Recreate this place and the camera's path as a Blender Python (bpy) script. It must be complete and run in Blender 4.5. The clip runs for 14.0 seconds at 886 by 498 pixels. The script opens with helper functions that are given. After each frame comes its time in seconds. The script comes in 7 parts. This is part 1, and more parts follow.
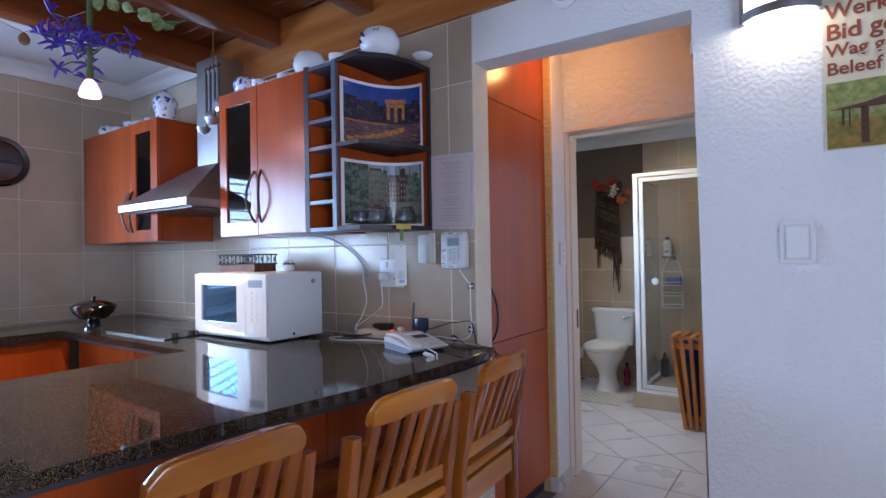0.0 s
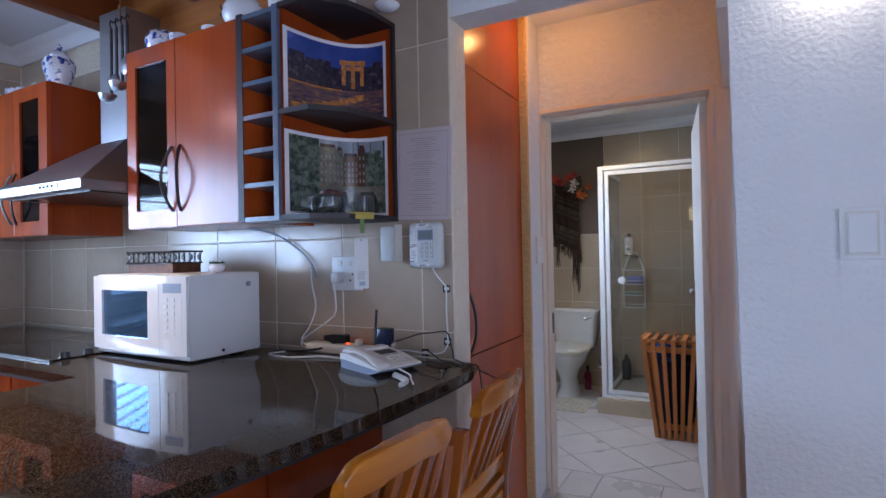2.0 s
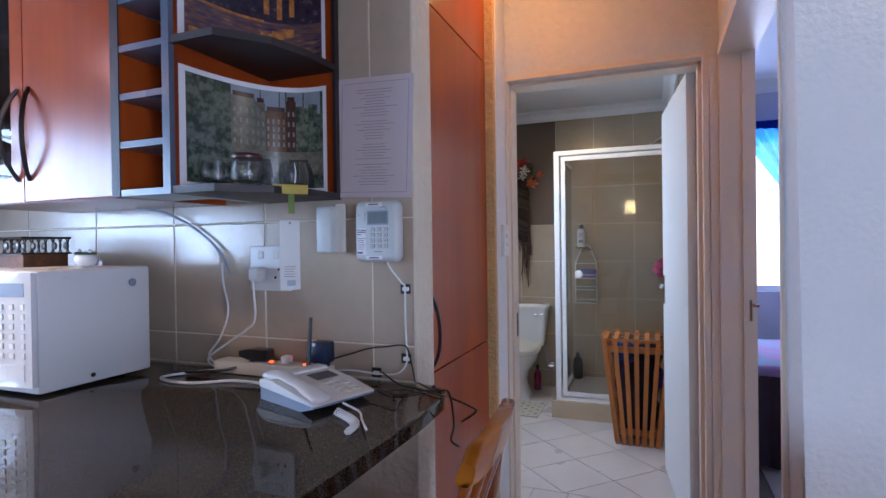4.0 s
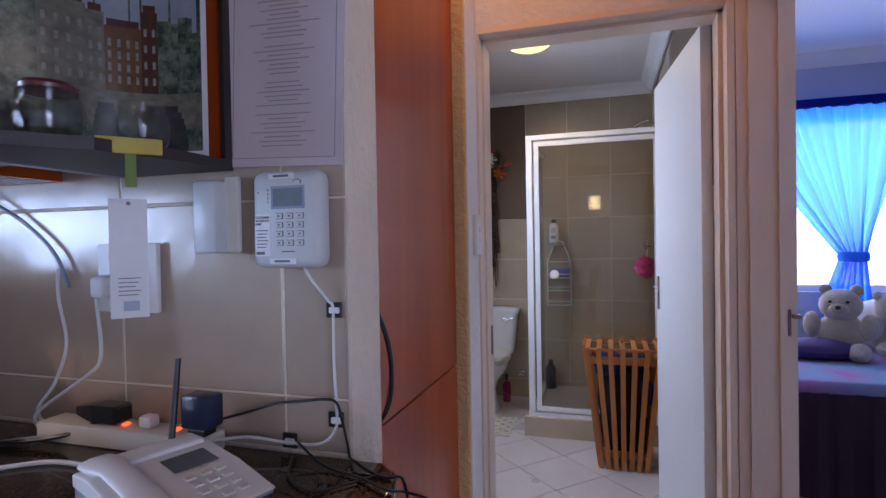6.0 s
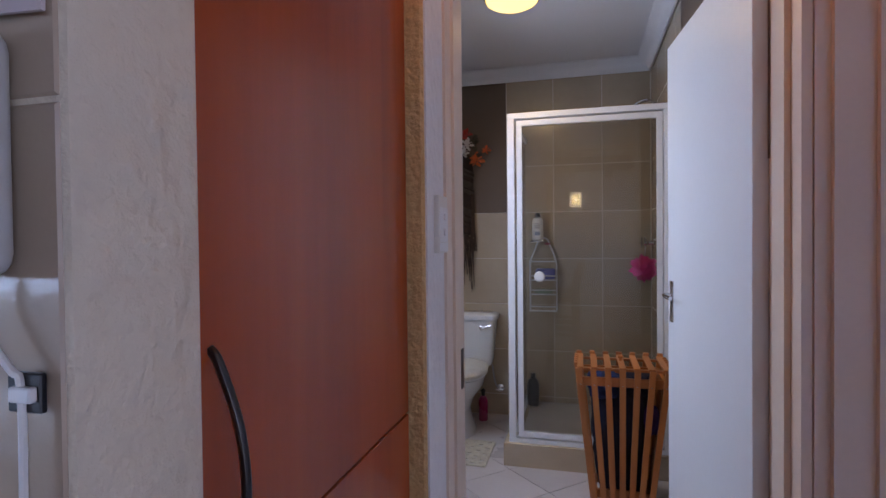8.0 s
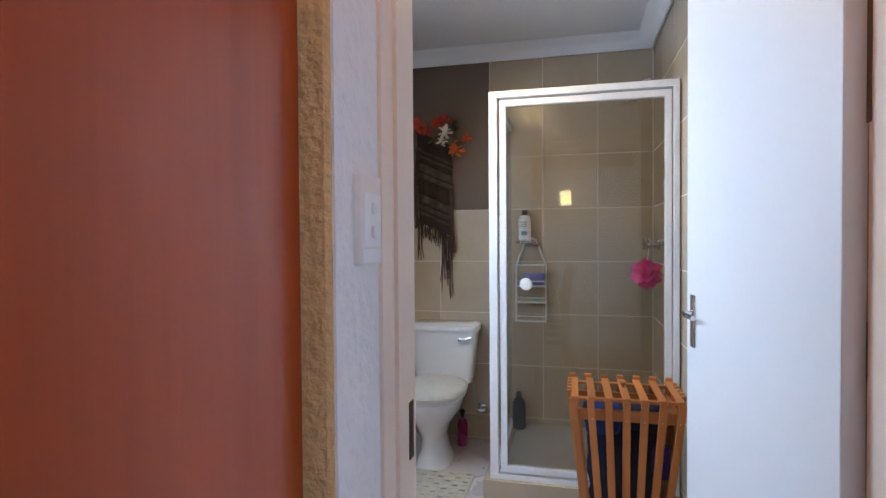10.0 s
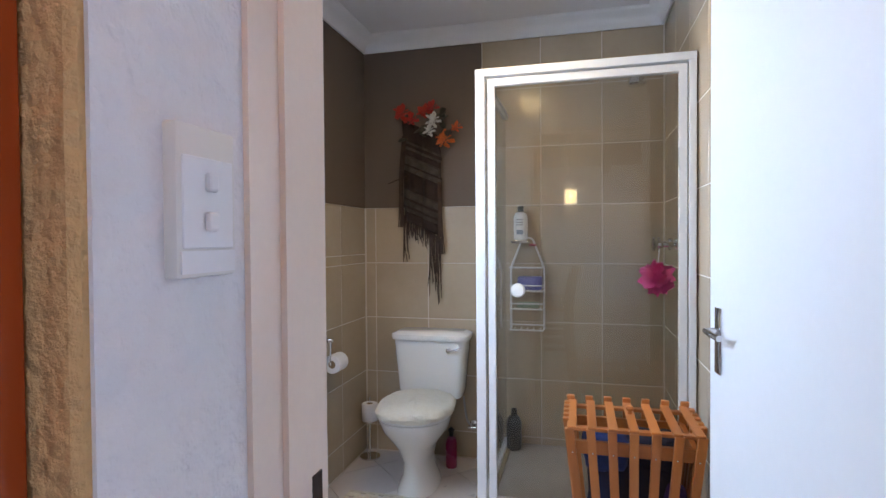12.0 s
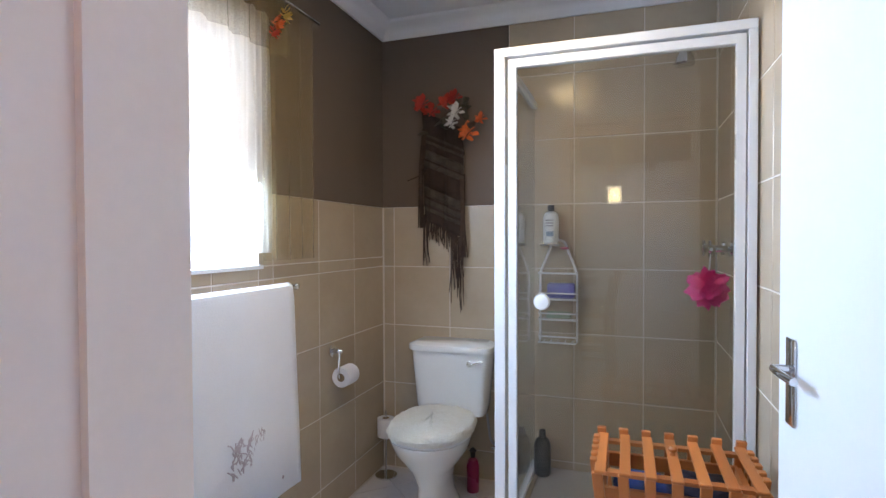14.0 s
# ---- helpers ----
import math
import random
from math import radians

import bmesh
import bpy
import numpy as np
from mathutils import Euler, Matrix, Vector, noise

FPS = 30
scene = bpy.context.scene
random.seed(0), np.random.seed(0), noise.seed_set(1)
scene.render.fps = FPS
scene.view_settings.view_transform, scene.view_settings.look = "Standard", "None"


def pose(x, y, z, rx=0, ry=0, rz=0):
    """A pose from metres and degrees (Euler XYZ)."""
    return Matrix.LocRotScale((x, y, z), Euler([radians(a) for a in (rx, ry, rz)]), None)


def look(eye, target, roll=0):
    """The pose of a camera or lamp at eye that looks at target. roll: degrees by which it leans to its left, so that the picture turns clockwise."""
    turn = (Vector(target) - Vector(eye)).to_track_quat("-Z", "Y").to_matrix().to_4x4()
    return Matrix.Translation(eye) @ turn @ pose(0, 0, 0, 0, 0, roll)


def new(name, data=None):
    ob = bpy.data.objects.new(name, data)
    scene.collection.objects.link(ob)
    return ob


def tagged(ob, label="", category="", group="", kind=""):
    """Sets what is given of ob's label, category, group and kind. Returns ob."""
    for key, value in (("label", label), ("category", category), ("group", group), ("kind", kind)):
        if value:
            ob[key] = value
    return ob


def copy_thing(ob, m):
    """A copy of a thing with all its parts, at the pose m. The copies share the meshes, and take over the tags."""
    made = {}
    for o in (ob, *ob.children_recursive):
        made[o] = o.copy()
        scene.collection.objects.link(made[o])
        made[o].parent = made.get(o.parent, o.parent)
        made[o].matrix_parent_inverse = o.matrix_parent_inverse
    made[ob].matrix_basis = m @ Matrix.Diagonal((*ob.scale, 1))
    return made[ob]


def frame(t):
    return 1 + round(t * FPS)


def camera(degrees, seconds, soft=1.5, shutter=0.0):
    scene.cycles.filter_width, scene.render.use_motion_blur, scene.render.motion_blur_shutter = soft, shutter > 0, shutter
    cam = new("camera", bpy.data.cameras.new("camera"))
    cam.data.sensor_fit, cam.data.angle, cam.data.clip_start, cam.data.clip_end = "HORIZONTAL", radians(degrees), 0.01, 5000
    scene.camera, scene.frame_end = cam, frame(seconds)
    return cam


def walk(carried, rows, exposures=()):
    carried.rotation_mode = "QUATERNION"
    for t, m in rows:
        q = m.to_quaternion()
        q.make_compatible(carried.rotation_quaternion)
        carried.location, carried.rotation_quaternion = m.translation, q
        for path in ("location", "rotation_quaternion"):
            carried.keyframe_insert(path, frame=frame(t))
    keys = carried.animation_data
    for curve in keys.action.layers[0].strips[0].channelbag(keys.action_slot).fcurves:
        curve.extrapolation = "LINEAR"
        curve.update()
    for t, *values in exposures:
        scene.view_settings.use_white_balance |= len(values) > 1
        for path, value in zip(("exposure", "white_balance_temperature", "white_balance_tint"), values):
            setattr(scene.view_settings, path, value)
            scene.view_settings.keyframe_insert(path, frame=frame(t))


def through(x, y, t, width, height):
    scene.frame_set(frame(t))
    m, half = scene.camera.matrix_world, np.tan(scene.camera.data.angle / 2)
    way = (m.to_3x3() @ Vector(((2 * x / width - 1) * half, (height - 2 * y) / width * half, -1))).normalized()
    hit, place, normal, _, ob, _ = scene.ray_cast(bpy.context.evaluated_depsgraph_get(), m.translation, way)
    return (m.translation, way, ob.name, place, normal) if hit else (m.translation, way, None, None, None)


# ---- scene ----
cam = camera(79.3, 14.0)
PATH = [
    (0, (0.041, 0.007, 1.322), (-1.103, 1.648, 1.346), -1.0),
    (0.5, (-0.043, 0.076, 1.319), (-1.144, 1.745, 1.339), -1.0),
    (1, (-0.125, 0.148, 1.317), (-1.18, 1.846, 1.337), -1.1),
    (1.5, (-0.213, 0.215, 1.321), (-1.219, 1.943, 1.338), -1.0),
    (2, (-0.285, 0.293, 1.312), (-1.239, 2.051, 1.33), -1.1),
    (2.5, (-0.362, 0.378, 1.309), (-1.267, 2.161, 1.326), -1.0),
    (3, (-0.44, 0.455, 1.312), (-1.293, 2.264, 1.332), -1.2),
    (3.5, (-0.506, 0.553, 1.307), (-1.292, 2.393, 1.308), -1.0),
    (6, (-0.731, 1.144, 1.301), (-1.319, 3.056, 1.274), -1.0),
    (6.5, (-0.771, 1.279, 1.297), (-1.329, 3.2, 1.268), -1.1),
    (7, (-0.801, 1.414, 1.291), (-1.339, 3.34, 1.258), -0.9),
    (7.5, (-0.831, 1.552, 1.287), (-1.347, 3.484, 1.256), -0.7),
    (8, (-0.824, 1.687, 1.285), (-1.335, 3.622, 1.251), -0.6),
    (10.5, (-0.855, 2.254, 1.294), (-1.322, 4.198, 1.255), -0.4),
    (11, (-0.836, 2.338, 1.294), (-1.307, 4.282, 1.256), -0.5),
    (11.5, (-0.82, 2.414, 1.288), (-1.301, 4.355, 1.25), -0.5),
    (12, (-0.819, 2.504, 1.287), (-1.315, 4.441, 1.25), -0.4),
    (12.5, (-0.805, 2.575, 1.29), (-1.326, 4.505, 1.251), -0.2),
    (13, (-0.796, 2.64, 1.298), (-1.35, 4.562, 1.258), -0.2),
    (13.5, (-0.798, 2.72, 1.304), (-1.389, 4.63, 1.264), 0.0),
    (14, (-0.782, 2.787, 1.301), (-1.43, 4.679, 1.262), -0.2),
]
EXPOSURES = [(0.0, -0.45, 6350, 19), (0.5, -0.74, 6350, 19), (1.0, -0.85, 6300, 20), (1.5, -0.83, 6300, 20), (3.0, -0.34, 6300, 20), (3.5, -0.42, 6300, 20), (6.0, -0.74, 6400, 29), (7.0, -1.08, 6400, 31), (8.0, -0.98, 6450, 29), (10.5, -0.11, 6500, 18), (11.4, -0.18, 6500, 18), (12.5, 0.13, 6500, 19), (14.0, 0.10, 6250, 18)]
walk(cam, [(t, look(eye, target, roll)) for t, eye, target, roll in PATH], EXPOSURES)

# ---- world, sun and lamps ----
world = bpy.data.worlds.new("world")
scene.world = world
world.use_nodes = True
wn, wl = world.node_tree.nodes, world.node_tree.links
sky = wn.new("ShaderNodeTexSky")
sky.sky_type, sky.sun_disc = "NISHITA", False
sky.sun_elevation, sky.sun_rotation = radians(48), radians(60)
wl.new(sky.outputs["Color"], wn["Background"].inputs["Color"])
wn["Background"].inputs["Strength"].default_value = 0.1

sun_data = bpy.data.lights.new("sun", "SUN")
sun_data.energy, sun_data.angle, sun_data.color = 3.0, radians(0.5), (1, 0.95, 0.88)
sun = new("sun", sun_data)
sun.matrix_world = look((6, -6, 9), (0, 0, 0))


def area_lamp(name, eye, target, w, h, watts, color):
    d = bpy.data.lights.new(name, "AREA")
    d.shape, d.size, d.size_y, d.energy, d.color = "RECTANGLE", w, h, watts, color
    o = new(name, d)
    o.matrix_world = look(eye, target)
    return o


def bulb(name, at, watts, color, radius=0.04):
    d = bpy.data.lights.new(name, "POINT")
    d.energy, d.color, d.shadow_soft_size = watts, color, radius
    o = new(name, d)
    o.location = at
    return o


DAY = (0.52, 0.70, 1.0)
WARM = (1.0, 0.62, 0.28)
area_lamp("daylight_kitchen", (-4.175, -0.025, 1.57), (0, -0.025, 1.57), 1.65, 0.92, 164, (0.40, 0.66, 1.0))
# added fill from the unseen east side, brightens the living room wall
area_lamp("daylight_patio", (2.56, -1.3, 1.2), (0, -1.3, 1.2), 1.7, 2.1, 132, DAY)
area_lamp("daylight_bedroom", (0.6, 5.47, 1.55), (0.55, 0, 1.3), 1.5, 1.1, 90, DAY)
area_lamp("daylight_bathroom", (-2.02, 4.10, 1.63), (0, 4.05, 0.55), 0.7, 0.8, 39, (0.57, 0.78, 1.0)).data.spread = radians(160)
bulb("passage_lamp_light", (-0.98, 2.62, 2.33), 5.2, (1.0, 0.48, 0.15), 0.03)
area_lamp("bathroom_lamp_light", (-1.16, 4.37, 2.345), (-1.16, 4.371, 0), 0.22, 0.22, 7.5, (1, 0.74, 0.34))
bulb("wall_lamp_light", (-0.035, 1.90, 2.05), 3.2, (1.0, 0.93, 0.8), 0.03)
bulb("pendant_light", (-2.48, 1.015, 2.005), 3, (1.0, 0.6, 0.6), 0.03)
spot = bpy.data.lights.new("pendant_beam", "SPOT")
spot.energy, spot.color, spot.spot_size, spot.spot_blend, spot.shadow_soft_size = 85, (1.0, 0.80, 0.56), radians(125), 0.8, 0.04
new("pendant_beam", spot).location = (-2.48, 1.015, 2.01)
bulb("hood_light", (-2.62, 1.72, 1.6), 0.7, WARM, 0.02)
bulb("far_wall_lamp_light", (-0.985, -3.50, 2.08), 2.0, (1.0, 0.85, 0.55), 0.03)


# ---- materials ----
def mat(name, col, col2=None, rough=0.5, metal=0.0, scale=4.0, fine=90.0, bump=0.05, depth=0.002, stretch=(1, 1, 1),
        rand=0.0, coat=0.0, vary=0.12, edge=0.2, mid=0.5, sheen=0.0, sub=0.0, rough_vary=0.1, glow=0.0, spec=0.5):
    m = bpy.data.materials.new(name)
    m.use_nodes = True
    n, l = m.node_tree.nodes, m.node_tree.links
    b = n["Principled BSDF"]
    tc, mp = n.new("ShaderNodeTexCoord"), n.new("ShaderNodeMapping")
    mp.inputs["Scale"].default_value = stretch
    l.new(tc.outputs["Object"], mp.inputs["Vector"])
    oi = n.new("ShaderNodeObjectInfo")
    big, small = n.new("ShaderNodeTexNoise"), n.new("ShaderNodeTexNoise")
    for t, sc, dt in ((big, scale, 4), (small, fine, 6)):
        t.noise_dimensions = "4D"
        t.inputs["Scale"].default_value, t.inputs["Detail"].default_value = sc, dt
        l.new(mp.outputs["Vector"], t.inputs["Vector"])
        w = n.new("ShaderNodeMath")
        w.operation = "MULTIPLY"
        w.inputs[1].default_value = 40.0
        l.new(oi.outputs["Random"], w.inputs[0])
        l.new(w.outputs[0], t.inputs["W"])
    ramp = n.new("ShaderNodeMapRange")
    ramp.inputs["From Min"].default_value, ramp.inputs["From Max"].default_value = mid - edge, mid + edge
    l.new(big.outputs["Fac"], ramp.inputs["Value"])
    mx = n.new("ShaderNodeMix")
    mx.data_type = "RGBA"
    c2 = col2 or tuple(c * (1 - vary) for c in col)
    mx.inputs["A"].default_value, mx.inputs["B"].default_value = (*col, 1), (*c2, 1)
    l.new(ramp.outputs["Result"], mx.inputs["Factor"])
    hsv = n.new("ShaderNodeHueSaturation")
    l.new(mx.outputs["Result"], hsv.inputs["Color"])
    v1 = n.new("ShaderNodeMapRange")
    v1.inputs["To Min"].default_value, v1.inputs["To Max"].default_value = 1 - vary, 1 + vary
    l.new(small.outputs["Fac"], v1.inputs["Value"])
    v2 = n.new("ShaderNodeMapRange")
    v2.inputs["To Min"].default_value, v2.inputs["To Max"].default_value = 1 - rand, 1 + rand
    l.new(oi.outputs["Random"], v2.inputs["Value"])
    mu = n.new("ShaderNodeMath")
    mu.operation = "MULTIPLY"
    l.new(v1.outputs["Result"], mu.inputs[0])
    l.new(v2.outputs["Result"], mu.inputs[1])
    l.new(mu.outputs[0], hsv.inputs["Value"])
    l.new(hsv.outputs["Color"], b.inputs["Base Color"])
    rv = n.new("ShaderNodeMapRange")
    rv.inputs["To Min"].default_value, rv.inputs["To Max"].default_value = max(rough - rough_vary, 0.02), min(rough + rough_vary, 1)
    l.new(big.outputs["Fac"], rv.inputs["Value"])
    l.new(rv.outputs["Result"], b.inputs["Roughness"])
    b.inputs["Metallic"].default_value, b.inputs["Coat Weight"].default_value = metal, coat
    b.inputs["Coat Roughness"].default_value = 0.08
    b.inputs["Sheen Weight"].default_value = sheen
    b.inputs["Specular IOR Level"].default_value = spec
    if sub:
        b.inputs["Subsurface Weight"].default_value = sub
        b.inputs["Subsurface Radius"].default_value = (0.02, 0.015, 0.01)
    if glow:
        b.inputs["Emission Color"].default_value, b.inputs["Emission Strength"].default_value = (*col, 1), glow
    if bump:
        bp = n.new("ShaderNodeBump")
        bp.inputs["Strength"].default_value, bp.inputs["Distance"].default_value = bump, depth
        l.new(small.outputs["Fac"], bp.inputs["Height"])
        l.new(bp.outputs["Normal"], b.inputs["Normal"])
    return m


def wood(name, dark, light, along="z", rough=0.35, ring=9.0, bump=0.06, coat=0.0, rand=0.12):
    st = {"x": (0.06, 1, 1), "y": (1, 0.06, 1), "z": (1, 1, 0.06)}[along]
    return mat(name, light, dark, rough=rough, scale=ring, fine=70, bump=bump, depth=0.001, stretch=st, rand=rand, coat=coat, vary=0.14, rough_vary=0.03)


def glass_mat(name, tint=(1, 1, 1), rough=0.0, clear=0.9):
    m = bpy.data.materials.new(name)
    m.use_nodes = True
    n, l = m.node_tree.nodes, m.node_tree.links
    out = n["Material Output"]
    tr, gl, mx = n.new("ShaderNodeBsdfTransparent"), n.new("ShaderNodeBsdfGlossy"), n.new("ShaderNodeMixShader")
    lw, pw, ad = n.new("ShaderNodeLayerWeight"), n.new("ShaderNodeMath"), n.new("ShaderNodeMath")
    pw.operation, ad.operation = "POWER", "MULTIPLY_ADD"
    pw.inputs[1].default_value, ad.inputs[1].default_value, ad.inputs[2].default_value = 5.0, 0.96, 0.04
    lw.inputs["Blend"].default_value = 0.5
    tr.inputs["Color"].default_value = (*[clear * c for c in tint], 1)
    gl.inputs["Roughness"].default_value = rough
    l.new(lw.outputs["Facing"], pw.inputs[0])
    l.new(pw.outputs[0], ad.inputs[0])
    l.new(ad.outputs[0], mx.inputs[0])
    l.new(tr.outputs[0], mx.inputs[1])
    l.new(gl.outputs[0], mx.inputs[2])
    l.new(mx.outputs[0], out.inputs["Surface"])
    return m


def sheer(name, col, through, fine=260.0):
    m = bpy.data.materials.new(name)
    m.use_nodes = True
    n, l = m.node_tree.nodes, m.node_tree.links
    out = n["Material Output"]
    df, tl, tp = n.new("ShaderNodeBsdfDiffuse"), n.new("ShaderNodeBsdfTranslucent"), n.new("ShaderNodeBsdfTransparent")
    m1, m2 = n.new("ShaderNodeMixShader"), n.new("ShaderNodeMixShader")
    nz, mr, tc = n.new("ShaderNodeTexNoise"), n.new("ShaderNodeMapRange"), n.new("ShaderNodeTexCoord")
    nz.inputs["Scale"].default_value = fine
    l.new(tc.outputs["Object"], nz.inputs["Vector"])
    l.new(nz.outputs["Fac"], mr.inputs["Value"])
    mr.inputs["To Min"].default_value, mr.inputs["To Max"].default_value = through * 0.5, min(through * 1.5, 1)
    df.inputs["Color"].default_value = tl.inputs["Color"].default_value = (*col, 1)
    m1.inputs[0].default_value = 0.6
    l.new(df.outputs[0], m1.inputs[1])
    l.new(tl.outputs[0], m1.inputs[2])
    l.new(mr.outputs["Result"], m2.inputs[0])
    l.new(m1.outputs[0], m2.inputs[1])
    l.new(tp.outputs[0], m2.inputs[2])
    l.new(m2.outputs[0], out.inputs["Surface"])
    return m


def granite(name):
    m = mat(name, (0.008, 0.008, 0.010), (0.018, 0.016, 0.015), rough=0.035, rough_vary=0.015, scale=9, fine=300, bump=0.0, vary=0.1)
    n, l = m.node_tree.nodes, m.node_tree.links
    b = n["Principled BSDF"]
    tc, vo, nz = n.new("ShaderNodeTexCoord"), n.new("ShaderNodeTexVoronoi"), n.new("ShaderNodeTexNoise")
    vo.inputs["Scale"].default_value, nz.inputs["Scale"].default_value, nz.inputs["Detail"].default_value = 850, 60, 6
    for t in (vo, nz):
        l.new(tc.outputs["Object"], t.inputs["Vector"])
    sep = n.new("ShaderNodeSeparateColor")
    l.new(vo.outputs["Color"], sep.inputs["Color"])
    mr = n.new("ShaderNodeMapRange")
    mr.inputs["From Min"].default_value, mr.inputs["From Max"].default_value = 0.70, 0.92
    l.new(sep.outputs[0], mr.inputs["Value"])
    mu = n.new("ShaderNodeMath")
    mu.operation = "MULTIPLY"
    l.new(mr.outputs["Result"], mu.inputs[0])
    l.new(nz.outputs["Fac"], mu.inputs[1])
    mx = n.new("ShaderNodeMix")
    mx.data_type = "RGBA"
    old = b.inputs["Base Color"].links[0].from_socket
    l.new(mu.outputs[0], mx.inputs["Factor"])
    l.new(old, mx.inputs["A"])
    mx.inputs["B"].default_value = (0.44, 0.26, 0.09, 1)
    l.new(mx.outputs["Result"], b.inputs["Base Color"])
    # the flecks are mica: duller and metallic
    for key, lo, hi in (("Roughness", 0.03, 0.5), ("Metallic", 0.0, 1.0)):
        r = n.new("ShaderNodeMapRange")
        r.inputs["To Min"].default_value, r.inputs["To Max"].default_value = lo, hi
        l.new(mr.outputs["Result"], r.inputs["Value"])
        l.new(r.outputs["Result"], b.inputs[key])
    return m


M_PLASTER = mat("plaster_white", (0.74, 0.73, 0.72), rough=0.75, scale=2.2, fine=75, bump=0.75, depth=0.007, vary=0.04)
M_PLASTER_C = mat("plaster_pale_cream", (0.70, 0.62, 0.49), rough=0.75, scale=2.2, fine=45, bump=0.9, depth=0.012, vary=0.05)
M_PLASTER_SMOOTH = mat("plaster_smooth", (0.74, 0.72, 0.70), rough=0.8, scale=2, fine=30, bump=0.8, depth=0.018, vary=0.06)
M_OCHRE = mat("plaster_cream", (0.62, 0.39, 0.165), rough=0.8, scale=2, fine=55, bump=1.0, depth=0.020, vary=0.09)
M_CEIL = mat("ceiling_white", (0.72, 0.72, 0.74), rough=0.85, scale=1.5, fine=140, bump=0.05, vary=0.03)
M_BROWN = mat("paint_brown", (0.135, 0.098, 0.073), rough=0.7, scale=2, fine=120, bump=0.06, vary=0.06)
M_GROUT = mat("grout", (0.64, 0.57, 0.48), rough=0.9, scale=8, fine=200, bump=0.1, vary=0.1)
M_TILE_K = mat("tile_kitchen", (0.48, 0.385, 0.295), (0.42, 0.33, 0.25), rough=0.2, scale=3, fine=22, bump=0.24, depth=0.007, rand=0.05, vary=0.06)
M_TILE_B = mat("tile_bathroom", (0.47, 0.385, 0.28), (0.41, 0.33, 0.235), rough=0.2, scale=3, fine=30, bump=0.04, depth=0.003, rand=0.05, vary=0.05)
M_TILE_F = mat("tile_floor", (0.54, 0.50, 0.49), (0.47, 0.43, 0.42), rough=0.3, scale=3, fine=60, bump=0.05, rand=0.04, vary=0.05)
M_FGROUT = mat("floor_grout", (0.16, 0.14, 0.13), rough=0.9, scale=9, fine=150)
M_CHERRY = wood("cherry_foil", (0.27, 0.038, 0.006), (0.46, 0.076, 0.011), "z", rough=0.26, ring=5, bump=0.006)
M_CHERRY_X = wood("cherry_foil_cross", (0.27, 0.06, 0.02), (0.37, 0.095, 0.032), "x", rough=0.26, ring=5, bump=0.02)
M_DARKEDGE = mat("dark_edge", (0.026, 0.018, 0.019), rough=0.5, vary=0.2)
M_GREYEDGE = mat("grey_edge", (0.10, 0.13, 0.18), rough=0.3, vary=0.1)
M_PINE = wood("pine", (0.26, 0.075, 0.015), (0.52, 0.20, 0.05), "x", rough=0.35, ring=13)
M_PINE_DARK = wood("stained_pine", (0.12, 0.026, 0.006), (0.25, 0.066, 0.015), "y", rough=0.4, ring=11)
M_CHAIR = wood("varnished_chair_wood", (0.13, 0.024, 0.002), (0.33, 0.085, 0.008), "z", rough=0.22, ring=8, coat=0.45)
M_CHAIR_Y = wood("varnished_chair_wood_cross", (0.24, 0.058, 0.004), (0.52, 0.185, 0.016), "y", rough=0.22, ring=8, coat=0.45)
M_SLAT = wood("meranti_slat", (0.36, 0.11, 0.025), (0.52, 0.19, 0.05), "z", rough=0.45, ring=9)
M_SLAT_Y = wood("meranti_slat_cross", (0.36, 0.11, 0.025), (0.54, 0.20, 0.055), "y", rough=0.45, ring=9)
M_GRANITE = granite("black_granite")
M_WHITE = mat("white_enamel", (0.78, 0.79, 0.80), rough=0.3, vary=0.02, bump=0.0)
M_DOOR = mat("door_paint", (0.73, 0.77, 0.82), rough=0.42, scale=1.5, fine=50, vary=0.02, bump=0.05)
M_FRAME = mat("frame_paint", (0.78, 0.645, 0.525), rough=0.38, scale=3, fine=90, vary=0.04, bump=0.06)
M_PLASTIC = mat("white_plastic", (0.74, 0.74, 0.73), rough=0.4, vary=0.02, bump=0.0)
M_PLASTIC_W = mat("cream_plastic", (0.68, 0.66, 0.60), rough=0.4, vary=0.02, bump=0.0)
M_GREYPL = mat("grey_blue_plastic", (0.25, 0.31, 0.40), rough=0.4, vary=0.04, bump=0.0)
M_BLACK = mat("black_plastic", (0.012, 0.012, 0.013), rough=0.35, vary=0.1, bump=0.0)
M_CERAMIC = mat("sanitary_ceramic", (0.76, 0.75, 0.73), rough=0.08, rough_vary=0.03, vary=0.02, bump=0.0, coat=0.3)
M_CHINA = mat("white_china", (0.74, 0.76, 0.80), rough=0.1, rough_vary=0.03, vary=0.02, bump=0.0)
M_DELFT = mat("blue_white_china", (0.72, 0.75, 0.82), (0.03, 0.07, 0.32), rough=0.1, rough_vary=0.03, scale=42, fine=90, vary=0.05, bump=0.0, edge=0.025, mid=0.56)
M_SPRIG = mat("sprigged_china", (0.74, 0.76, 0.80), (0.05, 0.08, 0.26), rough=0.1, rough_vary=0.03, scale=30, fine=90, vary=0.04, bump=0.0, edge=0.02, mid=0.645)
M_STEEL = mat("brushed_steel", (0.44, 0.45, 0.47), rough=0.38, metal=1.0, scale=3, fine=160, stretch=(0.05, 1, 1), vary=0.06, bump=0.02)
M_CHROME = mat("chrome", (0.72, 0.72, 0.73), rough=0.1, metal=1.0, rough_vary=0.05, vary=0.03, bump=0.0)
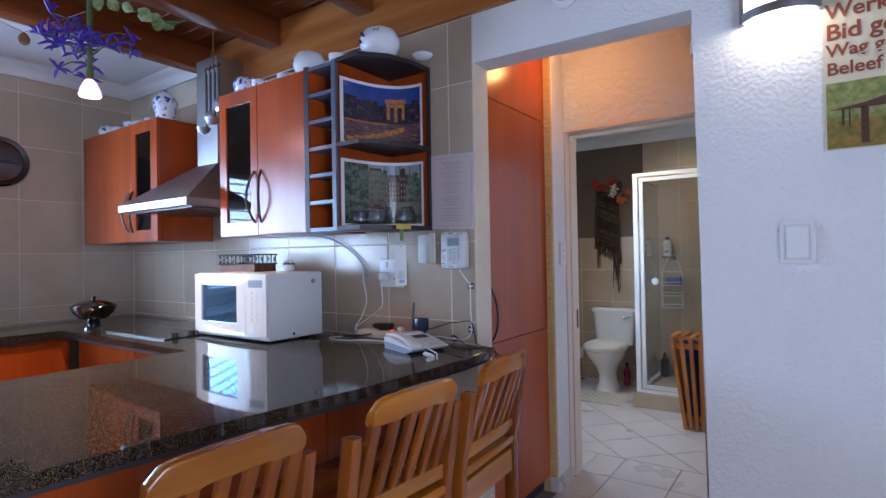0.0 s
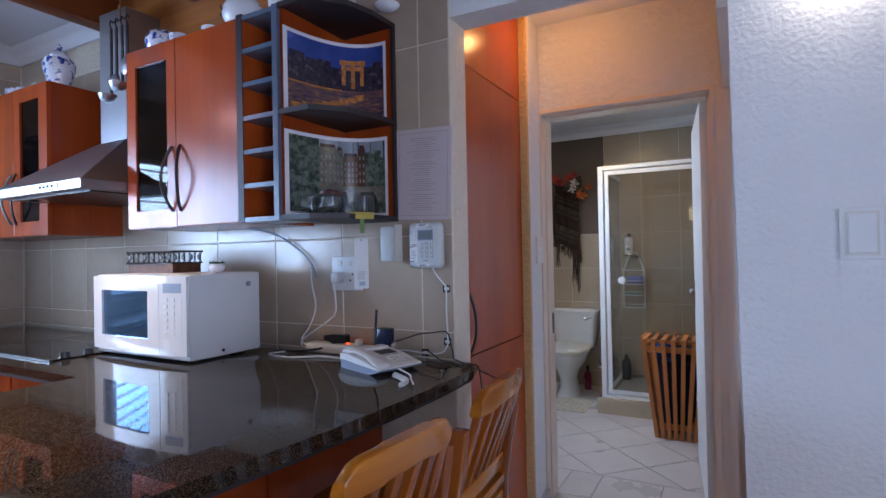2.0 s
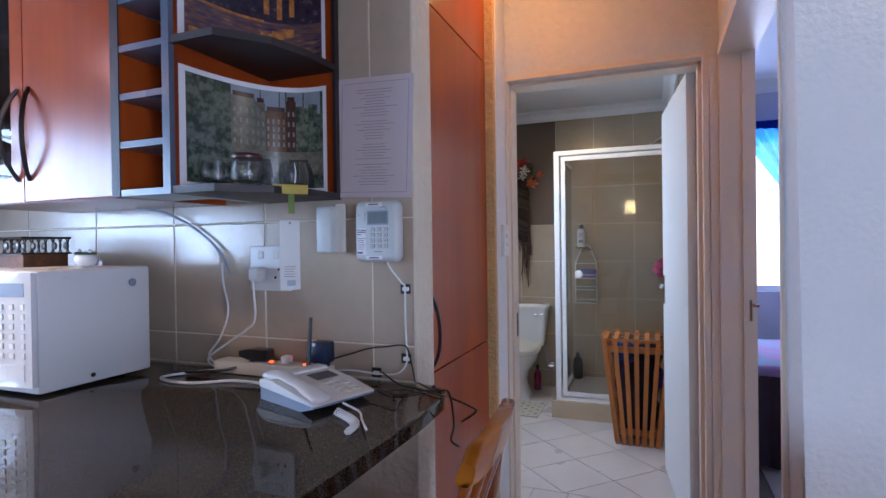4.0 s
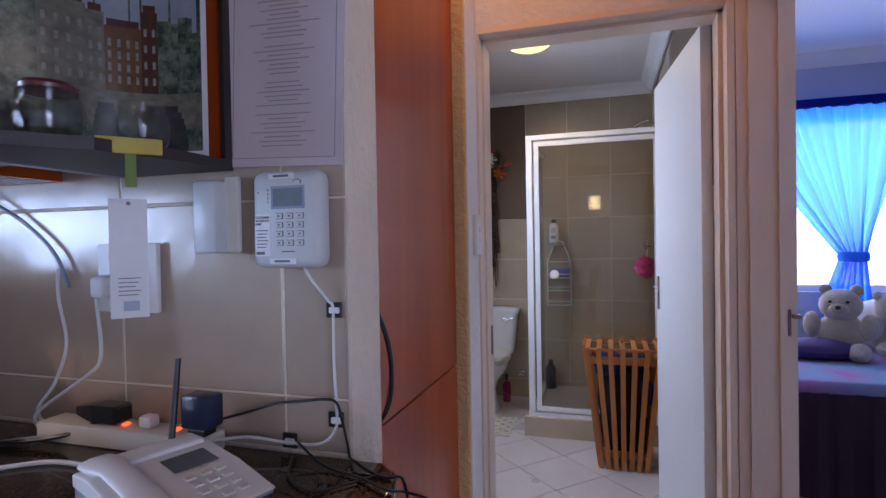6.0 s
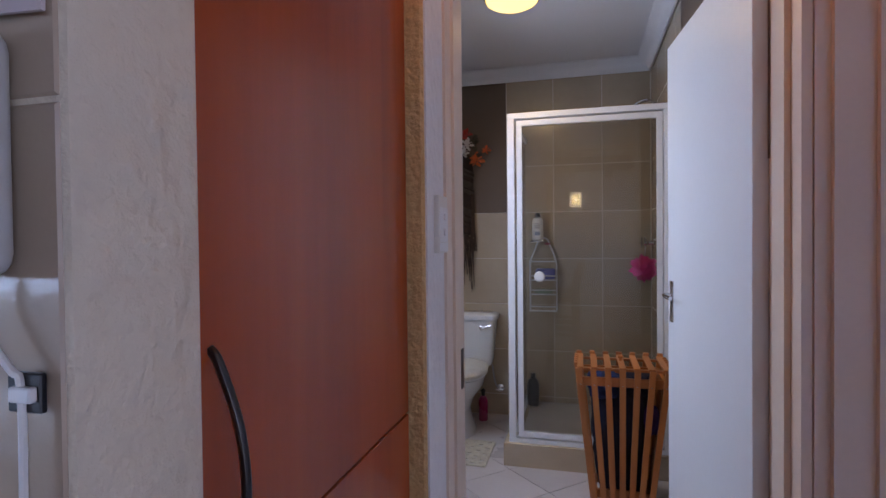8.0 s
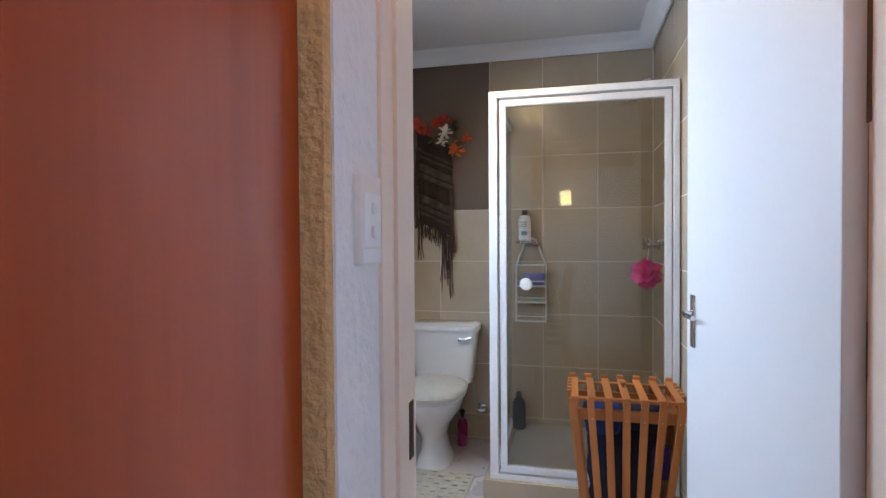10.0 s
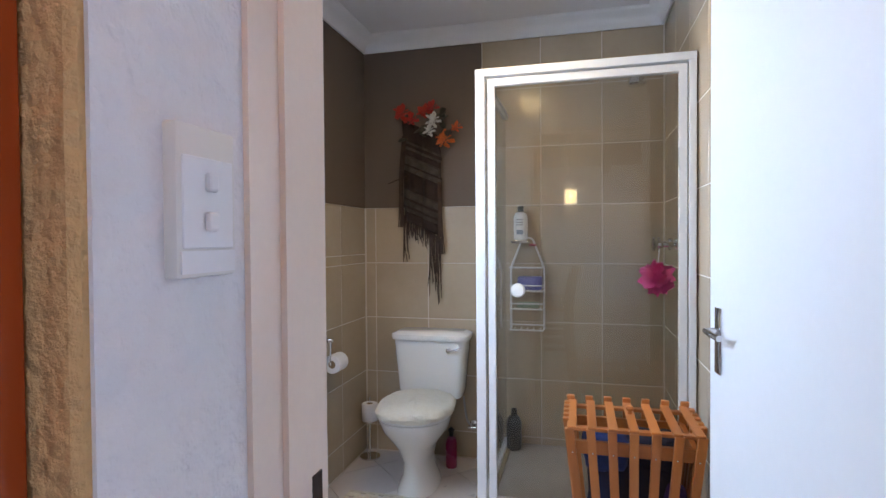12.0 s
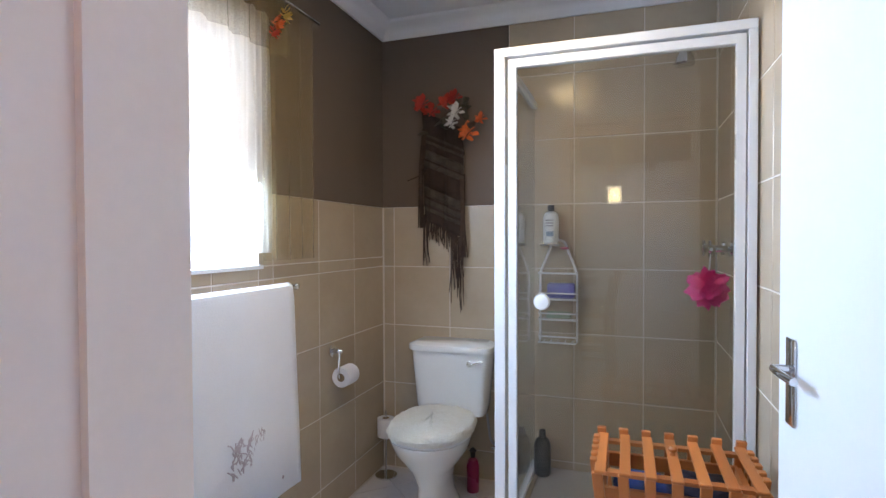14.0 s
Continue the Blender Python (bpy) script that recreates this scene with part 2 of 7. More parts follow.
M_DARKMETAL = mat("dark_metal", (0.09, 0.085, 0.08), rough=0.3, metal=1.0, vary=0.1, bump=0.0)
M_ALU = mat("white_aluminium", (0.75, 0.77, 0.80), rough=0.3, vary=0.02, bump=0.0)
M_GLASS = glass_mat("clear_glass")
M_GLASS_SH = glass_mat("shower_glass", (0.96, 0.95, 0.92), clear=0.93)
M_GLASS_DK = glass_mat("cabinet_glass", (0.5, 0.5, 0.52), clear=0.6)
M_MWFRONT = mat("glossy_white_enamel", (0.78, 0.80, 0.82), rough=0.04, rough_vary=0.015, vary=0.02, bump=0.0, coat=0.6)
M_HOB = mat("black_hob_glass", (0.010, 0.010, 0.012), rough=0.05, rough_vary=0.02, vary=0.1, bump=0.0)
# the tureen's reflection of the dark kitchen is put into this colour; also clock frame
M_DARK_SILVER = mat("dark_silver", (0.22, 0.22, 0.23), rough=0.14, rough_vary=0.06, metal=1.0, vary=0.15, scale=12, bump=0.0)
M_MWGLASS = mat("microwave_window", (0.11, 0.24, 0.42), metal=0.75, rough=0.02, rough_vary=0.005, vary=0.1, bump=0.0)


# ---- building helpers ----
def part(name, bm, material, parent=None, label="", smooth=False):
    me = bpy.data.meshes.new(name)
    bmesh.ops.recalc_face_normals(bm, faces=bm.faces)
    bm.to_mesh(me)
    bm.free()
    if smooth:
        for p in me.polygons:
            p.use_smooth = True
        me.set_sharp_from_angle(angle=radians(40))
    me.materials.append(material)
    o = new(name, me)
    o.parent = parent
    if label:
        o["label"] = label
    return o


def thing(name, at, label, category, group="", turn=0.0):
    o = new(name)
    o.empty_display_size = 0.1
    o.matrix_world = pose(*at, 0, 0, turn)
    return tagged(o, label, category, group)


def setting(name, bm, material, label, smooth=False):
    return tagged(part(name, bm, material, None, "", smooth), label, "structure", "", "structure")


def box(bm, x0, x1, y0, y1, z0, z1, bev=0.0, seg=2):
    v = [bm.verts.new((x, y, z)) for x in (x0, x1) for y in (y0, y1) for z in (z0, z1)]
    f = [bm.faces.new([v[i] for i in q]) for q in ((0, 1, 3, 2), (4, 6, 7, 5), (0, 4, 5, 1), (2, 3, 7, 6), (0, 2, 6, 4), (1, 5, 7, 3))]
    if bev:
        e = list({e for q in f for e in q.edges})
        bmesh.ops.bevel(bm, geom=e, offset=bev, segments=seg, profile=0.5, affect="EDGES")
    return bm


def boxes(*rows, bev=0.0):
    bm = bmesh.new()
    for r in rows:
        box(bm, *r[:6], bev)
    return bm


def prism(bm, pts, plane, a, b, bev=0.0, pick=None):
    """A slab with the outline pts in the plane 'xz', 'yz' or 'xy', from a to b across it."""
    def put(u, v, w):
        return {"xz": (u, w, v), "yz": (w, u, v), "xy": (u, v, w)}[plane]
    lo, hi = [bm.verts.new(put(u, v, a)) for u, v in pts], [bm.verts.new(put(u, v, b)) for u, v in pts]
    k = len(pts)
    bm.faces.new(lo[::-1]), bm.faces.new(hi)
    for i in range(k):
        bm.faces.new((lo[i], lo[(i + 1) % k], hi[(i + 1) % k], hi[i]))
    if bev:
        bm.edges.ensure_lookup_table()
        sel = set(pick if pick is not None else range(k))
        idx = {v: i for i, v in enumerate(lo)} | {v: i for i, v in enumerate(hi)}
        e = [e for e in bm.edges if e.verts[0] in idx and e.verts[1] in idx and idx[e.verts[0]] in sel and idx[e.verts[1]] in sel]
        bmesh.ops.bevel(bm, geom=e, offset=bev, segments=3, profile=0.5, affect="EDGES")
    return bm


def rod(bm, p, q, r, r2=None, seg=12):
    p, q = Vector(p), Vector(q)
    m = Matrix.Translation((p + q) / 2) @ (q - p).to_track_quat("Z", "Y").to_matrix().to_4x4()
    bmesh.ops.create_cone(bm, cap_ends=True, segments=seg, radius1=r, radius2=r if r2 is None else r2, depth=(q - p).length, matrix=m)
    return bm


def lathe(bm, profile, at=(0, 0, 0), seg=24, turn=None):
    """Turns (radius, height) pairs round the z axis at a place."""
    m = Matrix.Translation(at) @ (turn or Matrix())
    rings = []
    for r, z in profile:
        rings.append([bm.verts.new(m @ Vector((max(r, 1e-4) * math.cos(2 * math.pi * i / seg), max(r, 1e-4) * math.sin(2 * math.pi * i / seg), z))) for i in range(seg)])
    for a, b in zip(rings, rings[1:]):
        for i in range(seg):
            bm.faces.new((a[i], a[(i + 1) % seg], b[(i + 1) % seg], b[i]))
    bm.faces.new(rings[0][::-1]), bm.faces.new(rings[-1])
    return bm


def spline(pts, n=8):
    """A smooth line through points."""
    p = [Vector(q) for q in pts]
    p = [2 * p[0] - p[1], *p, 2 * p[-1] - p[-2]]
    out = []
    for i in range(1, len(p) - 2):
        for k in range(n):
            t = k / n
            out.append(0.5 * (2 * p[i] + (p[i + 1] - p[i - 1]) * t + (2 * p[i - 1] - 5 * p[i] + 4 * p[i + 1] - p[i + 2]) * t * t
                              + (3 * p[i] - p[i - 1] - 3 * p[i + 1] + p[i + 2]) * t ** 3))
    return [*out, p[-2]]


def tube(bm, pts, r, seg=8, smooth=True, n=8):
    line = spline(pts, n) if smooth else [Vector(q) for q in pts]
    rings, up = [], None
    for i, c in enumerate(line):
        d = (line[min(i + 1, len(line) - 1)] - line[max(i - 1, 0)]).normalized()
        if up is None:
            up = d.orthogonal().normalized()
        up = (up - d * up.dot(d)).normalized()
        side = d.cross(up)
        rr = r(i / (len(line) - 1)) if callable(r) else r
        rings.append([bm.verts.new(c + rr * (math.cos(2 * math.pi * k / seg) * up + math.sin(2 * math.pi * k / seg) * side)) for k in range(seg)])
    for a, b in zip(rings, rings[1:]):
        for k in range(seg):
            bm.faces.new((a[k], a[(k + 1) % seg], b[(k + 1) % seg], b[k]))
    bm.faces.new(rings[0][::-1]), bm.faces.new(rings[-1])
    return bm


def ball(bm, at, r, squash=(1, 1, 1), seg=16):
    bmesh.ops.create_uvsphere(bm, u_segments=seg, v_segments=max(seg // 2, 6), radius=r, matrix=Matrix.Translation(at) @ Matrix.Diagonal((*squash, 1)))
    return bm


def sweep(bm, profile, line, closed=False):
    """A moulding: (out, down) pairs carried along corners in the plan, each corner (x, y, nx, ny): the way into the room."""
    rings = [[bm.verts.new((x + o * nx, y + o * ny, z)) for o, z in profile] for x, y, nx, ny in line]
    k = len(profile)
    for a, b in zip(rings, rings[1:]):
        for i in range(k):
            bm.faces.new((a[i], a[(i + 1) % k], b[(i + 1) % k], b[i]))
    bm.faces.new(rings[0][::-1]), bm.faces.new(rings[-1])
    return bm


# ---- structure: kitchen and living room ----
wall_north = setting("wall_north", boxes((-4.28, -1.147, 1.962, 2.086, -0.02, 2.72), bev=0.008), M_PLASTER_C, "tiled kitchen wall with a rough plastered end", True)
setting("wall_living", prism(bmesh.new(), [(-1.147, 2.145), (-0.272, 2.135), (-0.272, -0.02), (2.75, -0.02), (2.75, 2.72), (-1.147, 2.72)],
                     "xz", 1.962, 2.086, 0.014, (1, 2)), M_PLASTER, "rough white plastered wall beside the passage opening", True)
bm = bmesh.new()
for y0, y1, z0, z1 in ((-3.9, -0.9, -0.02, 2.72), (0.85, 1.962, -0.02, 2.72), (-0.9, 0.85, -0.02, 1.08), (-0.9, 0.85, 2.06, 2.72)):
    box(bm, -4.28, -4.137, y0, y1, z0, z1)
wall_west = setting("wall_west", bm, M_GROUT, "kitchen wall with a window over the counter")
setting("wall_south", boxes((-4.28, 2.75, -3.75, -3.6, -0.02, 2.72)), M_PLASTER, "white plastered wall")
# the opening here is added to let the fill light in
setting("wall_east", boxes((2.6, 2.75, -3.6, -2.2, -0.02, 2.72), (2.6, 2.75, -0.4, 1.962, -0.02, 2.72), (2.6, 2.75, -2.2, -0.4, 2.25, 2.72)), M_PLASTER, "white plastered wall with an added opening for unseen fill light")
setting("floor", boxes((-4.28, 2.75, -3.75, 6.0, -0.2, -0.008)), M_FGROUT, "dark grouted screed under pale floor tiles")
setting("ceiling_kitchen", boxes((-4.28, -3.16, -3.75, 1.962, 2.6, 2.66)), M_CEIL, "smooth white kitchen ceiling")
bm = bmesh.new()
y = -3.6
while y < 1.93:
    box(bm, -3.1, 2.6, y, min(y + 0.092, 1.958), 2.655, 2.68, 0.003, 1)
    y += 0.095
setting("ceiling_wood", bm, M_PINE_DARK, "dark stained timber boards over the beams")
setting("roof", boxes((-4.4, 2.9, -3.9, 6.2, 2.74, 2.85)), M_CEIL, "flat roof slab")
setting("ground", boxes((-300, 300, -300, 300, -0.32, -0.22)), mat("dry_ground", (0.22, 0.19, 0.13), rough=0.95, scale=0.3, fine=20, vary=0.2), "flat dry ground")


def ceiling_beam(x):
    t = thing("ceiling_beam", (x, 0, 2.5), "dark stained heavy timber ceiling beam", "beam", "beams under the timber ceiling")
    part("timber", box(bmesh.new(), -0.05, 0.05, -3.6, 1.93, 0.0, 0.155, 0.008), M_PINE_DARK, t, "", True)


for bx in (-3.11, -2.42, -1.73, -1.04, -0.35, 0.34, 1.03):
    ceiling_beam(bx)
t = thing("wall_plate", (0, 1.94, 2.35), "honey-coloured knotty pine wall plate under the beams", "beam")
part("timber", box(bmesh.new(), -3.05, 0.9, -0.012, 0.02, 0.0, 0.30, 0.006), M_PINE, t)

CORNICE = [(0, 0), (0.0, -0.085), (0.012, -0.085), (0.02, -0.06), (0.05, -0.03), (0.075, -0.018), (0.085, 0.0)]


def cornice(name, top, line, label):
    return setting(name, sweep(bmesh.new(), [(o, top + z) for o, z in CORNICE], line), M_CEIL, label, True)


cornice("cornice_kitchen", 2.599, [(-4.13, -3.6, 1, 0), (-4.13, 1.955, 1, -1), (-3.16, 1.955, 0, -1)], "white moulded kitchen cornice")

# ---- structure: passage, bathroom, bedroom ----
setting("wall_bathroom_front", prism(bmesh.new(), [(-2.25, -0.02), (-1.176, -0.02), (-1.176, 2.056), (-0.346, 2.056), (-0.346, -0.02), (-0.19, -0.02), (-0.19, 2.6), (-2.25, 2.6)],
        "xz", 3.02, 3.165), M_PLASTER_SMOOTH, "plastered wall round the bathroom door")
setting("wall_passage_west", prism(bmesh.new(), [(-1.95, 2.80), (-1.166, 2.80), (-1.160, 2.806), (-1.176, 3.02), (-1.95, 3.02)], "xy", -0.02, 2.6), M_OCHRE, "rough cream plastered wall end", True)
setting("wall_switch", prism(bmesh.new(), [(-1.180, 2.812), (-1.1565, 2.812), (-1.1715, 3.015), (-1.180, 3.015)], "xy", 0.075, 2.6), M_PLASTER_SMOOTH, "white painted plaster beside the door frame")
setting("wall_passage_back", boxes((-2.0, -1.95, 2.086, 3.02, -0.02, 2.6)), M_PLASTER_SMOOTH, "plain plastered wall")
setting("wall_passage_east", prism(bmesh.new(), [(2.09, 2.07), (3.02, 2.07), (3.02, 2.6), (2.09, 2.6)], "yz", -0.31, -0.19), M_PLASTER_SMOOTH, "plastered wall over the bedroom door")
setting("ceiling_passage", boxes((-1.95, -0.19, 2.086, 3.02, 2.5, 2.58)), M_CEIL, "white passage ceiling")
setting("baseboard_passage", boxes((-1.172, -1.148, 2.80, 3.01, 0.0, 0.074), (-1.196, -1.148, 2.79, 2.80, 0, 0.074)), M_TILE_F, "pale tiled skirting")
bm = bmesh.new()
WY0, WY1, WZ0, WZ1 = 3.72, 4.47, 1.20, 2.08
for y0, y1, z0, z1 in ((3.165, WY0, -0.02, 2.6), (WY1, 5.72, -0.02, 2.6), (WY0, WY1, -0.02, WZ0), (WY0, WY1, WZ1, 2.6)):
    box(bm, -2.25, -2.096, y0, y1, z0, z1)
wall_bath_west = setting("wall_bathroom_west", bm, M_GROUT, "bathroom wall with a bright window")
wall_bath_north = setting("wall_bathroom_north", boxes((-2.25, -0.378, 5.566, 5.72, -0.02, 2.6)), M_GROUT, "tiled bathroom end wall")
wall_bath_east = setting("wall_bathroom_east", boxes((-0.378, -0.19, 3.165, 5.72, -0.02, 2.6)), M_GROUT, "tiled wall between bathroom and bedroom")
setting("ceiling_bathroom", boxes((-2.25, -0.19, 3.165, 5.72, 2.5, 2.58)), M_CEIL, "white bathroom ceiling")
setting("paint_west", prism(bmesh.new(), [(3.165, 1.478), (WY0, 1.478), (WY0, WZ1), (WY1, WZ1), (WY1, 1.478), (5.566, 1.478), (5.566, 2.5), (3.165, 2.5)], "yz", -2.096, -2.092), M_BROWN, "dark brown painted upper wall")
setting("paint_north", boxes((-2.092, -1.366, 5.562, 5.566, 1.478, 2.5)), M_BROWN, "dark brown painted upper wall")
setting("paint_east", boxes((-0.382, -0.378, 3.165, 4.40, 1.478, 2.5)), M_BROWN, "dark brown painted upper wall")
cornice("cornice_bathroom", 2.499, [(-2.09, 3.17, 1, 0), (-2.09, 5.56, 1, -1), (-0.385, 5.56, -1, -1), (-0.385, 3.17, -1, 0)], "white moulded bathroom cornice")
M_LILAC = mat("bedroom_paint", (0.42, 0.44, 0.58), rough=0.8, vary=0.04, fine=60)
bm = bmesh.new()
BX0, BX1, BZ0, BZ1 = -0.12, 1.5, 0.92, 2.1
for x0, x1, z0, z1 in ((-0.19, BX0, -0.02, 2.6), (BX1, 2.75, -0.02, 2.6), (BX0, BX1, -0.02, BZ0), (BX0, BX1, BZ1, 2.6)):
    box(bm, x0, x1, 5.3, 5.45, z0, z1)
setting("wall_bedroom_north", bm, M_LILAC, "pale lilac bedroom wall with a wide window")
setting("wall_bedroom_east", boxes((2.6, 2.75, 2.086, 5.3, -0.02, 2.6)), M_LILAC, "pale lilac bedroom wall")
setting("ceiling_bedroom", boxes((-0.19, 2.75, 2.086, 5.45, 2.5, 2.58)), M_CEIL, "white bedroom ceiling")
cornice("cornice_bedroom", 2.499, [(-0.19, 5.3, 1, -1), (2.6, 5.3, -1, -1)], "white moulded bedroom cornice")

# ---- wall and floor tiles ----
TILES = {}


def tile_mesh(w, h, d, mt, cut=0.002):
    key = (round(w, 4), round(h, 4), d, mt.name)
    if key not in TILES:
        bm = bmesh.new()
        a = [bm.verts.new((x, y, 0)) for x, y in ((0, 0), (w, 0), (w, h), (0, h))]
        b = [bm.verts.new((x, y, d - cut)) for x, y in ((0, 0), (w, 0), (w, h), (0, h))]
        c = [bm.verts.new((x, y, d)) for x, y in ((cut, cut), (w - cut, cut), (w - cut, h - cut), (cut, h - cut))]
        for lo, hi in ((a, b), (b, c)):
            for i in range(4):
                bm.faces.new((lo[i], lo[(i + 1) % 4], hi[(i + 1) % 4], hi[i]))
        bm.faces.new(c)
        me = bpy.data.meshes.new("tile")
        bm.to_mesh(me)
        bm.free()
        me.materials.append(mt)
        TILES[key] = me
    return TILES[key]


def lines(lo, hi, first, pitch):
    """Joints between lo and hi, on a grid through first."""
    k = first + math.ceil((lo - first) / pitch + 1e-6) * pitch
    out = [lo]
    while k < hi - 1e-6:
        if k - out[-1] > 0.012:
            out.append(k)
        k += pitch
    if hi - out[-1] < 0.012:
        out.pop()
    return [*out, hi]


def tile_wall(parent, u, v, at, us, vs, mt, skip=(), joint=0.0042, d=0.006):
    """Tiles between the joint lines us and vs, on a plane through at with axes u, v."""
    u, v = Vector(u), Vector(v)
    rot = Matrix((u, v, u.cross(v))).transposed().to_4x4()
    for a, b in zip(us, us[1:]):
        for c, e in zip(vs, vs[1:]):
            mu, mv = (a + b) / 2, (c + e) / 2
            if any(s[0] < mu < s[1] and s[2] < mv < s[3] for s in skip):
                continue
            o = new("tile", tile_mesh(b - a - joint, e - c - joint, d, mt))
            o.parent = parent
            o.matrix_local = Matrix.Translation(Vector(at) + u * (a + joint / 2) + v * (c + joint / 2)) @ rot




# ---- kitchen: worktops and cabinets ----
t = thing("worktop", (0, 0, 0.90), "polished black granite breakfast bar and counter top", "worktop")
TOP = [(-1.20, -0.9), (-1.155, 0.0), (-1.135, 0.4), (-1.098, 0.8), (-1.053, 1.15), (-1.032, 1.45), (-1.025, 1.7), (-1.03, 1.85), (-1.05, 1.92), (-1.088, 1.953), (-4.128, 1.953), (-4.128, -1.6), (-3.42, -1.6), (-3.42, 1.245), (-2.125, 1.245), (-2.125, -0.9)]
bm = prism(bmesh.new(), TOP, "xy", 0.008, 0.04)
bmesh.ops.bevel(bm, geom=[e for e in bm.edges if all(v.co.z > 0.039 for v in e.verts)], offset=0.010, segments=3, profile=0.5, affect="EDGES")
part("slab", bm, M_GRANITE, t, "", True)
INNER = [(-1.225, -0.88), (-1.18, 0.0), (-1.16, 0.4), (-1.123, 0.8), (-1.078, 1.15), (-1.057, 1.45), (-1.05, 1.7), (-1.055, 1.9), (-1.10, 1.945), (-4.12, 1.945), (-4.12, -1.58), (-3.44, -1.58), (-3.44, 1.265), (-2.105, 1.265), (-2.105, -0.88)]
part("edge_strip", prism(bmesh.new(), INNER, "xy", -0.012, 0.008), M_DARKEDGE, t)


def base_unit(x0, x1, y0, y1, face, label):
    t = thing("base_cabinet", ((x0 + x1) / 2, (y0 + y1) / 2, 0), label, "cabinet", "kitchen base cabinets")
    a, b, c, d = -(x1 - x0) / 2, (x1 - x0) / 2, -(y1 - y0) / 2, (y1 - y0) / 2
    part("body", boxes((a, b, c, d, 0.09, 0.886)), M_CHERRY, t)
    part("plinth", boxes((a + 0.03, b - 0.03, c + 0.03, d - 0.03, 0, 0.09)), M_DARKEDGE, t)
    if face == "+x":
        part("door", box(bmesh.new(), b, b + 0.018, c + 0.002, d - 0.002, 0.10, 0.872, 0.003), M_CHERRY, t)
    elif face == "-y":
        part("door", box(bmesh.new(), a + 0.002, b - 0.002, c - 0.018, c, 0.10, 0.872, 0.003), M_CHERRY, t)


for k in range(4):
    y1 = 1.93 - 0.56 * k
    base_unit(-2.08, -1.46, y1 - 0.557, y1, "+x", "cherry wood panelled back of the breakfast bar")
for k in range(2):
    base_unit(-3.40 + 0.65 * k, -2.755 + 0.65 * k, 1.33, 1.93, "-y", "cherry wood kitchen base cabinet under the hob")
for k in range(4):
    y1 = 1.30 - 0.6 * k
    base_unit(-4.11, -3.5, y1 - 0.597, y1, "+x", "cherry wood kitchen base cabinet along the wall")


def bow_handle(parent, at, length, out=(0, -1, 0), bulge=0.012, sway=(1, 0, 0)):
    o, s = Vector(out), Vector(sway)
    p = Vector(at)
    z = Vector((0, 0, 1))
    bm = tube(bmesh.new(), [p + z * length * (k / 12 - 0.5) + o * 0.034 * math.sin(math.pi * k / 12) ** 0.8 + s * bulge * math.sin(math.pi * k / 12) for k in range(13)], 0.0058, 8)
    return part("handle", bm, M_DARKMETAL, parent, "slim dark bow handle", True)


def glass_door(t, x0, x1, z0, z1, y, inner):
    """A framed door in front of y with a dark pane in the slot inner = (x0, x1, z0, z1)."""
    a, b, c, d = inner
    bm = boxes((x0, a, y - 0.018, y, z0, z1), (b, x1, y - 0.018, y, z0, z1), (a, b, y - 0.018, y, z0, c), (a, b, y - 0.018, y, d, z1))
    door = part("door", bm, M_CHERRY, t)
    part("pane", boxes((a, b, y - 0.010, y - 0.006, c, d)), M_GLASS_DK, door, "smoky glass pane")
    return door


def wall_cabinet(x0, x1, label, glass, pane, split):
    Z0, Z1, Y0, Y1 = 1.435, 2.16, 1.623, 1.952
    cx = (x0 + x1) / 2
    t = thing("wall_cabinet", (cx, Y1, Z0), label, "cabinet", "kitchen wall cabinets")
    a, b, h, dp = x0 - cx, x1 - cx, Z1 - Z0, Y0 - Y1
    for r in ((a, a + 0.016, dp, 0, 0, h), (b - 0.016, b, dp, 0, 0, h)):
        part("side_panel", boxes(r), M_CHERRY, t)
    part("bottom_panel", boxes((a + 0.016, b - 0.016, dp, 0, 0, 0.016)), M_CHERRY_X, t)
    part("top_panel", boxes((a + 0.016, b - 0.016, dp, 0, h - 0.016, h)), M_CHERRY_X, t)
    part("back_panel", boxes((a + 0.016, b - 0.016, -0.01, 0, 0.016, h - 0.016)), M_CHERRY, t)
    part("shelf", boxes((a + 0.016, b - 0.016, dp + 0.02, -0.01, h * 0.33, h * 0.33 + 0.016)), M_CHERRY, t)
    part("shelf", boxes((a + 0.016, b - 0.016, dp + 0.02, -0.01, h * 0.66, h * 0.66 + 0.016)), M_CHERRY, t)
    s = split - cx
    g = glass_door(t, a + 0.001, s - 0.0015, 0.002, h - 0.002, dp, (pane[0] - cx, pane[1] - cx, 0.07, h - 0.07)) if glass == "left" else \
        glass_door(t, s + 0.0015, b - 0.001, 0.002, h - 0.002, dp, (pane[0] - cx, pane[1] - cx, 0.07, h - 0.07))
    lo, hi = (s + 0.0015, b - 0.001) if glass == "left" else (a + 0.001, s - 0.0015)
    d = part("door", box(bmesh.new(), lo, hi, dp - 0.018, dp, 0.002, h - 0.002, 0.002), M_CHERRY, t)
    for q, sx in ((s - 0.029, -1), (s + 0.033, 1)):
        bow_handle(g if (sx < 0) == (glass == "left") else d, (q - 0.008 * sx, dp - 0.018, 0.185), 0.25, bulge=0.024 * sx)
    return t


wall_cabinet(-2.462, -1.812, "glossy cherry wood wall cabinet with a glazed door", "left", (-2.405, -2.205), -2.152)
wall_cabinet(-4.06, -3.09, "cherry wood corner wall cabinet with a glazed door", "right", (-3.345, -3.165), -3.406)
t = thing("cabinet_side", (-1.803, 1.952, 1.435), "black edged end panel of the wall cabinet", "panel")
part("panel", boxes((-0.008, 0.008, -0.35, 0, 0, 0.732)), M_DARKEDGE, t)

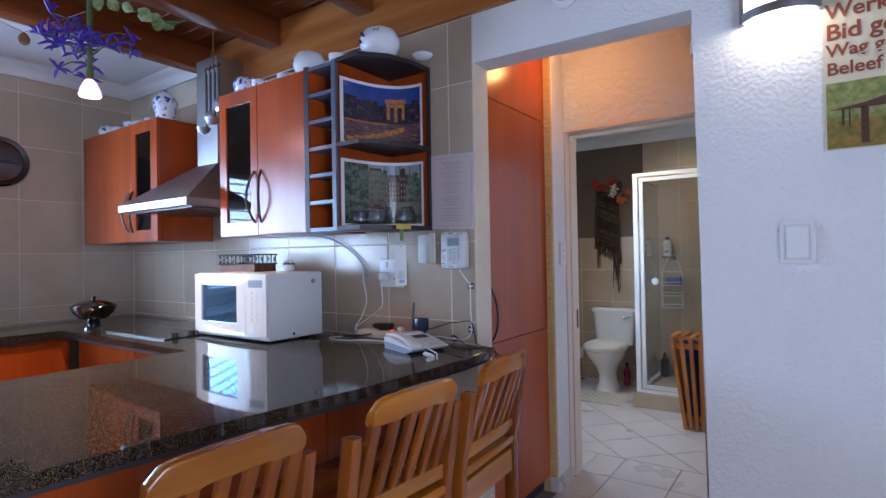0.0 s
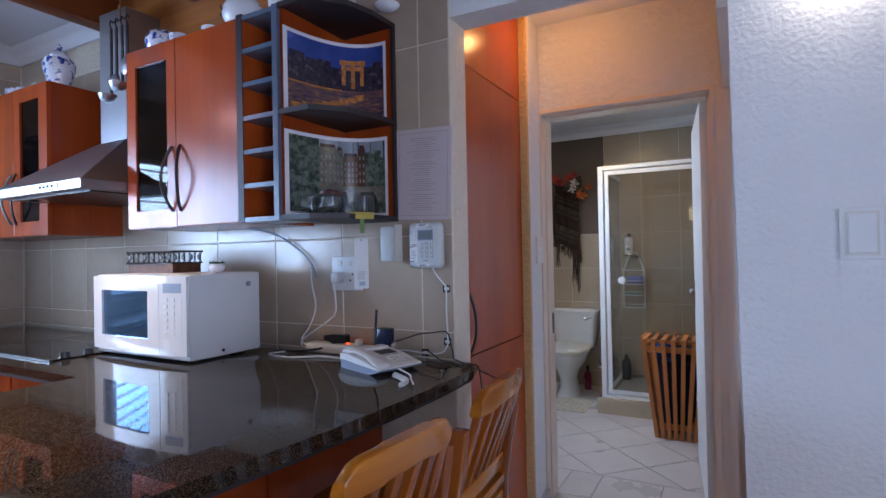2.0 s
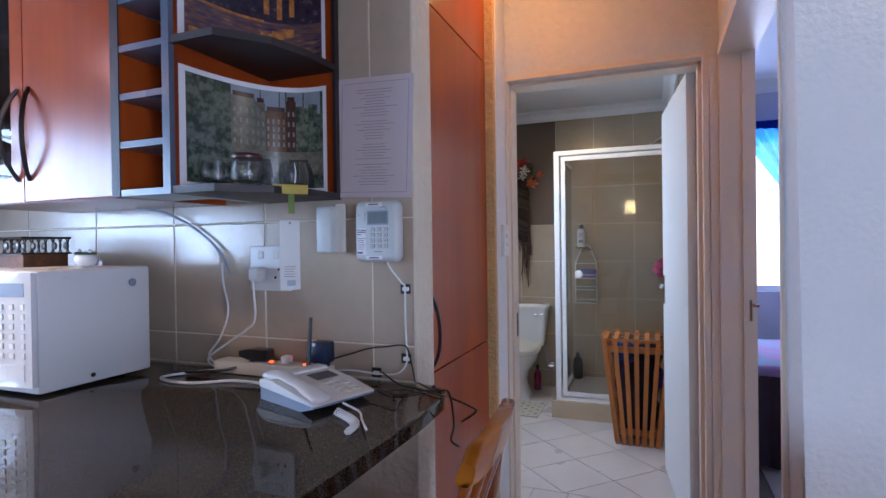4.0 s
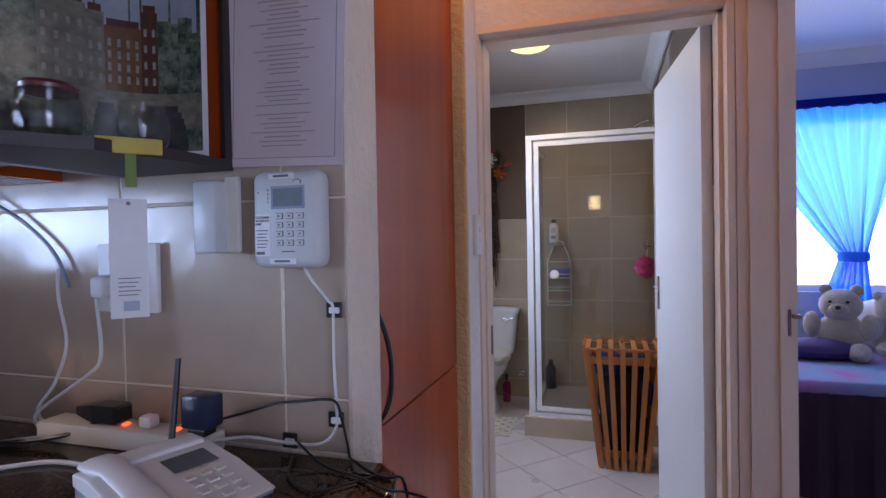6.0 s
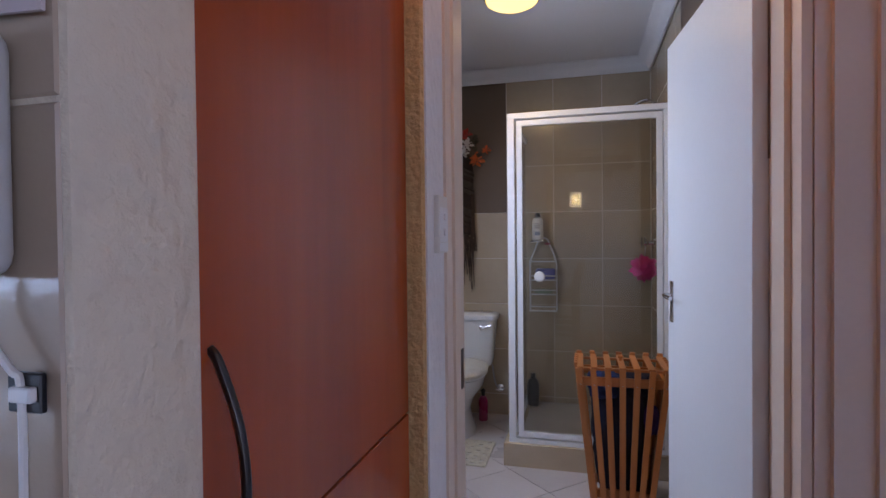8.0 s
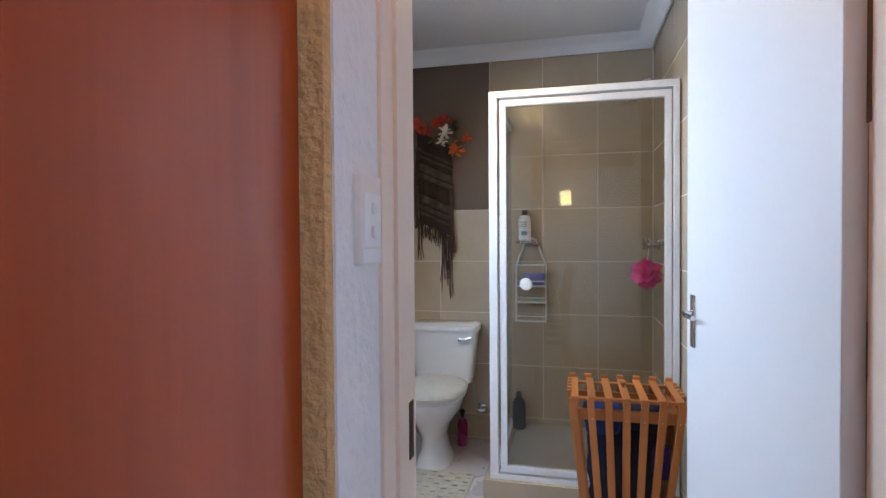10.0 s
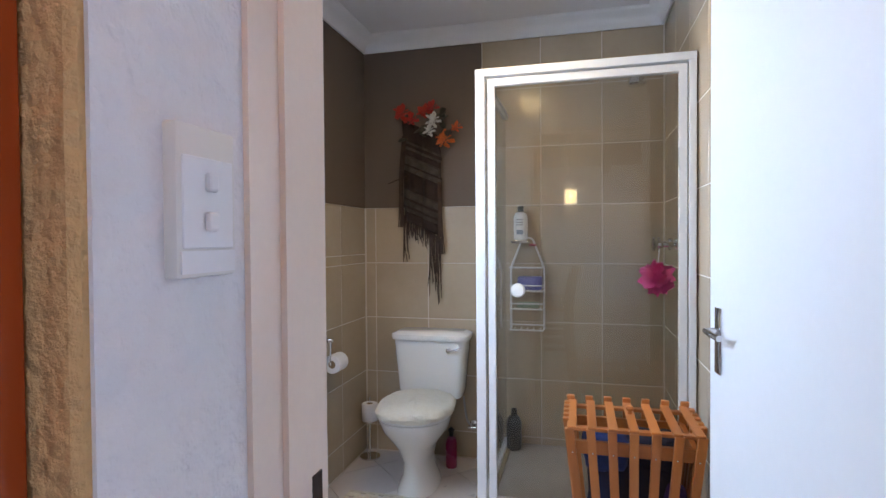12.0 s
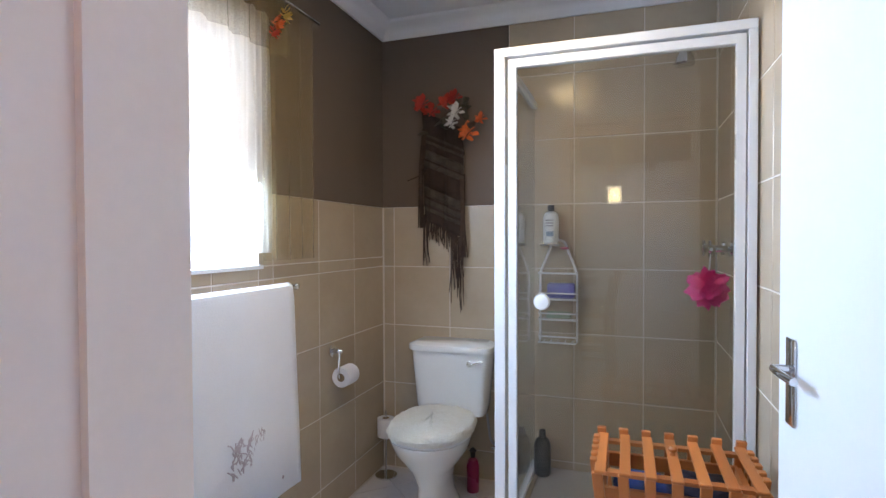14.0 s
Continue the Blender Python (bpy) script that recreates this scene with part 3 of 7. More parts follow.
# wine rack of square holes
t = thing("wine_rack", (-1.70, 1.952, 1.435), "narrow black edged wine rack with square pigeonholes", "rack")
part("side_panel", boxes((-0.095, -0.08, -0.348, 0, 0, 0.73)), M_CHERRY, t)
part("front_edge", boxes((-0.095, -0.08, -0.352, -0.348, 0, 0.73)), M_DARKEDGE, t)
part("side_panel", boxes((0.062, 0.085, -0.35, 0, 0, 0.73)), M_GREYEDGE, t)
part("back", boxes((-0.08, 0.062, -0.20, -0.19, 0, 0.73)), M_CHERRY, t)
for k in range(7):
    part("shelf", boxes((-0.08, 0.062, -0.35, -0.20, 0.118 * k, 0.118 * k + 0.016)), M_GREYEDGE, t)

# corner shelf unit with a cut-off front
t = thing("corner_shelf", (-1.50, 1.952, 1.435), "open cherry wood end shelf with black edged boards", "shelf")
OUT = [(-0.115, 0), (-0.115, -0.347), (0.015, -0.347), (0.098, -0.245), (0.126, -0.135), (0.130, 0)]
for z in (0.0, 0.355, 0.715):
    part("board", prism(bmesh.new(), OUT, "xy", z, z + 0.018), M_DARKEDGE, t)
part("back_panel", boxes((-0.115, 0.121, -0.012, 0, 0.018, 0.355), (-0.115, 0.121, -0.012, 0, 0.373, 0.715)), M_CHERRY, t)
part("side_panel", boxes((-0.115, -0.10, -0.335, -0.012, 0.018, 0.355), (-0.115, -0.10, -0.335, -0.012, 0.373, 0.715)), M_CHERRY, t)
part("trim", boxes((0.121, 0.130, -0.02, 0, 0.018, 0.355), (0.121, 0.130, -0.02, 0, 0.373, 0.715)), M_DARKEDGE, t)

# tall built-in cupboard in the passage
t = thing("tall_cupboard", (-1.548, 2.445, 0), "tall built-in cherry wood cupboard with stacked doors", "cupboard")
part("body", boxes((-0.30, 0.33, -0.355, 0.352, 0.08, 2.49)), M_CHERRY, t)
part("plinth", boxes((-0.30, 0.31, -0.355, 0.352, 0, 0.08)), M_DARKEDGE, t)
doors = []
for z0, z1 in ((0.085, 0.905), (0.909, 2.054), (2.058, 2.485)):
    doors.append(part("door", box(bmesh.new(), 0.331, 0.35, -0.355, 0.350, z0, z1, 0.002), M_CHERRY, t))
bm = tube(bmesh.new(), [(0.348, -0.287, 1.175), (0.360, -0.287, 1.16), (0.382, -0.287, 1.10), (0.390, -0.287, 1.04), (0.385, -0.287, 0.98), (0.366, -0.287, 0.935), (0.348, -0.287, 0.925)], 0.0055, 9)
part("handle", bm, M_DARKMETAL, doors[1], "slim dark bow handle", True)

# ---- appliances ----
t = thing("microwave_oven", (-2.245, 1.66, 0.94), "white microwave oven with a dark glass window", "microwave")
part("body", box(bmesh.new(), -0.285, 0.285, -0.145, 0.17, 0.009, 0.315, 0.008), M_WHITE, t, "", True)
for q in ((-0.2, -0.09), (0.2, -0.09), (-0.2, 0.12), (0.2, 0.12)):
    part("foot", boxes((q[0] - 0.018, q[0] + 0.018, q[1] - 0.018, q[1] + 0.018, 0, 0.011)), M_BLACK, t)


def bowed(bm, x0, x1, z0, z1, back=-0.146, sink=0.0):
    """A slab with the rounded front of the oven's door."""
    n = 10
    front = [(x0 + (x1 - x0) * i / n, -0.158 + sink - 0.026 * (1 - ((x0 + (x1 - x0) * i / n) / 0.285) ** 2)) for i in range(n + 1)]
    return prism(bm, front + [(x1, back), (x0, back)], "xy", z0, z1)


bm = bmesh.new()
for r in ((-0.283, -0.205, 0.03, 0.31), (0.098, 0.155, 0.03, 0.31), (-0.205, 0.098, 0.03, 0.085), (-0.205, 0.098, 0.258, 0.31)):
    bowed(bm, *r)
d = part("door", bm, M_MWFRONT, t)
part("window", bowed(bmesh.new(), -0.205, 0.098, 0.085, 0.258, -0.147, 0.008), M_MWGLASS, d, "dark reflective glass window")
p = part("control_panel", bowed(bmesh.new(), 0.157, 0.283, 0.03, 0.31), M_MWFRONT, t)
part("display", bowed(bmesh.new(), 0.178, 0.262, 0.252, 0.285, -0.15, -0.001), M_GREYPL, p)
for r in range(6):
    for c in range(3):
        part("button", box(bmesh.new(), 0.177 + 0.032 * c, 0.2 + 0.032 * c, -0.1747 + 0.0055 * c, -0.160, 0.10 + 0.024 * r, 0.114 + 0.024 * r, 0.001, 1), M_PLASTIC, p)
part("latch_button", bowed(bmesh.new(), 0.178, 0.262, 0.045, 0.085, -0.15, -0.0012), M_WHITE, p)
part("vent_knob", lathe(bmesh.new(), [(0.011, 0), (0.011, 0.004), (0.008, 0.006)], (0.286, 0.11, 0.27), 16, pose(0, 0, 0, 0, 90, 0)), M_GREYPL, t)
part("vent_knob", lathe(bmesh.new(), [(0.006, 0), (0.006, 0.003)], (0.286, -0.01, 0.03), 12, pose(0, 0, 0, 0, 90, 0)), M_DARKMETAL, t)

t = thing("cooker_hood", (-2.822, 1.952, 1.592), "stainless steel chimney cooker hood with a flared canopy", "cooker hood")
bm = bmesh.new()
lo = [bm.verts.new(p) for p in ((-0.348, -0.52, 0.04), (0.348, -0.52, 0.04), (0.348, 0, 0.04), (-0.348, 0, 0.04))]
hi = [bm.verts.new(p) for p in ((-0.105, -0.20, 0.275), (0.105, -0.20, 0.275), (0.105, 0, 0.275), (-0.105, 0, 0.275))]
for i in range(4):
    bm.faces.new((lo[i], lo[(i + 1) % 4], hi[(i + 1) % 4], hi[i]))
bm.faces.new(lo[::-1]), bm.faces.new(hi)
part("canopy", bm, M_STEEL, t)
part("front_rim", box(bmesh.new(), -0.35, 0.35, -0.524, 0, 0, 0.04, 0.003), M_STEEL, t)
part("filter", boxes((-0.31, 0.31, -0.47, -0.04, -0.006, 0.0)), M_DARKMETAL, t)
part("lamp_lens", lathe(bmesh.new(), [(0.028, 0), (0.026, -0.004), (0.001, -0.006)], (0.24, -0.16, -0.006), 16), M_CHINA, t, "small round hood lamp lens")
part("chimney", box(bmesh.new(), -0.105, 0.105, -0.195, 0, 0.275, 0.89, 0.004), M_STEEL, t)
part("control_strip", boxes((0.02, 0.19, -0.5275, -0.524, 0.011, 0.031)), M_STEEL, t)
for k in range(4):
    part("button", lathe(bmesh.new(), [(0.006, 0), (0.006, 0.004)], (0.06 + 0.03 * k, -0.5275, 0.021), 12, pose(0, 0, 0, 90, 0, 0)), M_BLACK, t)

t = thing("hob", (-2.80, 1.60, 0.94), "black glass hob set in the granite with control knobs", "hob")
part("plate", box(bmesh.new(), -0.30, 0.30, -0.26, 0.25, 0.001, 0.007, 0.002), M_HOB, t)
part("front_trim", boxes((-0.30, 0.30, -0.272, -0.262, 0.001, 0.008)), M_DARKMETAL, t)
for k in range(4):
    part("knob", lathe(bmesh.new(), [(0.019, 0), (0.017, 0.018), (0.012, 0.02)], (0.26, -0.2 + 0.085 * k, 0.007), 16), M_BLACK, t, "", True)

# ---- bar chairs ----
def bar_chair(at, turn=0.0, label="varnished wooden bar chair with a slatted back"):
    """Faces -x; the origin is under the backrest."""
    t = thing("bar_chair", at, label, "chair", "chairs along the breakfast bar", turn)
    W = 0.19
    lean = 0.055
    for s in (-1, 1):
        tube_bm = bmesh.new()
        # a back leg that carries on as the outer post of the back
        pts = [(0.03, 0.0), (0.0, 0.35), (0.0, 0.62), (lean * 0.75, 0.885)]
        rings = []
        for x, z in pts:
            w, d = 0.017, 0.022
            y = s * (W + 0.008)
            rings.append([tube_bm.verts.new(p) for p in ((x - d, y - w, z), (x + d, y - w, z), (x + d, y + w, z), (x - d, y + w, z))])
        for a, b in zip(rings, rings[1:]):
            for i in range(4):
                tube_bm.faces.new((a[i], a[(i + 1) % 4], b[(i + 1) % 4], b[i]))
        tube_bm.faces.new(rings[0][::-1]), tube_bm.faces.new(rings[-1])
        bmesh.ops.bevel(tube_bm, geom=tube_bm.edges[:], offset=0.006, segments=2, profile=0.5, affect="EDGES")
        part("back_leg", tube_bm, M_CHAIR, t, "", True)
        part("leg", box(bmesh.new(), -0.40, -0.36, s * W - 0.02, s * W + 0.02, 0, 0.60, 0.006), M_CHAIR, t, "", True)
        part("stretcher", box(bmesh.new(), -0.37, -0.0, s * W - 0.011, s * W + 0.011, 0.22, 0.255, 0.004), M_CHAIR, t)
    part("stretcher", box(bmesh.new(), -0.392, -0.368, -W + 0.02, W - 0.02, 0.16, 0.2, 0.004), M_CHAIR_Y, t)
    part("seat", box(bmesh.new(), -0.43, 0.02, -W - 0.005, W + 0.005, 0.60, 0.635, 0.012), M_CHAIR_Y, t, "", True)
    part("seat_rail", box(bmesh.new(), -0.012, 0.014, -W + 0.012, W - 0.012, 0.50, 0.585, 0.004), M_CHAIR_Y, t)
    # the inner back frame: a curved top rail, stiles and slats
    bm = bmesh.new()
    rings = []
    for i in range(17):
        y = -0.165 + 0.33 * i / 16
        u = abs(y) / 0.165
        x = lean + 0.012 + 0.022 * (1 - u * u)
        zt, zb, d = 0.973 + 0.006 * (1 - u * u) - 0.03 * u ** 10, 0.905 + 0.008 * (1 - u * u), 0.017
        rings.append([bm.verts.new(p) for p in ((x - d, y, zb), (x + d - 0.004, y, zb), (x + d + 0.006, y, zt), (x - d + 0.01, y, zt))])
    for a, b in zip(rings, rings[1:]):
        for i in range(4):
            bm.faces.new((a[i], a[(i + 1) % 4], b[(i + 1) % 4], b[i]))
    bm.faces.new(rings[0][::-1]), bm.faces.new(rings[-1])
    sel = [e for e in bm.edges if len(e.link_faces) == 2 and abs(e.verts[0].co.y - e.verts[1].co.y) > 0.01]
    bmesh.ops.bevel(bm, geom=sel, offset=0.009, segments=3, profile=0.5, affect="EDGES")
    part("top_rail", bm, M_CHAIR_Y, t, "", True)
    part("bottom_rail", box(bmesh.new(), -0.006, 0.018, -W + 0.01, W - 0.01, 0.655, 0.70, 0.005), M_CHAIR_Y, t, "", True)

    def slat(name, y, w):
        u = abs(y) / 0.165
        bm = bmesh.new()
        x1 = lean + 0.012 + 0.022 * (1 - u * u)
        a = [bm.verts.new(p) for p in ((-0.002, y - w, 0.69), (0.014, y - w, 0.69), (0.014, y + w, 0.69), (-0.002, y + w, 0.69))]
        b = [bm.verts.new(p) for p in ((x1 - 0.009, y - w, 0.915), (x1 + 0.009, y - w, 0.915), (x1 + 0.009, y + w, 0.915), (x1 - 0.009, y + w, 0.915))]
        for i in range(4):
            bm.faces.new((a[i], a[(i + 1) % 4], b[(i + 1) % 4], b[i]))
        bm.faces.new(a[::-1]), bm.faces.new(b)
        bmesh.ops.bevel(bm, geom=bm.edges[:], offset=0.003, segments=2, profile=0.5, affect="EDGES")
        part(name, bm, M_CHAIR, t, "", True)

    for s in (-1, 1):
        slat("stile", s * 0.148, 0.017)
    for k in range(4):
        slat("slat", -0.088 + 0.0587 * k, 0.014)
    return t


chair = bar_chair((-0.928, 1.648, 0), 3)
copy_thing(chair, pose(-0.918, 1.145, 0, 0, 0, -4))
copy_thing(chair, pose(-0.966, 0.627, 0, 0, 0, -2))

# ---- bathroom: door, shower, toilet ----
STEP = [(0.0, 3.012), (0.012, 3.012), (0.012, 3.072), (0.020, 3.072), (0.020, 3.172), (0.0, 3.172)]
bm = bmesh.new()
prism(bm, [(-1.176 + a, b) for a, b in STEP], "xy", 0.0, 2.04)
prism(bm, [(-0.345 - a * 1.8, b) for a, b in STEP], "xy", 0.0, 2.04)
prism(bm, [(b, 2.056 - a * 1.6) for a, b in STEP], "yz", -1.176, -0.345)
door_1 = tagged(new("door_1"), "white painted flush door standing open in a stepped steel frame", "structure", "", "structure")
part("door_frame", bm, M_FRAME, door_1)
part("strike_plate", boxes((-1.156, -1.154, 3.128, 3.152, 0.87, 0.98)), M_DARKMETAL, door_1)
hinge = Vector((-0.380, 3.180, 0))
end = Vector((-0.474, 4.075, 0))
ang = math.degrees(math.atan2(end.y - hinge.y, end.x - hinge.x))
leaf = part("door_leaf", box(bmesh.new(), 0, 0.80, -0.002, 0.038, 0.012, 2.03, 0.002), M_DOOR, door_1)
leaf.matrix_local = pose(hinge.x, hinge.y, 0, 0, 0, ang)
bm = box(bmesh.new(), 0.716, 0.754, 0.038, 0.044, 0.958, 1.118, 0.003)
hp = part("handle_plate", bm, M_CHROME, leaf, "chrome lever handle plate", True)
bm = tube(bmesh.new(), [(0.735, 0.042, 1.062), (0.735, 0.066, 1.062), (0.728, 0.071, 1.062), (0.693, 0.073, 1.061), (0.650, 0.068, 1.058)], 0.0075, 10)
part("handle_lever", bm, M_CHROME, leaf, "chrome lever handle", True)
for z in (0.25, 1.05, 1.8):
    part("hinge", rod(bmesh.new(), (-0.004, -0.006, z), (-0.004, -0.006, z + 0.1), 0.007), M_DARKMETAL, leaf)

t = thing("shower_enclosure", (-0.815, 4.745, 0), "white framed glass shower enclosure on a tiled kerb", "shower")
xl, xr = -1.243 + 0.815, -0.387 + 0.815
part("kerb", boxes((xl - 0.03, xr, -0.055, 0.055, 0, 0.128), (xl - 0.03, xl + 0.05, 0.055, 0.81, 0, 0.128)), M_TILE_B, t, "beige tiled kerb")
M_TRAY = mat("shower_floor_screed", (0.40, 0.37, 0.34), (0.34, 0.31, 0.28), rough=0.4, scale=5, fine=70, vary=0.12, bump=0.05)
part("tray", boxes((xl + 0.05, xr, 0.055, 0.81, 0, 0.118)), M_TRAY, t, "grey-beige shower floor")
part("sill", boxes((xl, xr, -0.03, 0.03, 0.128, 0.152), (xl, xl + 0.03, 0.03, 0.80, 0.128, 0.15)), M_ALU, t)
part("post", boxes((xl, xl + 0.04, -0.028, 0.024, 0.152, 1.99), bev=0.003), M_ALU, t)
part("post", boxes((xr - 0.028, xr, -0.028, 0.024, 0.152, 1.99), bev=0.003), M_ALU, t)
part("head_rail", boxes((xl, xr, -0.030, 0.026, 1.962, 1.995), bev=0.003), M_ALU, t)
part("side_rail", boxes((xl, xl + 0.03, 0.026, 0.80, 1.962, 1.99)), M_ALU, t)
sd = part("shower_door", boxes((xl + 0.052, xl + 0.082, -0.026, 0.004, 0.162, 1.952), (xr - 0.062, xr - 0.034, -0.026, 0.004, 0.162, 1.952),
                               (xl + 0.082, xr - 0.062, -0.026, 0.004, 0.162, 0.192), (xl + 0.082, xr - 0.062, -0.026, 0.004, 1.922, 1.952)), M_ALU, t)
part("pane", boxes((xl + 0.082, xr - 0.062, -0.014, -0.009, 0.192, 1.922)), M_GLASS_SH, sd, "clear glass pane")
part("knob", lathe(bmesh.new(), [(0.0, 0), (0.012, 0.002), (0.012, 0.018), (0.026, 0.024), (0.03, 0.036), (0.026, 0.048), (0.0, 0.052)], (xl + 0.178, -0.014, 1.075), 20, pose(0, 0, 0, 90, 0, 0)), M_PLASTIC, sd, "", True)
part("side_pane", boxes((xl + 0.012, xl + 0.017, 0.03, 0.80, 0.15, 1.962)), M_GLASS_SH, t, "clear glass side pane")

t = thing("toilet", (-1.638, 5.38, 0), "white ceramic toilet with a fleecy cover on its closed lid", "toilet")


def loop(cx, cy, rx, ry, z, seg=28, sq=2.3):
    out = []
    for i in range(seg):
        a = 2 * math.pi * i / seg
        c, s = math.cos(a), math.sin(a)
        out.append((cx + rx * math.copysign(abs(c) ** (2 / sq), c), cy + ry * math.copysign(abs(s) ** (2 / sq), s), z))
    return out


def loft(bm, loops):
    rings = [[bm.verts.new(p) for p in l] for l in loops]
    for a, b in zip(rings, rings[1:]):
        for i in range(len(a)):
            bm.faces.new((a[i], a[(i + 1) % len(a)], b[(i + 1) % len(a)], b[i]))
    bm.faces.new(rings[0][::-1]), bm.faces.new(rings[-1])
    return bm


part("bowl", loft(bmesh.new(), [loop(0, -0.20, 0.104, 0.185, 0.0), loop(0, -0.20, 0.10, 0.18, 0.02), loop(0, -0.20, 0.072, 0.15, 0.09), loop(0, -0.205, 0.068, 0.15, 0.16), loop(0, -0.22, 0.10, 0.17, 0.24),
                                loop(0, -0.245, 0.165, 0.215, 0.33), loop(0, -0.255, 0.18, 0.235, 0.385), loop(0, -0.255, 0.182, 0.236, 0.395)]), M_CERAMIC, t, "", True)
part("seat_lid", loft(bmesh.new(), [loop(0, -0.25, 0.185, 0.235, 0.397), loop(0, -0.25, 0.188, 0.238, 0.405), loop(0, -0.25, 0.188, 0.238, 0.418), loop(0, -0.25, 0.18, 0.23, 0.424)]), M_PLASTIC, t, "", True)
M_FLEECE = mat("cream_fleece", (0.72, 0.69, 0.60), (0.66, 0.62, 0.52), rough=0.95, scale=30, fine=160, bump=1.0, depth=0.02, vary=0.12, sheen=0.5)
bm = bmesh.new()
rg = random.Random(3)
lp = []
for k, (f, z) in enumerate(((1.04, 0.41), (1.06, 0.43), (1.0, 0.45), (0.8, 0.462), (0.4, 0.47), (0.05, 0.472))):
    lp.append([(x + rg.uniform(-0.004, 0.004), y + rg.uniform(-0.004, 0.004), z + rg.uniform(-0.004, 0.004)) for x, y, z in loop(0, -0.25, 0.185 * f, 0.235 * f, z, 64)])
part("lid_cover", loft(bm, lp), M_FLEECE, t, "cream fleecy lid cover with a fringed rim", True)
part("cistern", loft(bmesh.new(), [loop(0, 0.075, 0.175, 0.085, 0.40, sq=6), loop(0, 0.075, 0.185, 0.09, 0.44, sq=6), loop(0, 0.075, 0.212, 0.098, 0.72, sq=6)]), M_CERAMIC, t, "", True)
part("cistern_lid", loft(bmesh.new(), [loop(0, 0.07, 0.222, 0.105, 0.722, sq=6), loop(0, 0.07, 0.226, 0.108, 0.735, sq=6), loop(0, 0.07, 0.224, 0.106, 0.752, sq=6), loop(0, 0.07, 0.19, 0.085, 0.766, sq=6)]), M_CERAMIC, t, "", True)
part("flush_lever", tube(bmesh.new(), [(0.115, -0.02, 0.67), (0.115, -0.04, 0.672), (0.14, -0.045, 0.675), (0.185, -0.045, 0.69)], 0.006, 8), M_CHROME, t, "chrome flush lever", True)
part("flush_lever_boss", lathe(bmesh.new(), [(0.016, 0), (0.015, 0.012), (0.006, 0.016)], (0.115, -0.018, 0.67), 16, pose(0, 0, 0, 90, 0, 0)), M_CHROME, t, "", True)

# slatted laundry basket, wider at the top
t = thing("laundry_basket", (-0.657, 4.385, 0), "tapered slatted wooden laundry basket with a slatted lid", "basket")
H, B0, B1, D0, D1 = 0.685, 0.132, 0.208, 0.095, 0.148


def slanted(x0, y0, x1, y1, w, along, z0=0.0, z1=H, th=0.009):
    bm = bmesh.new()
    a, b = [], []
    for (x, y, z, o) in ((x0, y0, z0, a), (x1, y1, z1, b)):
        dx, dy = (w, th) if along == "x" else (th, w)
        for p in ((x - dx, y - dy, z), (x + dx, y - dy, z), (x + dx, y + dy, z), (x - dx, y + dy, z)):
            o.append(bm.verts.new(p))
    for i in range(4):
        bm.faces.new((a[i], a[(i + 1) % 4], b[(i + 1) % 4], b[i]))
    bm.faces.new(a[::-1]), bm.faces.new(b)
    bmesh.ops.bevel(bm, geom=bm.edges[:], offset=0.0018, segments=1, affect="EDGES")
    return bm


for s in (-1, 1):
    for k in range(7):
        f = (k - 3) / 3
        part("slat", slanted(f * (B0 - 0.012), s * D0, f * (B1 - 0.012), s * D1, 0.0135, "x", 0, H if s < 0 else H + 0.022), M_SLAT, t)
        if 0 < k < 6:
            part("slat", slanted(s * B0, f * (D0 - 0.012), s * B1, f * (D1 - 0.012), 0.0115, "y", 0, H + 0.015), M_SLAT, t)
    for z in (0.06, 0.60):
        r = B0 + (B1 - B0) * z / H - 0.018
        q = D0 + (D1 - D0) * z / H - 0.018
        part("rail", boxes((-r, r, s * q - 0.008, s * q + 0.008, z, z + 0.04)), M_SLAT_Y, t)
        part("rail", boxes((s * r - 0.008, s * r + 0.008, -q + 0.008, q - 0.008, z, z + 0.04)), M_SLAT_Y, t)
lid = part("lid", boxes((-B1 + 0.01, B1 - 0.01, -D1 + 0.014, -D1 + 0.04, H - 0.012, H - 0.002)), M_SLAT_Y, t)
part("lid_batten", boxes((-B1 + 0.01, B1 - 0.01, D1 - 0.05, D1 - 0.025, H - 0.012, H - 0.002)), M_SLAT_Y, lid)
for k in range(7):
    f = (k - 3) / 3
    part("slat", box(bmesh.new(), f * (B1 - 0.02) - 0.0145, f * (B1 - 0.02) + 0.0145, -D1 - 0.012, D1 - 0.012, H, H + 0.009, 0.002, 1), M_SLAT_Y, lid)
for k in range(7):
    f = (k - 3) / 3
    part("screw", ball(bmesh.new(), (f * (B1 - 0.022), -D1 - 0.004, H - 0.075), 0.0035, seg=8), M_CHROME, t)
part("knob", lathe(bmesh.new(), [(0.002, 0.0), (0.008, 0.0), (0.007, 0.008), (0.013, 0.014), (0.014, 0.02), (0.009, 0.026), (0.001, 0.027)], (0, 0.01, H + 0.009), 16), M_SLAT_Y, lid, "turned wooden lid knob", True)
M_CLOTH = mat("dark_navy_laundry", (0.008, 0.012, 0.045), (0.03, 0.025, 0.035), rough=0.9, scale=9, fine=60, bump=0.4, depth=0.01, vary=0.2)
M_CLOTH_B = mat("blue_laundry", (0.03, 0.07, 0.26), (0.015, 0.03, 0.12), rough=0.85, scale=12, fine=70, bump=0.4, depth=0.01, vary=0.2)
M_CLOTH_V = mat("violet_laundry", (0.07, 0.03, 0.22), (0.03, 0.015, 0.09), rough=0.85, scale=12, fine=70, bump=0.4, depth=0.01, vary=0.2)


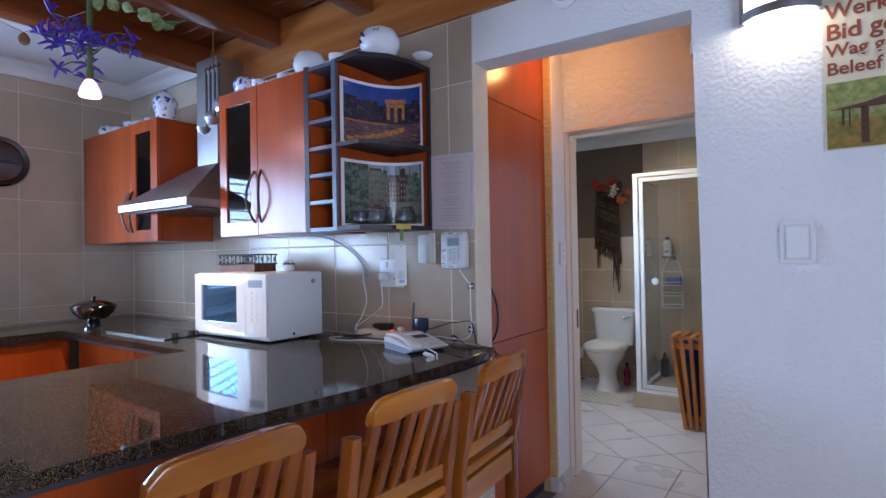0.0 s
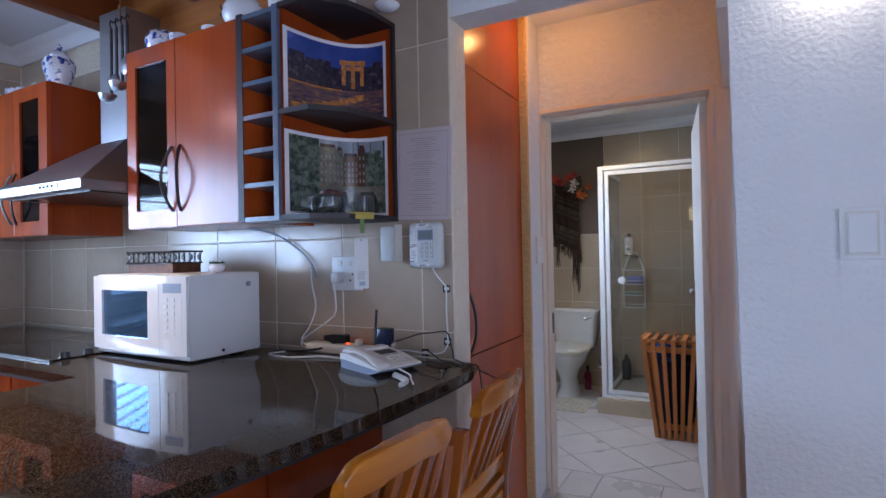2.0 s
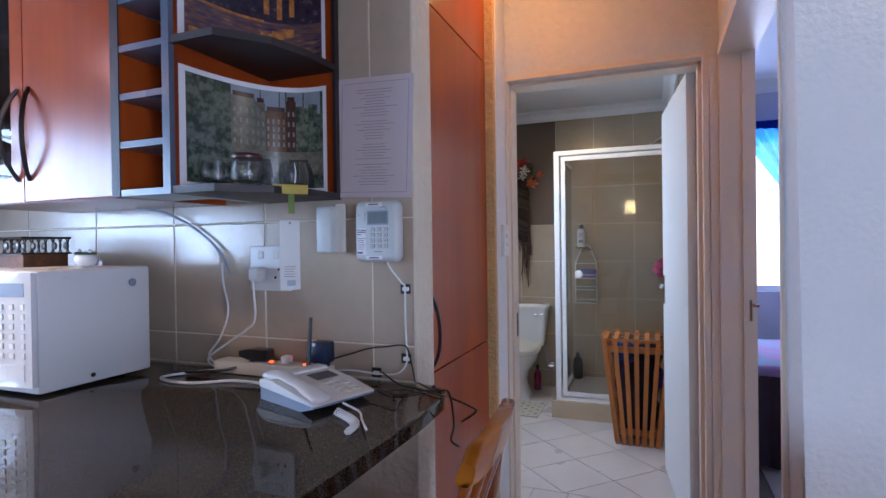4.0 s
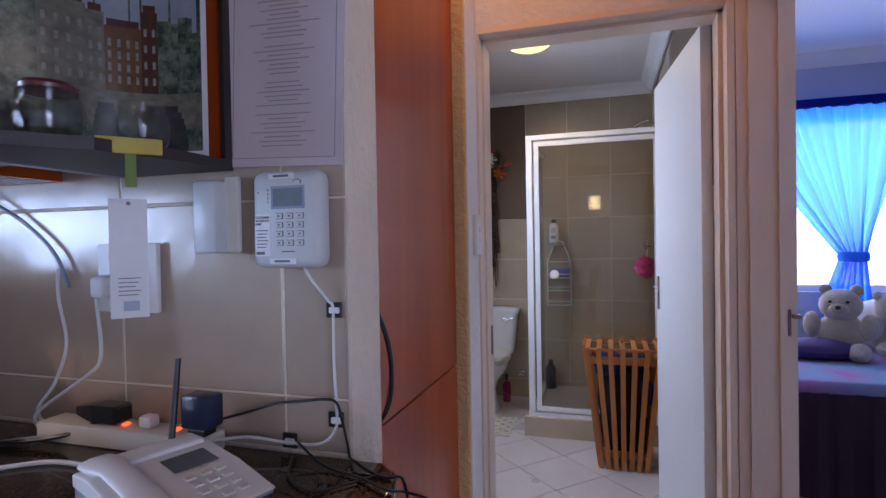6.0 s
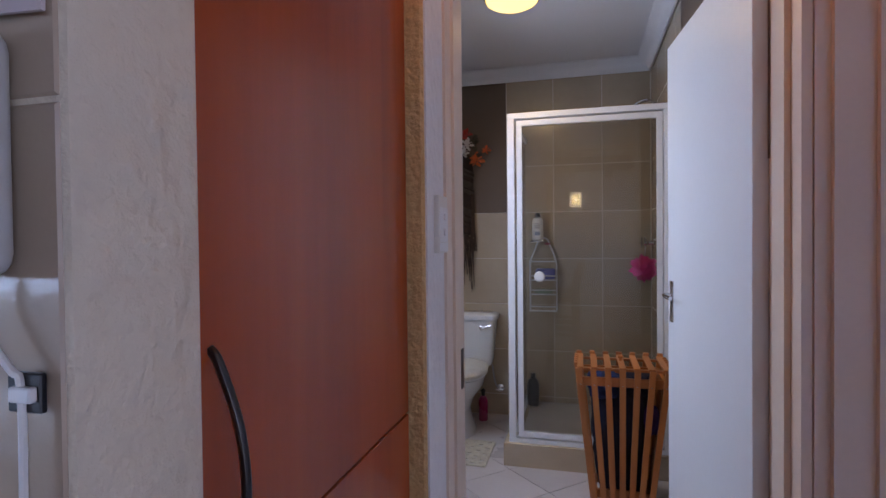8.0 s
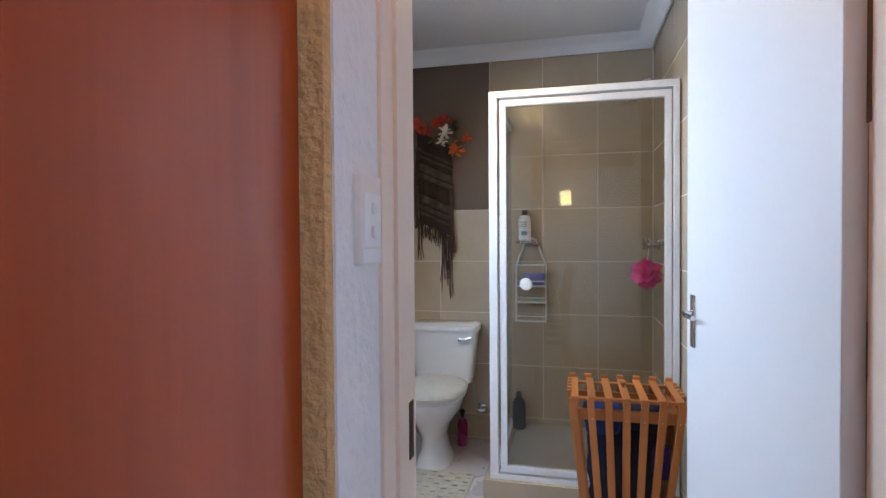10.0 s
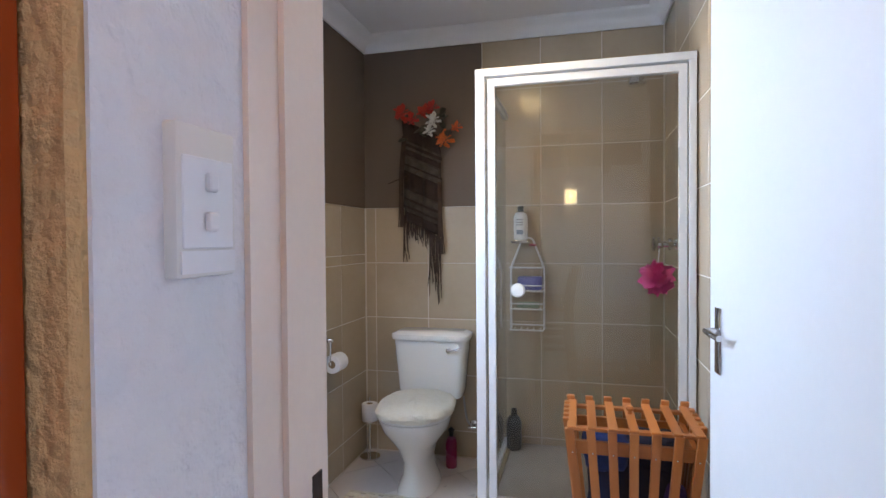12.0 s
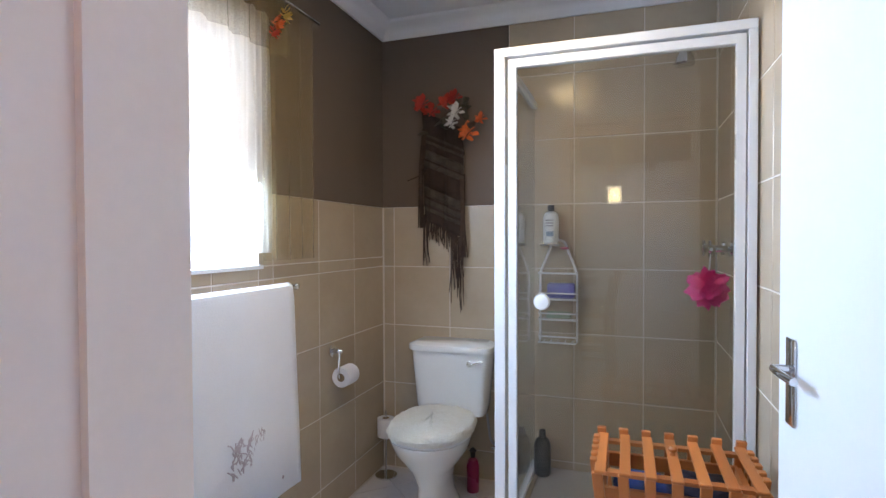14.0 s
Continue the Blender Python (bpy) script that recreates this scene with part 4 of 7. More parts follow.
def crumple(c, r, seed):
    # a crumpled bundle of cloth, squarish, narrower towards its foot
    bm = bmesh.new()
    bmesh.ops.create_uvsphere(bm, u_segments=32, v_segments=20, radius=1.0)
    for v in bm.verts:
        n = v.co.normalized()
        q = (abs(n.x) ** 4 + abs(n.y) ** 4 + abs(n.z) ** 4) ** -0.25
        k = q * (0.92 + 0.10 * noise.noise(n * 3.1 + Vector((seed, 0, 0))) + 0.07 * noise.noise(n * 8.0 + Vector((0, seed, 0))))
        z = c[2] + n.z * k * r[2]
        w = 0.64 + 0.36 * min(max(z / H, 0), 1)
        v.co = Vector((c[0] + n.x * k * r[0] * w, c[1] + n.y * k * r[1] * w, z))
    return bm


laundry = part("laundry", crumple((0, 0, 0.30), (0.172, 0.112, 0.29), 1.3), M_CLOTH, None, "", True)
part("garment", crumple((-0.08, -0.035, 0.585), (0.085, 0.075, 0.065), 4.1), M_CLOTH_B, laundry, "blue crumpled garment", True)
part("garment", crumple((0.075, 0.015, 0.58), (0.09, 0.095, 0.06), 7.7), M_CLOTH, laundry, "", True)
part("garment", crumple((0.128, -0.08, 0.44), (0.04, 0.035, 0.07), 9.2), M_CLOTH_V, laundry, "violet crumpled garment", True)
laundry.location = (-0.657, 4.385, 0.0)
tagged(laundry, "dark blue crumpled laundry inside the slatted basket", "laundry")


# ---- living room: wall lamp, poster, switch ----
M_GLOW_W = mat("lit_frosted_glass", (1.0, 0.96, 0.86), rough=0.4, bump=0.0, vary=0.01, glow=6.0)
M_GLOW_AMBER = mat("lit_amber_glass", (1.0, 0.74, 0.24), (1.0, 0.64, 0.16), rough=0.25, bump=0.0, scale=14, vary=0.05, glow=3.6)
M_GLOW_PINK = mat("lit_pendant_glass", (1.0, 0.42, 0.56), rough=0.3, bump=0.0, vary=0.02, glow=3.6)
M_OUTSIDE = mat("bright_overcast_outside", (0.92, 0.96, 1.0), rough=1.0, bump=0.0, vary=0.03, glow=4.0)
M_PAPER = mat("white_paper", (0.74, 0.72, 0.73), rough=0.55, bump=0.0, vary=0.03)
M_INK = mat("grey_ink", (0.18, 0.16, 0.18), rough=0.7, bump=0.0)
M_RUST = mat("rust_lettering", (0.27, 0.062, 0.03), rough=0.6, bump=0.0)


# frame is no light source: the lamplight on it is added as emission
M_GLOW_FRAME = mat("pale_frame_glow", (1.0, 0.93, 0.70), rough=0.4, bump=0.0, vary=0.01, glow=6.0)
M_GLOW_YELLOW = mat("lit_yellow_glass", (1.0, 0.78, 0.30), rough=0.4, bump=0.0, vary=0.01, glow=20.0)


def wall_sconce(at, turn, label, glass=M_GLOW_W):
    t = thing("wall_lamp", at, label, "lamp", "wall lamps", turn)
    seg = 20

    def band(z0, z1, r, d, th, name, m):
        bm = bmesh.new()
        a, b = [], []
        for i in range(seg + 1):
            q = math.pi * i / seg
            for rr, out in ((1.0, a), (1.0 - th, b)):
                out.append((-r * rr * math.cos(q), -d * rr * math.sin(q)))
        prism(bm, a + b[::-1], "xy", z0, z1)
        return part(name, bm, m, t, "", True)

    band(0.0, 0.028, 0.108, 0.085, 0.035, "lower_band", M_STEEL)
    band(0.15, 0.178, 0.108, 0.085, 0.035, "upper_band", M_STEEL)
    band(0.028, 0.15, 0.098, 0.076, 0.04, "glass_shade", glass)
    for s in (-1, 1):
        part("strap", boxes((s * 0.101 - 0.006, s * 0.101 + 0.006, -0.03, 0, 0.0, 0.178)), M_STEEL, t)
    part("back_plate", boxes((-0.095, 0.095, -0.003, 0, 0.02, 0.158)), M_STEEL, t)
    return t


wall_sconce((-0.035, 1.960, 2.035), 0, "half-round steel wall lamp, lit, on rough white plaster")
t = thing("wall_lamp", (-0.985, -3.598, 1.90), "square wall lamp with a pale frame and yellow glass, lit", "lamp", "", 180)
part("frame", boxes((-0.12, -0.08, -0.07, 0, 0.03, 0.33), (0.08, 0.12, -0.07, 0, 0.03, 0.33), (-0.08, 0.08, -0.07, 0, 0.03, 0.07), (-0.08, 0.08, -0.07, 0, 0.29, 0.33), bev=0.006), M_GLOW_FRAME, t, "pale frame with lamplight put in as glow")
part("glass_panel", boxes((-0.08, 0.08, -0.05, -0.004, 0.07, 0.29)), M_GLOW_YELLOW, t, "lit yellow glass")


def lettering(text, size, at, material, parent, turn=(90, 0, 0), extrude=0.0008, bold=0.0):
    c = bpy.data.curves.new("lettering", "FONT")
    c.body, c.size, c.extrude, c.offset = text, size, extrude, bold
    ob = bpy.data.objects.new("lettering_source", c)
    scene.collection.objects.link(ob)
    bpy.context.view_layer.update()
    me = bpy.data.meshes.new_from_object(ob)
    bpy.data.objects.remove(ob)
    me.materials.clear()
    me.materials.append(material)
    o = new("lettering", me)
    o.parent = parent
    o.matrix_local = pose(*at, *turn)
    return o


t = thing("poster", (0.27, 1.960, 1.61), "printed poster with rust lettering over a thatched garden photo", "poster")
part("sheet", boxes((-0.198, 0.30, -0.004, -0.001, 0, 0.86)), mat("cream_poster", (0.66, 0.58, 0.42), rough=0.5, bump=0.0, vary=0.04), t)
lettering("Werk", 0.062, (-0.192, -0.0045, 0.389), M_RUST, t, bold=0.0012)
lettering("Bid ge", 0.066, (-0.192, -0.0045, 0.326), M_RUST, t, bold=0.0014)
lettering("Wag ge", 0.052, (-0.192, -0.0045, 0.276), M_RUST, t, bold=0.001)
lettering("Beleef", 0.052, (-0.192, -0.0045, 0.222), M_RUST, t, bold=0.001)
part("photo_grass", boxes((-0.194, 0.29, -0.0052, -0.004, 0.004, 0.085)), mat("autumn_leaves", (0.34, 0.17, 0.03), (0.10, 0.12, 0.02), rough=0.6, bump=0.0, scale=60, vary=0.3), t)
part("photo_tree_line", boxes((-0.194, -0.04, -0.0052, -0.004, 0.085, 0.198)), mat("photo_tree_line", (0.13, 0.17, 0.03), (0.34, 0.33, 0.12), rough=0.6, bump=0.0, scale=45, vary=0.3), t)
part("photo_sky", boxes((-0.04, 0.29, -0.0052, -0.004, 0.085, 0.198)), mat("photo_sky", (0.50, 0.48, 0.60), (0.30, 0.34, 0.16), rough=0.6, bump=0.0, scale=16, vary=0.1), t)
part("photo_roof", prism(bmesh.new(), [(-0.19, 0.118), (-0.10, 0.132), (0.05, 0.175), (0.29, 0.19), (0.29, 0.13), (0.02, 0.118), (-0.12, 0.116)], "xz", -0.0062, -0.0052), mat("photo_thatch", (0.10, 0.045, 0.03), rough=0.7, bump=0.0, scale=40, vary=0.2), t)
for x, w, z0 in ((-0.105, 0.009, 0.015), (-0.155, 0.003, 0.07), (-0.14, 0.002, 0.065)):
    part("photo_post", boxes((x - w, x + w, -0.0062, -0.0052, z0, 0.12)), mat("photo_post", (0.08, 0.03, 0.015), rough=0.7, bump=0.0), t)

t = thing("light_switch", (-0.004, 1.961, 1.343), "white rocker light switch on rough white plaster", "switch")
part("plate", box(bmesh.new(), -0.044, 0.044, -0.012, 0, -0.065, 0.065, 0.004), M_PLASTIC, t, "", True)
part("surround", box(bmesh.new(), -0.035, 0.035, -0.015, -0.012, -0.055, 0.055, 0.001), M_PLASTIC_W, t)
part("rocker", box(bmesh.new(), -0.029, 0.029, -0.021, -0.015, -0.049, 0.049, 0.003), M_PLASTIC, t)

t = thing("ceiling_sensor", (-0.725, 1.958, 2.315), "small white round alarm sensor above the passage opening", "sensor")
part("dome", lathe(bmesh.new(), [(0.055, 0), (0.055, 0.012), (0.04, 0.028), (0.015, 0.036)], (0, 0, 0), 24, pose(0, 0, 0, 90, 0, 0)), M_PLASTIC, t, "", True)
part("rib", lathe(bmesh.new(), [(0.035, 0.028), (0.035, 0.034), (0.028, 0.035)], (0, 0, 0), 20, pose(0, 0, 0, 90, 0, 0)), M_GREYPL, t, "", True)

# ---- windows of the living room and kitchen ----
def framed_window(name, label, a, b, z0, z1, plane, at, bars=1, m=None):
    """A window in the plane x = at or y = at, from a to b and z0 to z1."""
    w = tagged(new(name), label, "structure", "", "structure")

    def bar(n, u0, u1, c0, c1, d=0.025, mt=None):
        r = (u0, u1, at - d, at + d, c0, c1) if plane == "y" else (at - d, at + d, u0, u1, c0, c1)
        return part(n, boxes(r), mt or m or M_ALU, w)

    bar("window_frame", a, a + 0.045, z0, z1), bar("window_frame", b - 0.045, b, z0, z1)
    bar("window_frame", a + 0.045, b - 0.045, z0, z0 + 0.045), bar("window_frame", a + 0.045, b - 0.045, z1 - 0.045, z1)
    step = (b - a - 0.09) / (bars + 1)
    for k in range(bars):
        u = a + 0.045 + step * (k + 1)
        bar("mullion", u - 0.02, u + 0.02, z0 + 0.045, z1 - 0.045)
    for k in range(bars + 1):
        g = bar("pane", a + 0.045 + step * k, a + 0.045 + step * (k + 1), z0 + 0.045, z1 - 0.045, 0.003, M_GLASS)
        g.visible_shadow = False
    return w


framed_window("window_1", "kitchen window with white frame over the counter", -0.9, 0.85, 1.08, 2.06, "x", -4.21)
# window_2 is added out of view, only to go with the east fill
framed_window("window_2", "added white framed glazed door, out of view, for fill light", -2.2, -0.4, 0.0, 2.25, "x", 2.68, 2)
t = thing("window_blind", (-4.12, -0.025, 1.08), "horizontal white slatted blind in the kitchen window", "blind")
part("head_rail", boxes((-0.02, 0.02, -0.86, 0.86, 0.945, 0.975)), M_PLASTIC, t)
bm = bmesh.new()
box(bm, -0.030, 0.030, -0.85, 0.85, -0.0012, 0.0012)
bmesh.ops.rotate(bm, verts=bm.verts, cent=(0, 0, 0), matrix=Matrix.Rotation(radians(-6), 3, "Y"))
slat_me = part("slat", bm, M_PLASTIC, t)
slat_me.location = (0, 0, 0.04)
for k in range(1, 12):
    o = new("slat", slat_me.data)
    o.parent = t
    o.location = (0, 0, 0.04 + 0.078 * k)


def backdrop(name, r):
    return tagged(part(name, boxes(r), M_OUTSIDE), "bright hazy daylight outside the window", "backdrop", "", "structure")


backdrop("backdrop_kitchen", (-4.95, -4.93, -2.0, 1.3, 0.4, 3.2))
# added glowing panel behind the unseen east opening
backdrop("backdrop_patio", (3.7, 3.72, -3.4, 0.9, -0.2, 3.0))
backdrop("backdrop_bedroom", (-1.2, 2.8, 6.3, 6.32, 0.2, 3.2))
backdrop("backdrop_bathroom", (-3.0, -2.98, 3.0, 5.4, 0.4, 3.2))

# ---- kitchen: pictures, notice, glasses on the end shelf ----
def curved_sheet(t, name, u0, u1, v0, v1, off, material, ends, label=""):
    """A patch of a bent print: u along the bend 0..1, v up in metres."""
    (ax, ay), (bx, by), (cx, cy) = ends
    bm = bmesh.new()
    cols = []
    for i in range(15):
        u = u0 + (u1 - u0) * i / 14
        x = (1 - u) ** 2 * ax + 2 * u * (1 - u) * bx + u * u * cx
        y = (1 - u) ** 2 * ay + 2 * u * (1 - u) * by + u * u * cy
        dx, dy = 2 * (1 - u) * (bx - ax) + 2 * u * (cx - bx), 2 * (1 - u) * (by - ay) + 2 * u * (cy - by)
        k = math.hypot(dx, dy)
        nx, ny = dy / k, -dx / k
        cols.append([bm.verts.new((x + nx * o, y + ny * o, z)) for o, z in ((off, v0), (off, v1), (off - 0.0006, v1), (off - 0.0006, v0))])
    for a, b in zip(cols, cols[1:]):
        for k in range(4):
            bm.faces.new((a[k], a[(k + 1) % 4], b[(k + 1) % 4], b[k]))
    bm.faces.new(cols[0]), bm.faces.new(cols[-1][::-1])
    return part(name, bm, material, t, label, True)


BEND = ((-0.098, -0.338), (-0.078, -0.03), (0.116, -0.045))
M_NIGHT = mat("photo_night_sky", (0.02, 0.05, 0.22), (0.05, 0.08, 0.30), rough=0.25, bump=0.0, scale=8, vary=0.1)
M_NTREE = mat("photo_night_trees", (0.012, 0.012, 0.03), (0.05, 0.035, 0.05), rough=0.25, bump=0.0, scale=60, vary=0.3)
M_NLIT = mat("photo_lit_bridge", (0.62, 0.25, 0.06), (0.25, 0.07, 0.02), rough=0.25, bump=0.0, scale=70, vary=0.3)
M_NWATER = mat("photo_night_water", (0.02, 0.025, 0.08), (0.22, 0.10, 0.06), rough=0.25, bump=0.0, scale=30, stretch=(1, 1, 4), vary=0.3)
t = thing("picture_print", (-1.50, 1.952, 1.808), "glossy bent print of a lit drawbridge at night", "picture", "prints on the end shelf")
curved_sheet(t, "sheet", 0.0, 1.0, 0.001, 0.285, 0.0, M_PAPER, BEND)
curved_sheet(t, "image_water", 0.03, 0.97, 0.012, 0.11, 0.0006, M_NWATER, BEND)
curved_sheet(t, "image_tree_line", 0.03, 0.97, 0.11, 0.19, 0.0006, M_NTREE, BEND)
curved_sheet(t, "image_sky", 0.03, 0.97, 0.19, 0.272, 0.0006, M_NIGHT, BEND)
for k, (u, w, z) in enumerate(((0.1, 0.06, 0.215), (0.22, 0.05, 0.205), (0.33, 0.06, 0.21), (0.8, 0.06, 0.2), (0.9, 0.05, 0.215))):
    curved_sheet(t, "image_tree_top", u - w, u + w, 0.185, z, 0.0011, M_NTREE, BEND)
for u0, u1, z0, z1 in ((0.48, 0.76, 0.205, 0.222), (0.5, 0.54, 0.13, 0.205), (0.6, 0.64, 0.12, 0.205), (0.7, 0.74, 0.13, 0.205), (0.5, 0.74, 0.185, 0.2), (0.03, 0.5, 0.105, 0.112)):
    curved_sheet(t, "image_bridge", u0, u1, z0, z1, 0.0013, M_NLIT, BEND)
for k in range(8):
    curved_sheet(t, "image_bank", 0.05 + 0.085 * k, 0.14 + 0.085 * k, 0.018 + 0.008 * k, 0.036 + 0.0085 * k, 0.0013, M_NLIT, BEND)
M_DAYTREE = mat("photo_dark_trees", (0.028, 0.045, 0.03), (0.12, 0.15, 0.11), rough=0.22, bump=0.0, scale=55, fine=200, vary=0.4, edge=0.1)
M_DAYSKY = mat("photo_pale_sky", (0.26, 0.30, 0.34), (0.20, 0.22, 0.25), rough=0.22, bump=0.0, scale=25, vary=0.1)
M_DAYSTONE = mat("photo_grey_house", (0.17, 0.16, 0.12), (0.09, 0.085, 0.065), rough=0.22, bump=0.0, scale=60, vary=0.3)
M_DAYHOUSE = mat("photo_brown_house", (0.13, 0.065, 0.028), (0.09, 0.045, 0.02), rough=0.22, bump=0.0, scale=60, vary=0.2)
M_DAYRED = mat("photo_red_house", (0.075, 0.03, 0.022), (0.05, 0.02, 0.015), rough=0.22, bump=0.0, scale=60, vary=0.2)
M_DAYDARK = mat("photo_dark_arch", (0.02, 0.022, 0.022), (0.05, 0.05, 0.045), rough=0.22, bump=0.0, scale=30, vary=0.2)
M_DAYPANE = mat("photo_white_window", (0.26, 0.25, 0.22), (0.13, 0.125, 0.11), rough=0.22, bump=0.0, scale=90, vary=0.2)
t = thing("picture_print", (-1.50, 1.952, 1.454), "glossy bent print of canal houses and a stone bridge", "picture", "prints on the end shelf")
curved_sheet(t, "sheet", 0.0, 1.0, 0.001, 0.29, 0.0, M_PAPER, BEND)
curved_sheet(t, "image_foliage", 0.03, 0.97, 0.012, 0.277, 0.0006, M_DAYTREE, BEND)
curved_sheet(t, "image_sky", 0.27, 0.95, 0.215, 0.277, 0.0009, M_DAYSKY, BEND)
HOUSES = ((0.27, 0.43, 0.25, M_DAYSTONE, 4), (0.43, 0.50, 0.242, M_DAYSTONE, 2), (0.50, 0.66, 0.222, M_DAYHOUSE, 4), (0.66, 0.74, 0.252, M_DAYRED, 2))
for u0, u1, top, m, cols in HOUSES:
    curved_sheet(t, "image_house", u0, u1, 0.11, top, 0.0012, m, BEND)
    curved_sheet(t, "image_roof", u0 + 0.01, u1 - 0.01, top, top + 0.012, 0.0012, M_DAYRED, BEND)
    for r in range(4):
        for c in range(cols):
            u = u0 + (u1 - u0) * (c + 0.5) / cols
            z = 0.126 + (top - 0.14) * r / 4
            curved_sheet(t, "image_window", u - 0.007, u + 0.007, z, z + 0.013, 0.0016, M_DAYPANE, BEND)
rg = random.Random(6)
for k in range(9):
    u, z, w = rg.uniform(0.76, 0.93), rg.uniform(0.13, 0.24), rg.uniform(0.02, 0.045)
    curved_sheet(t, "image_crown", u - w, u + w * 0.9, z - 0.025, z + 0.02, 0.0013 + 0.0001 * k, M_DAYTREE, BEND)
curved_sheet(t, "image_parapet", 0.27, 0.97, 0.10, 0.112, 0.0016, M_DAYSTONE, BEND)
curved_sheet(t, "image_bridge", 0.40, 0.97, 0.05, 0.10, 0.0012, M_DAYSTONE, BEND)
for mid, half in ((0.50, 0.055), (0.76, 0.13)):
    for k in range(7):
        w = half * math.sqrt(1 - (k / 7.5) ** 2)
        curved_sheet(t, "image_arch", mid - w, mid + w, 0.014 + 0.011 * k, 0.025 + 0.011 * k, 0.0018, M_DAYDARK, BEND)

M_TUMBLER = glass_mat("tumbler_glass", (0.97, 0.98, 0.98), clear=0.95)


def glass_bowl(at, r, label, tint=None):
    t = thing("glass_bowl", at, label, "bowl", "glass bowls on the end shelf")
    part("bowl", lathe(bmesh.new(), [(r * 0.7, 0), (r * 0.95, 0.012), (r, 0.035), (r * 0.86, 0.06), (r * 0.80, 0.066), (r * 0.76, 0.062), (r * 0.9, 0.035), (r * 0.8, 0.012), (0.001, 0.008)], (0, 0, 0), 24), M_TUMBLER, t, "", True)
    if tint:
        part("lid", lathe(bmesh.new(), [(r * 0.82, 0.066), (r * 0.84, 0.072), (r * 0.7, 0.078), (0.001, 0.08)], (0, 0, 0), 24), tint, t, "", True)


M_REDLID = mat("dark_red_lid", (0.10, 0.02, 0.02), rough=0.3, bump=0.0)
glass_bowl((-1.555, 1.685, 1.453), 0.04, "small clear glass bowl on the end shelf")
glass_bowl((-1.475, 1.70, 1.453), 0.045, "small clear glass bowl with a dark red lid", M_REDLID)
glass_bowl((-1.415, 1.80, 1.453), 0.040, "clear glass bowl at the edge of the shelf")

M_YELLOW = mat("yellow_tag", (0.50, 0.38, 0.06), rough=0.6, bump=0.0, vary=0.1)
t = thing("key_tag", (-1.385, 1.748, 1.432), "yellow tag with green ribbon and paper card on the shelf", "tag", turn=48)
part("tag", box(bmesh.new(), -0.042, 0.042, -0.004, 0.0, 0.003, 0.026, 0.001), M_YELLOW, t)
part("ribbon", boxes((-0.006, 0.008, -0.0045, -0.003, -0.045, 0.003)), mat("green_ribbon", (0.14, 0.22, 0.05), rough=0.7, bump=0.0), t)
part("card", boxes((-0.028, 0.02, -0.0045, -0.0038, -0.232, -0.062), bev=0.0), mat("grey_card", (0.53, 0.55, 0.54), rough=0.35, bump=0.0, vary=0.04), t, "pale grey printed card")
part("print_block", boxes((-0.012, 0.008, -0.0052, -0.0045, -0.222, -0.208)), M_GREYPL, t)
part("card_hole", boxes((-0.006, -0.001, -0.0052, -0.0045, -0.071, -0.066)), M_INK, t)
for k in range(5):
    part("print_bar", boxes((-0.018, 0.010 - 0.003 * (k % 3), -0.0052, -0.0045, -0.176 - 0.006 * k, -0.1745 - 0.006 * k)), M_INK, t)

M_LAMINATE = mat("laminated_paper", (0.62, 0.53, 0.54), rough=0.12, bump=0.0, vary=0.03)
M_PALE_INK = mat("pale_grey_ink", (0.34, 0.28, 0.31), rough=0.5, bump=0.0)
t = thing("notice", (-1.268, 1.953, 1.437), "laminated white notice with centred lines of small print", "notice")
t.matrix_world = pose(-1.268, 1.953, 1.437, 0, 2.2, 0)
part("sheet", boxes((-0.115, 0.115, -0.003, 0, 0, 0.328)), M_LAMINATE, t)
for r in ((-0.102, 0.102, 0.014, 0.0155), (-0.102, 0.102, 0.312, 0.3135), (-0.102, -0.1008, 0.0155, 0.312), (0.1008, 0.102, 0.0155, 0.312)):
    part("border_line", boxes((r[0], r[1], -0.0038, -0.003, r[2], r[3])), M_PALE_INK, t)
rg = random.Random(8)
for k in range(34):
    z = 0.292 - 0.0078 * k
    if k in (10, 18, 25):
        continue
    w = rg.uniform(0.026, 0.055) if k % 6 else rg.uniform(0.05, 0.07)
    part("print_bar", boxes((-w, w, -0.0038, -0.003, z, z + 0.0018)), M_PALE_INK, t)

# ---- kitchen: things on the wall over the bar ----
M_KEYPAD = mat("grey_white_plastic", (0.56, 0.58, 0.57), rough=0.35, vary=0.03, bump=0.0)
t = thing("keypad", (-1.234, 1.954, 1.262), "white alarm keypad unit with display and buttons", "keypad")
part("housing", box(bmesh.new(), -0.072, 0.060, -0.042, 0, 0, 0.162, 0.017, 4), M_KEYPAD, t, "", True)
part("display_bezel", boxes((-0.031, 0.032, -0.0428, -0.0415, 0.098, 0.136)), M_GREYPL, t)
part("display", boxes((-0.027, 0.028, -0.0435, -0.0428, 0.102, 0.132)), mat("grey_display", (0.20, 0.24, 0.26), rough=0.12, bump=0.0), t)
for r in range(4):
    for c in range(3):
        x, z = -0.0225 + 0.0195 * c, 0.037 + 0.0148 * r
        part("button_outline", box(bmesh.new(), x, x + 0.0135, -0.0432, -0.0415, z, z + 0.0098, 0.0005, 1), M_INK, t)
        bt = part("button", box(bmesh.new(), x + 0.0008, x + 0.0127, -0.0446, -0.0432, z + 0.0008, z + 0.009, 0.0006, 1), M_KEYPAD, t)
        part("button_mark", boxes((x + 0.005, x + 0.0085, -0.0452, -0.0446, z + 0.0032, z + 0.0064)), M_INK, bt)
part("label_panel", boxes((-0.063, -0.0335, -0.0428, -0.0415, 0.020, 0.090)), M_PAPER, t)
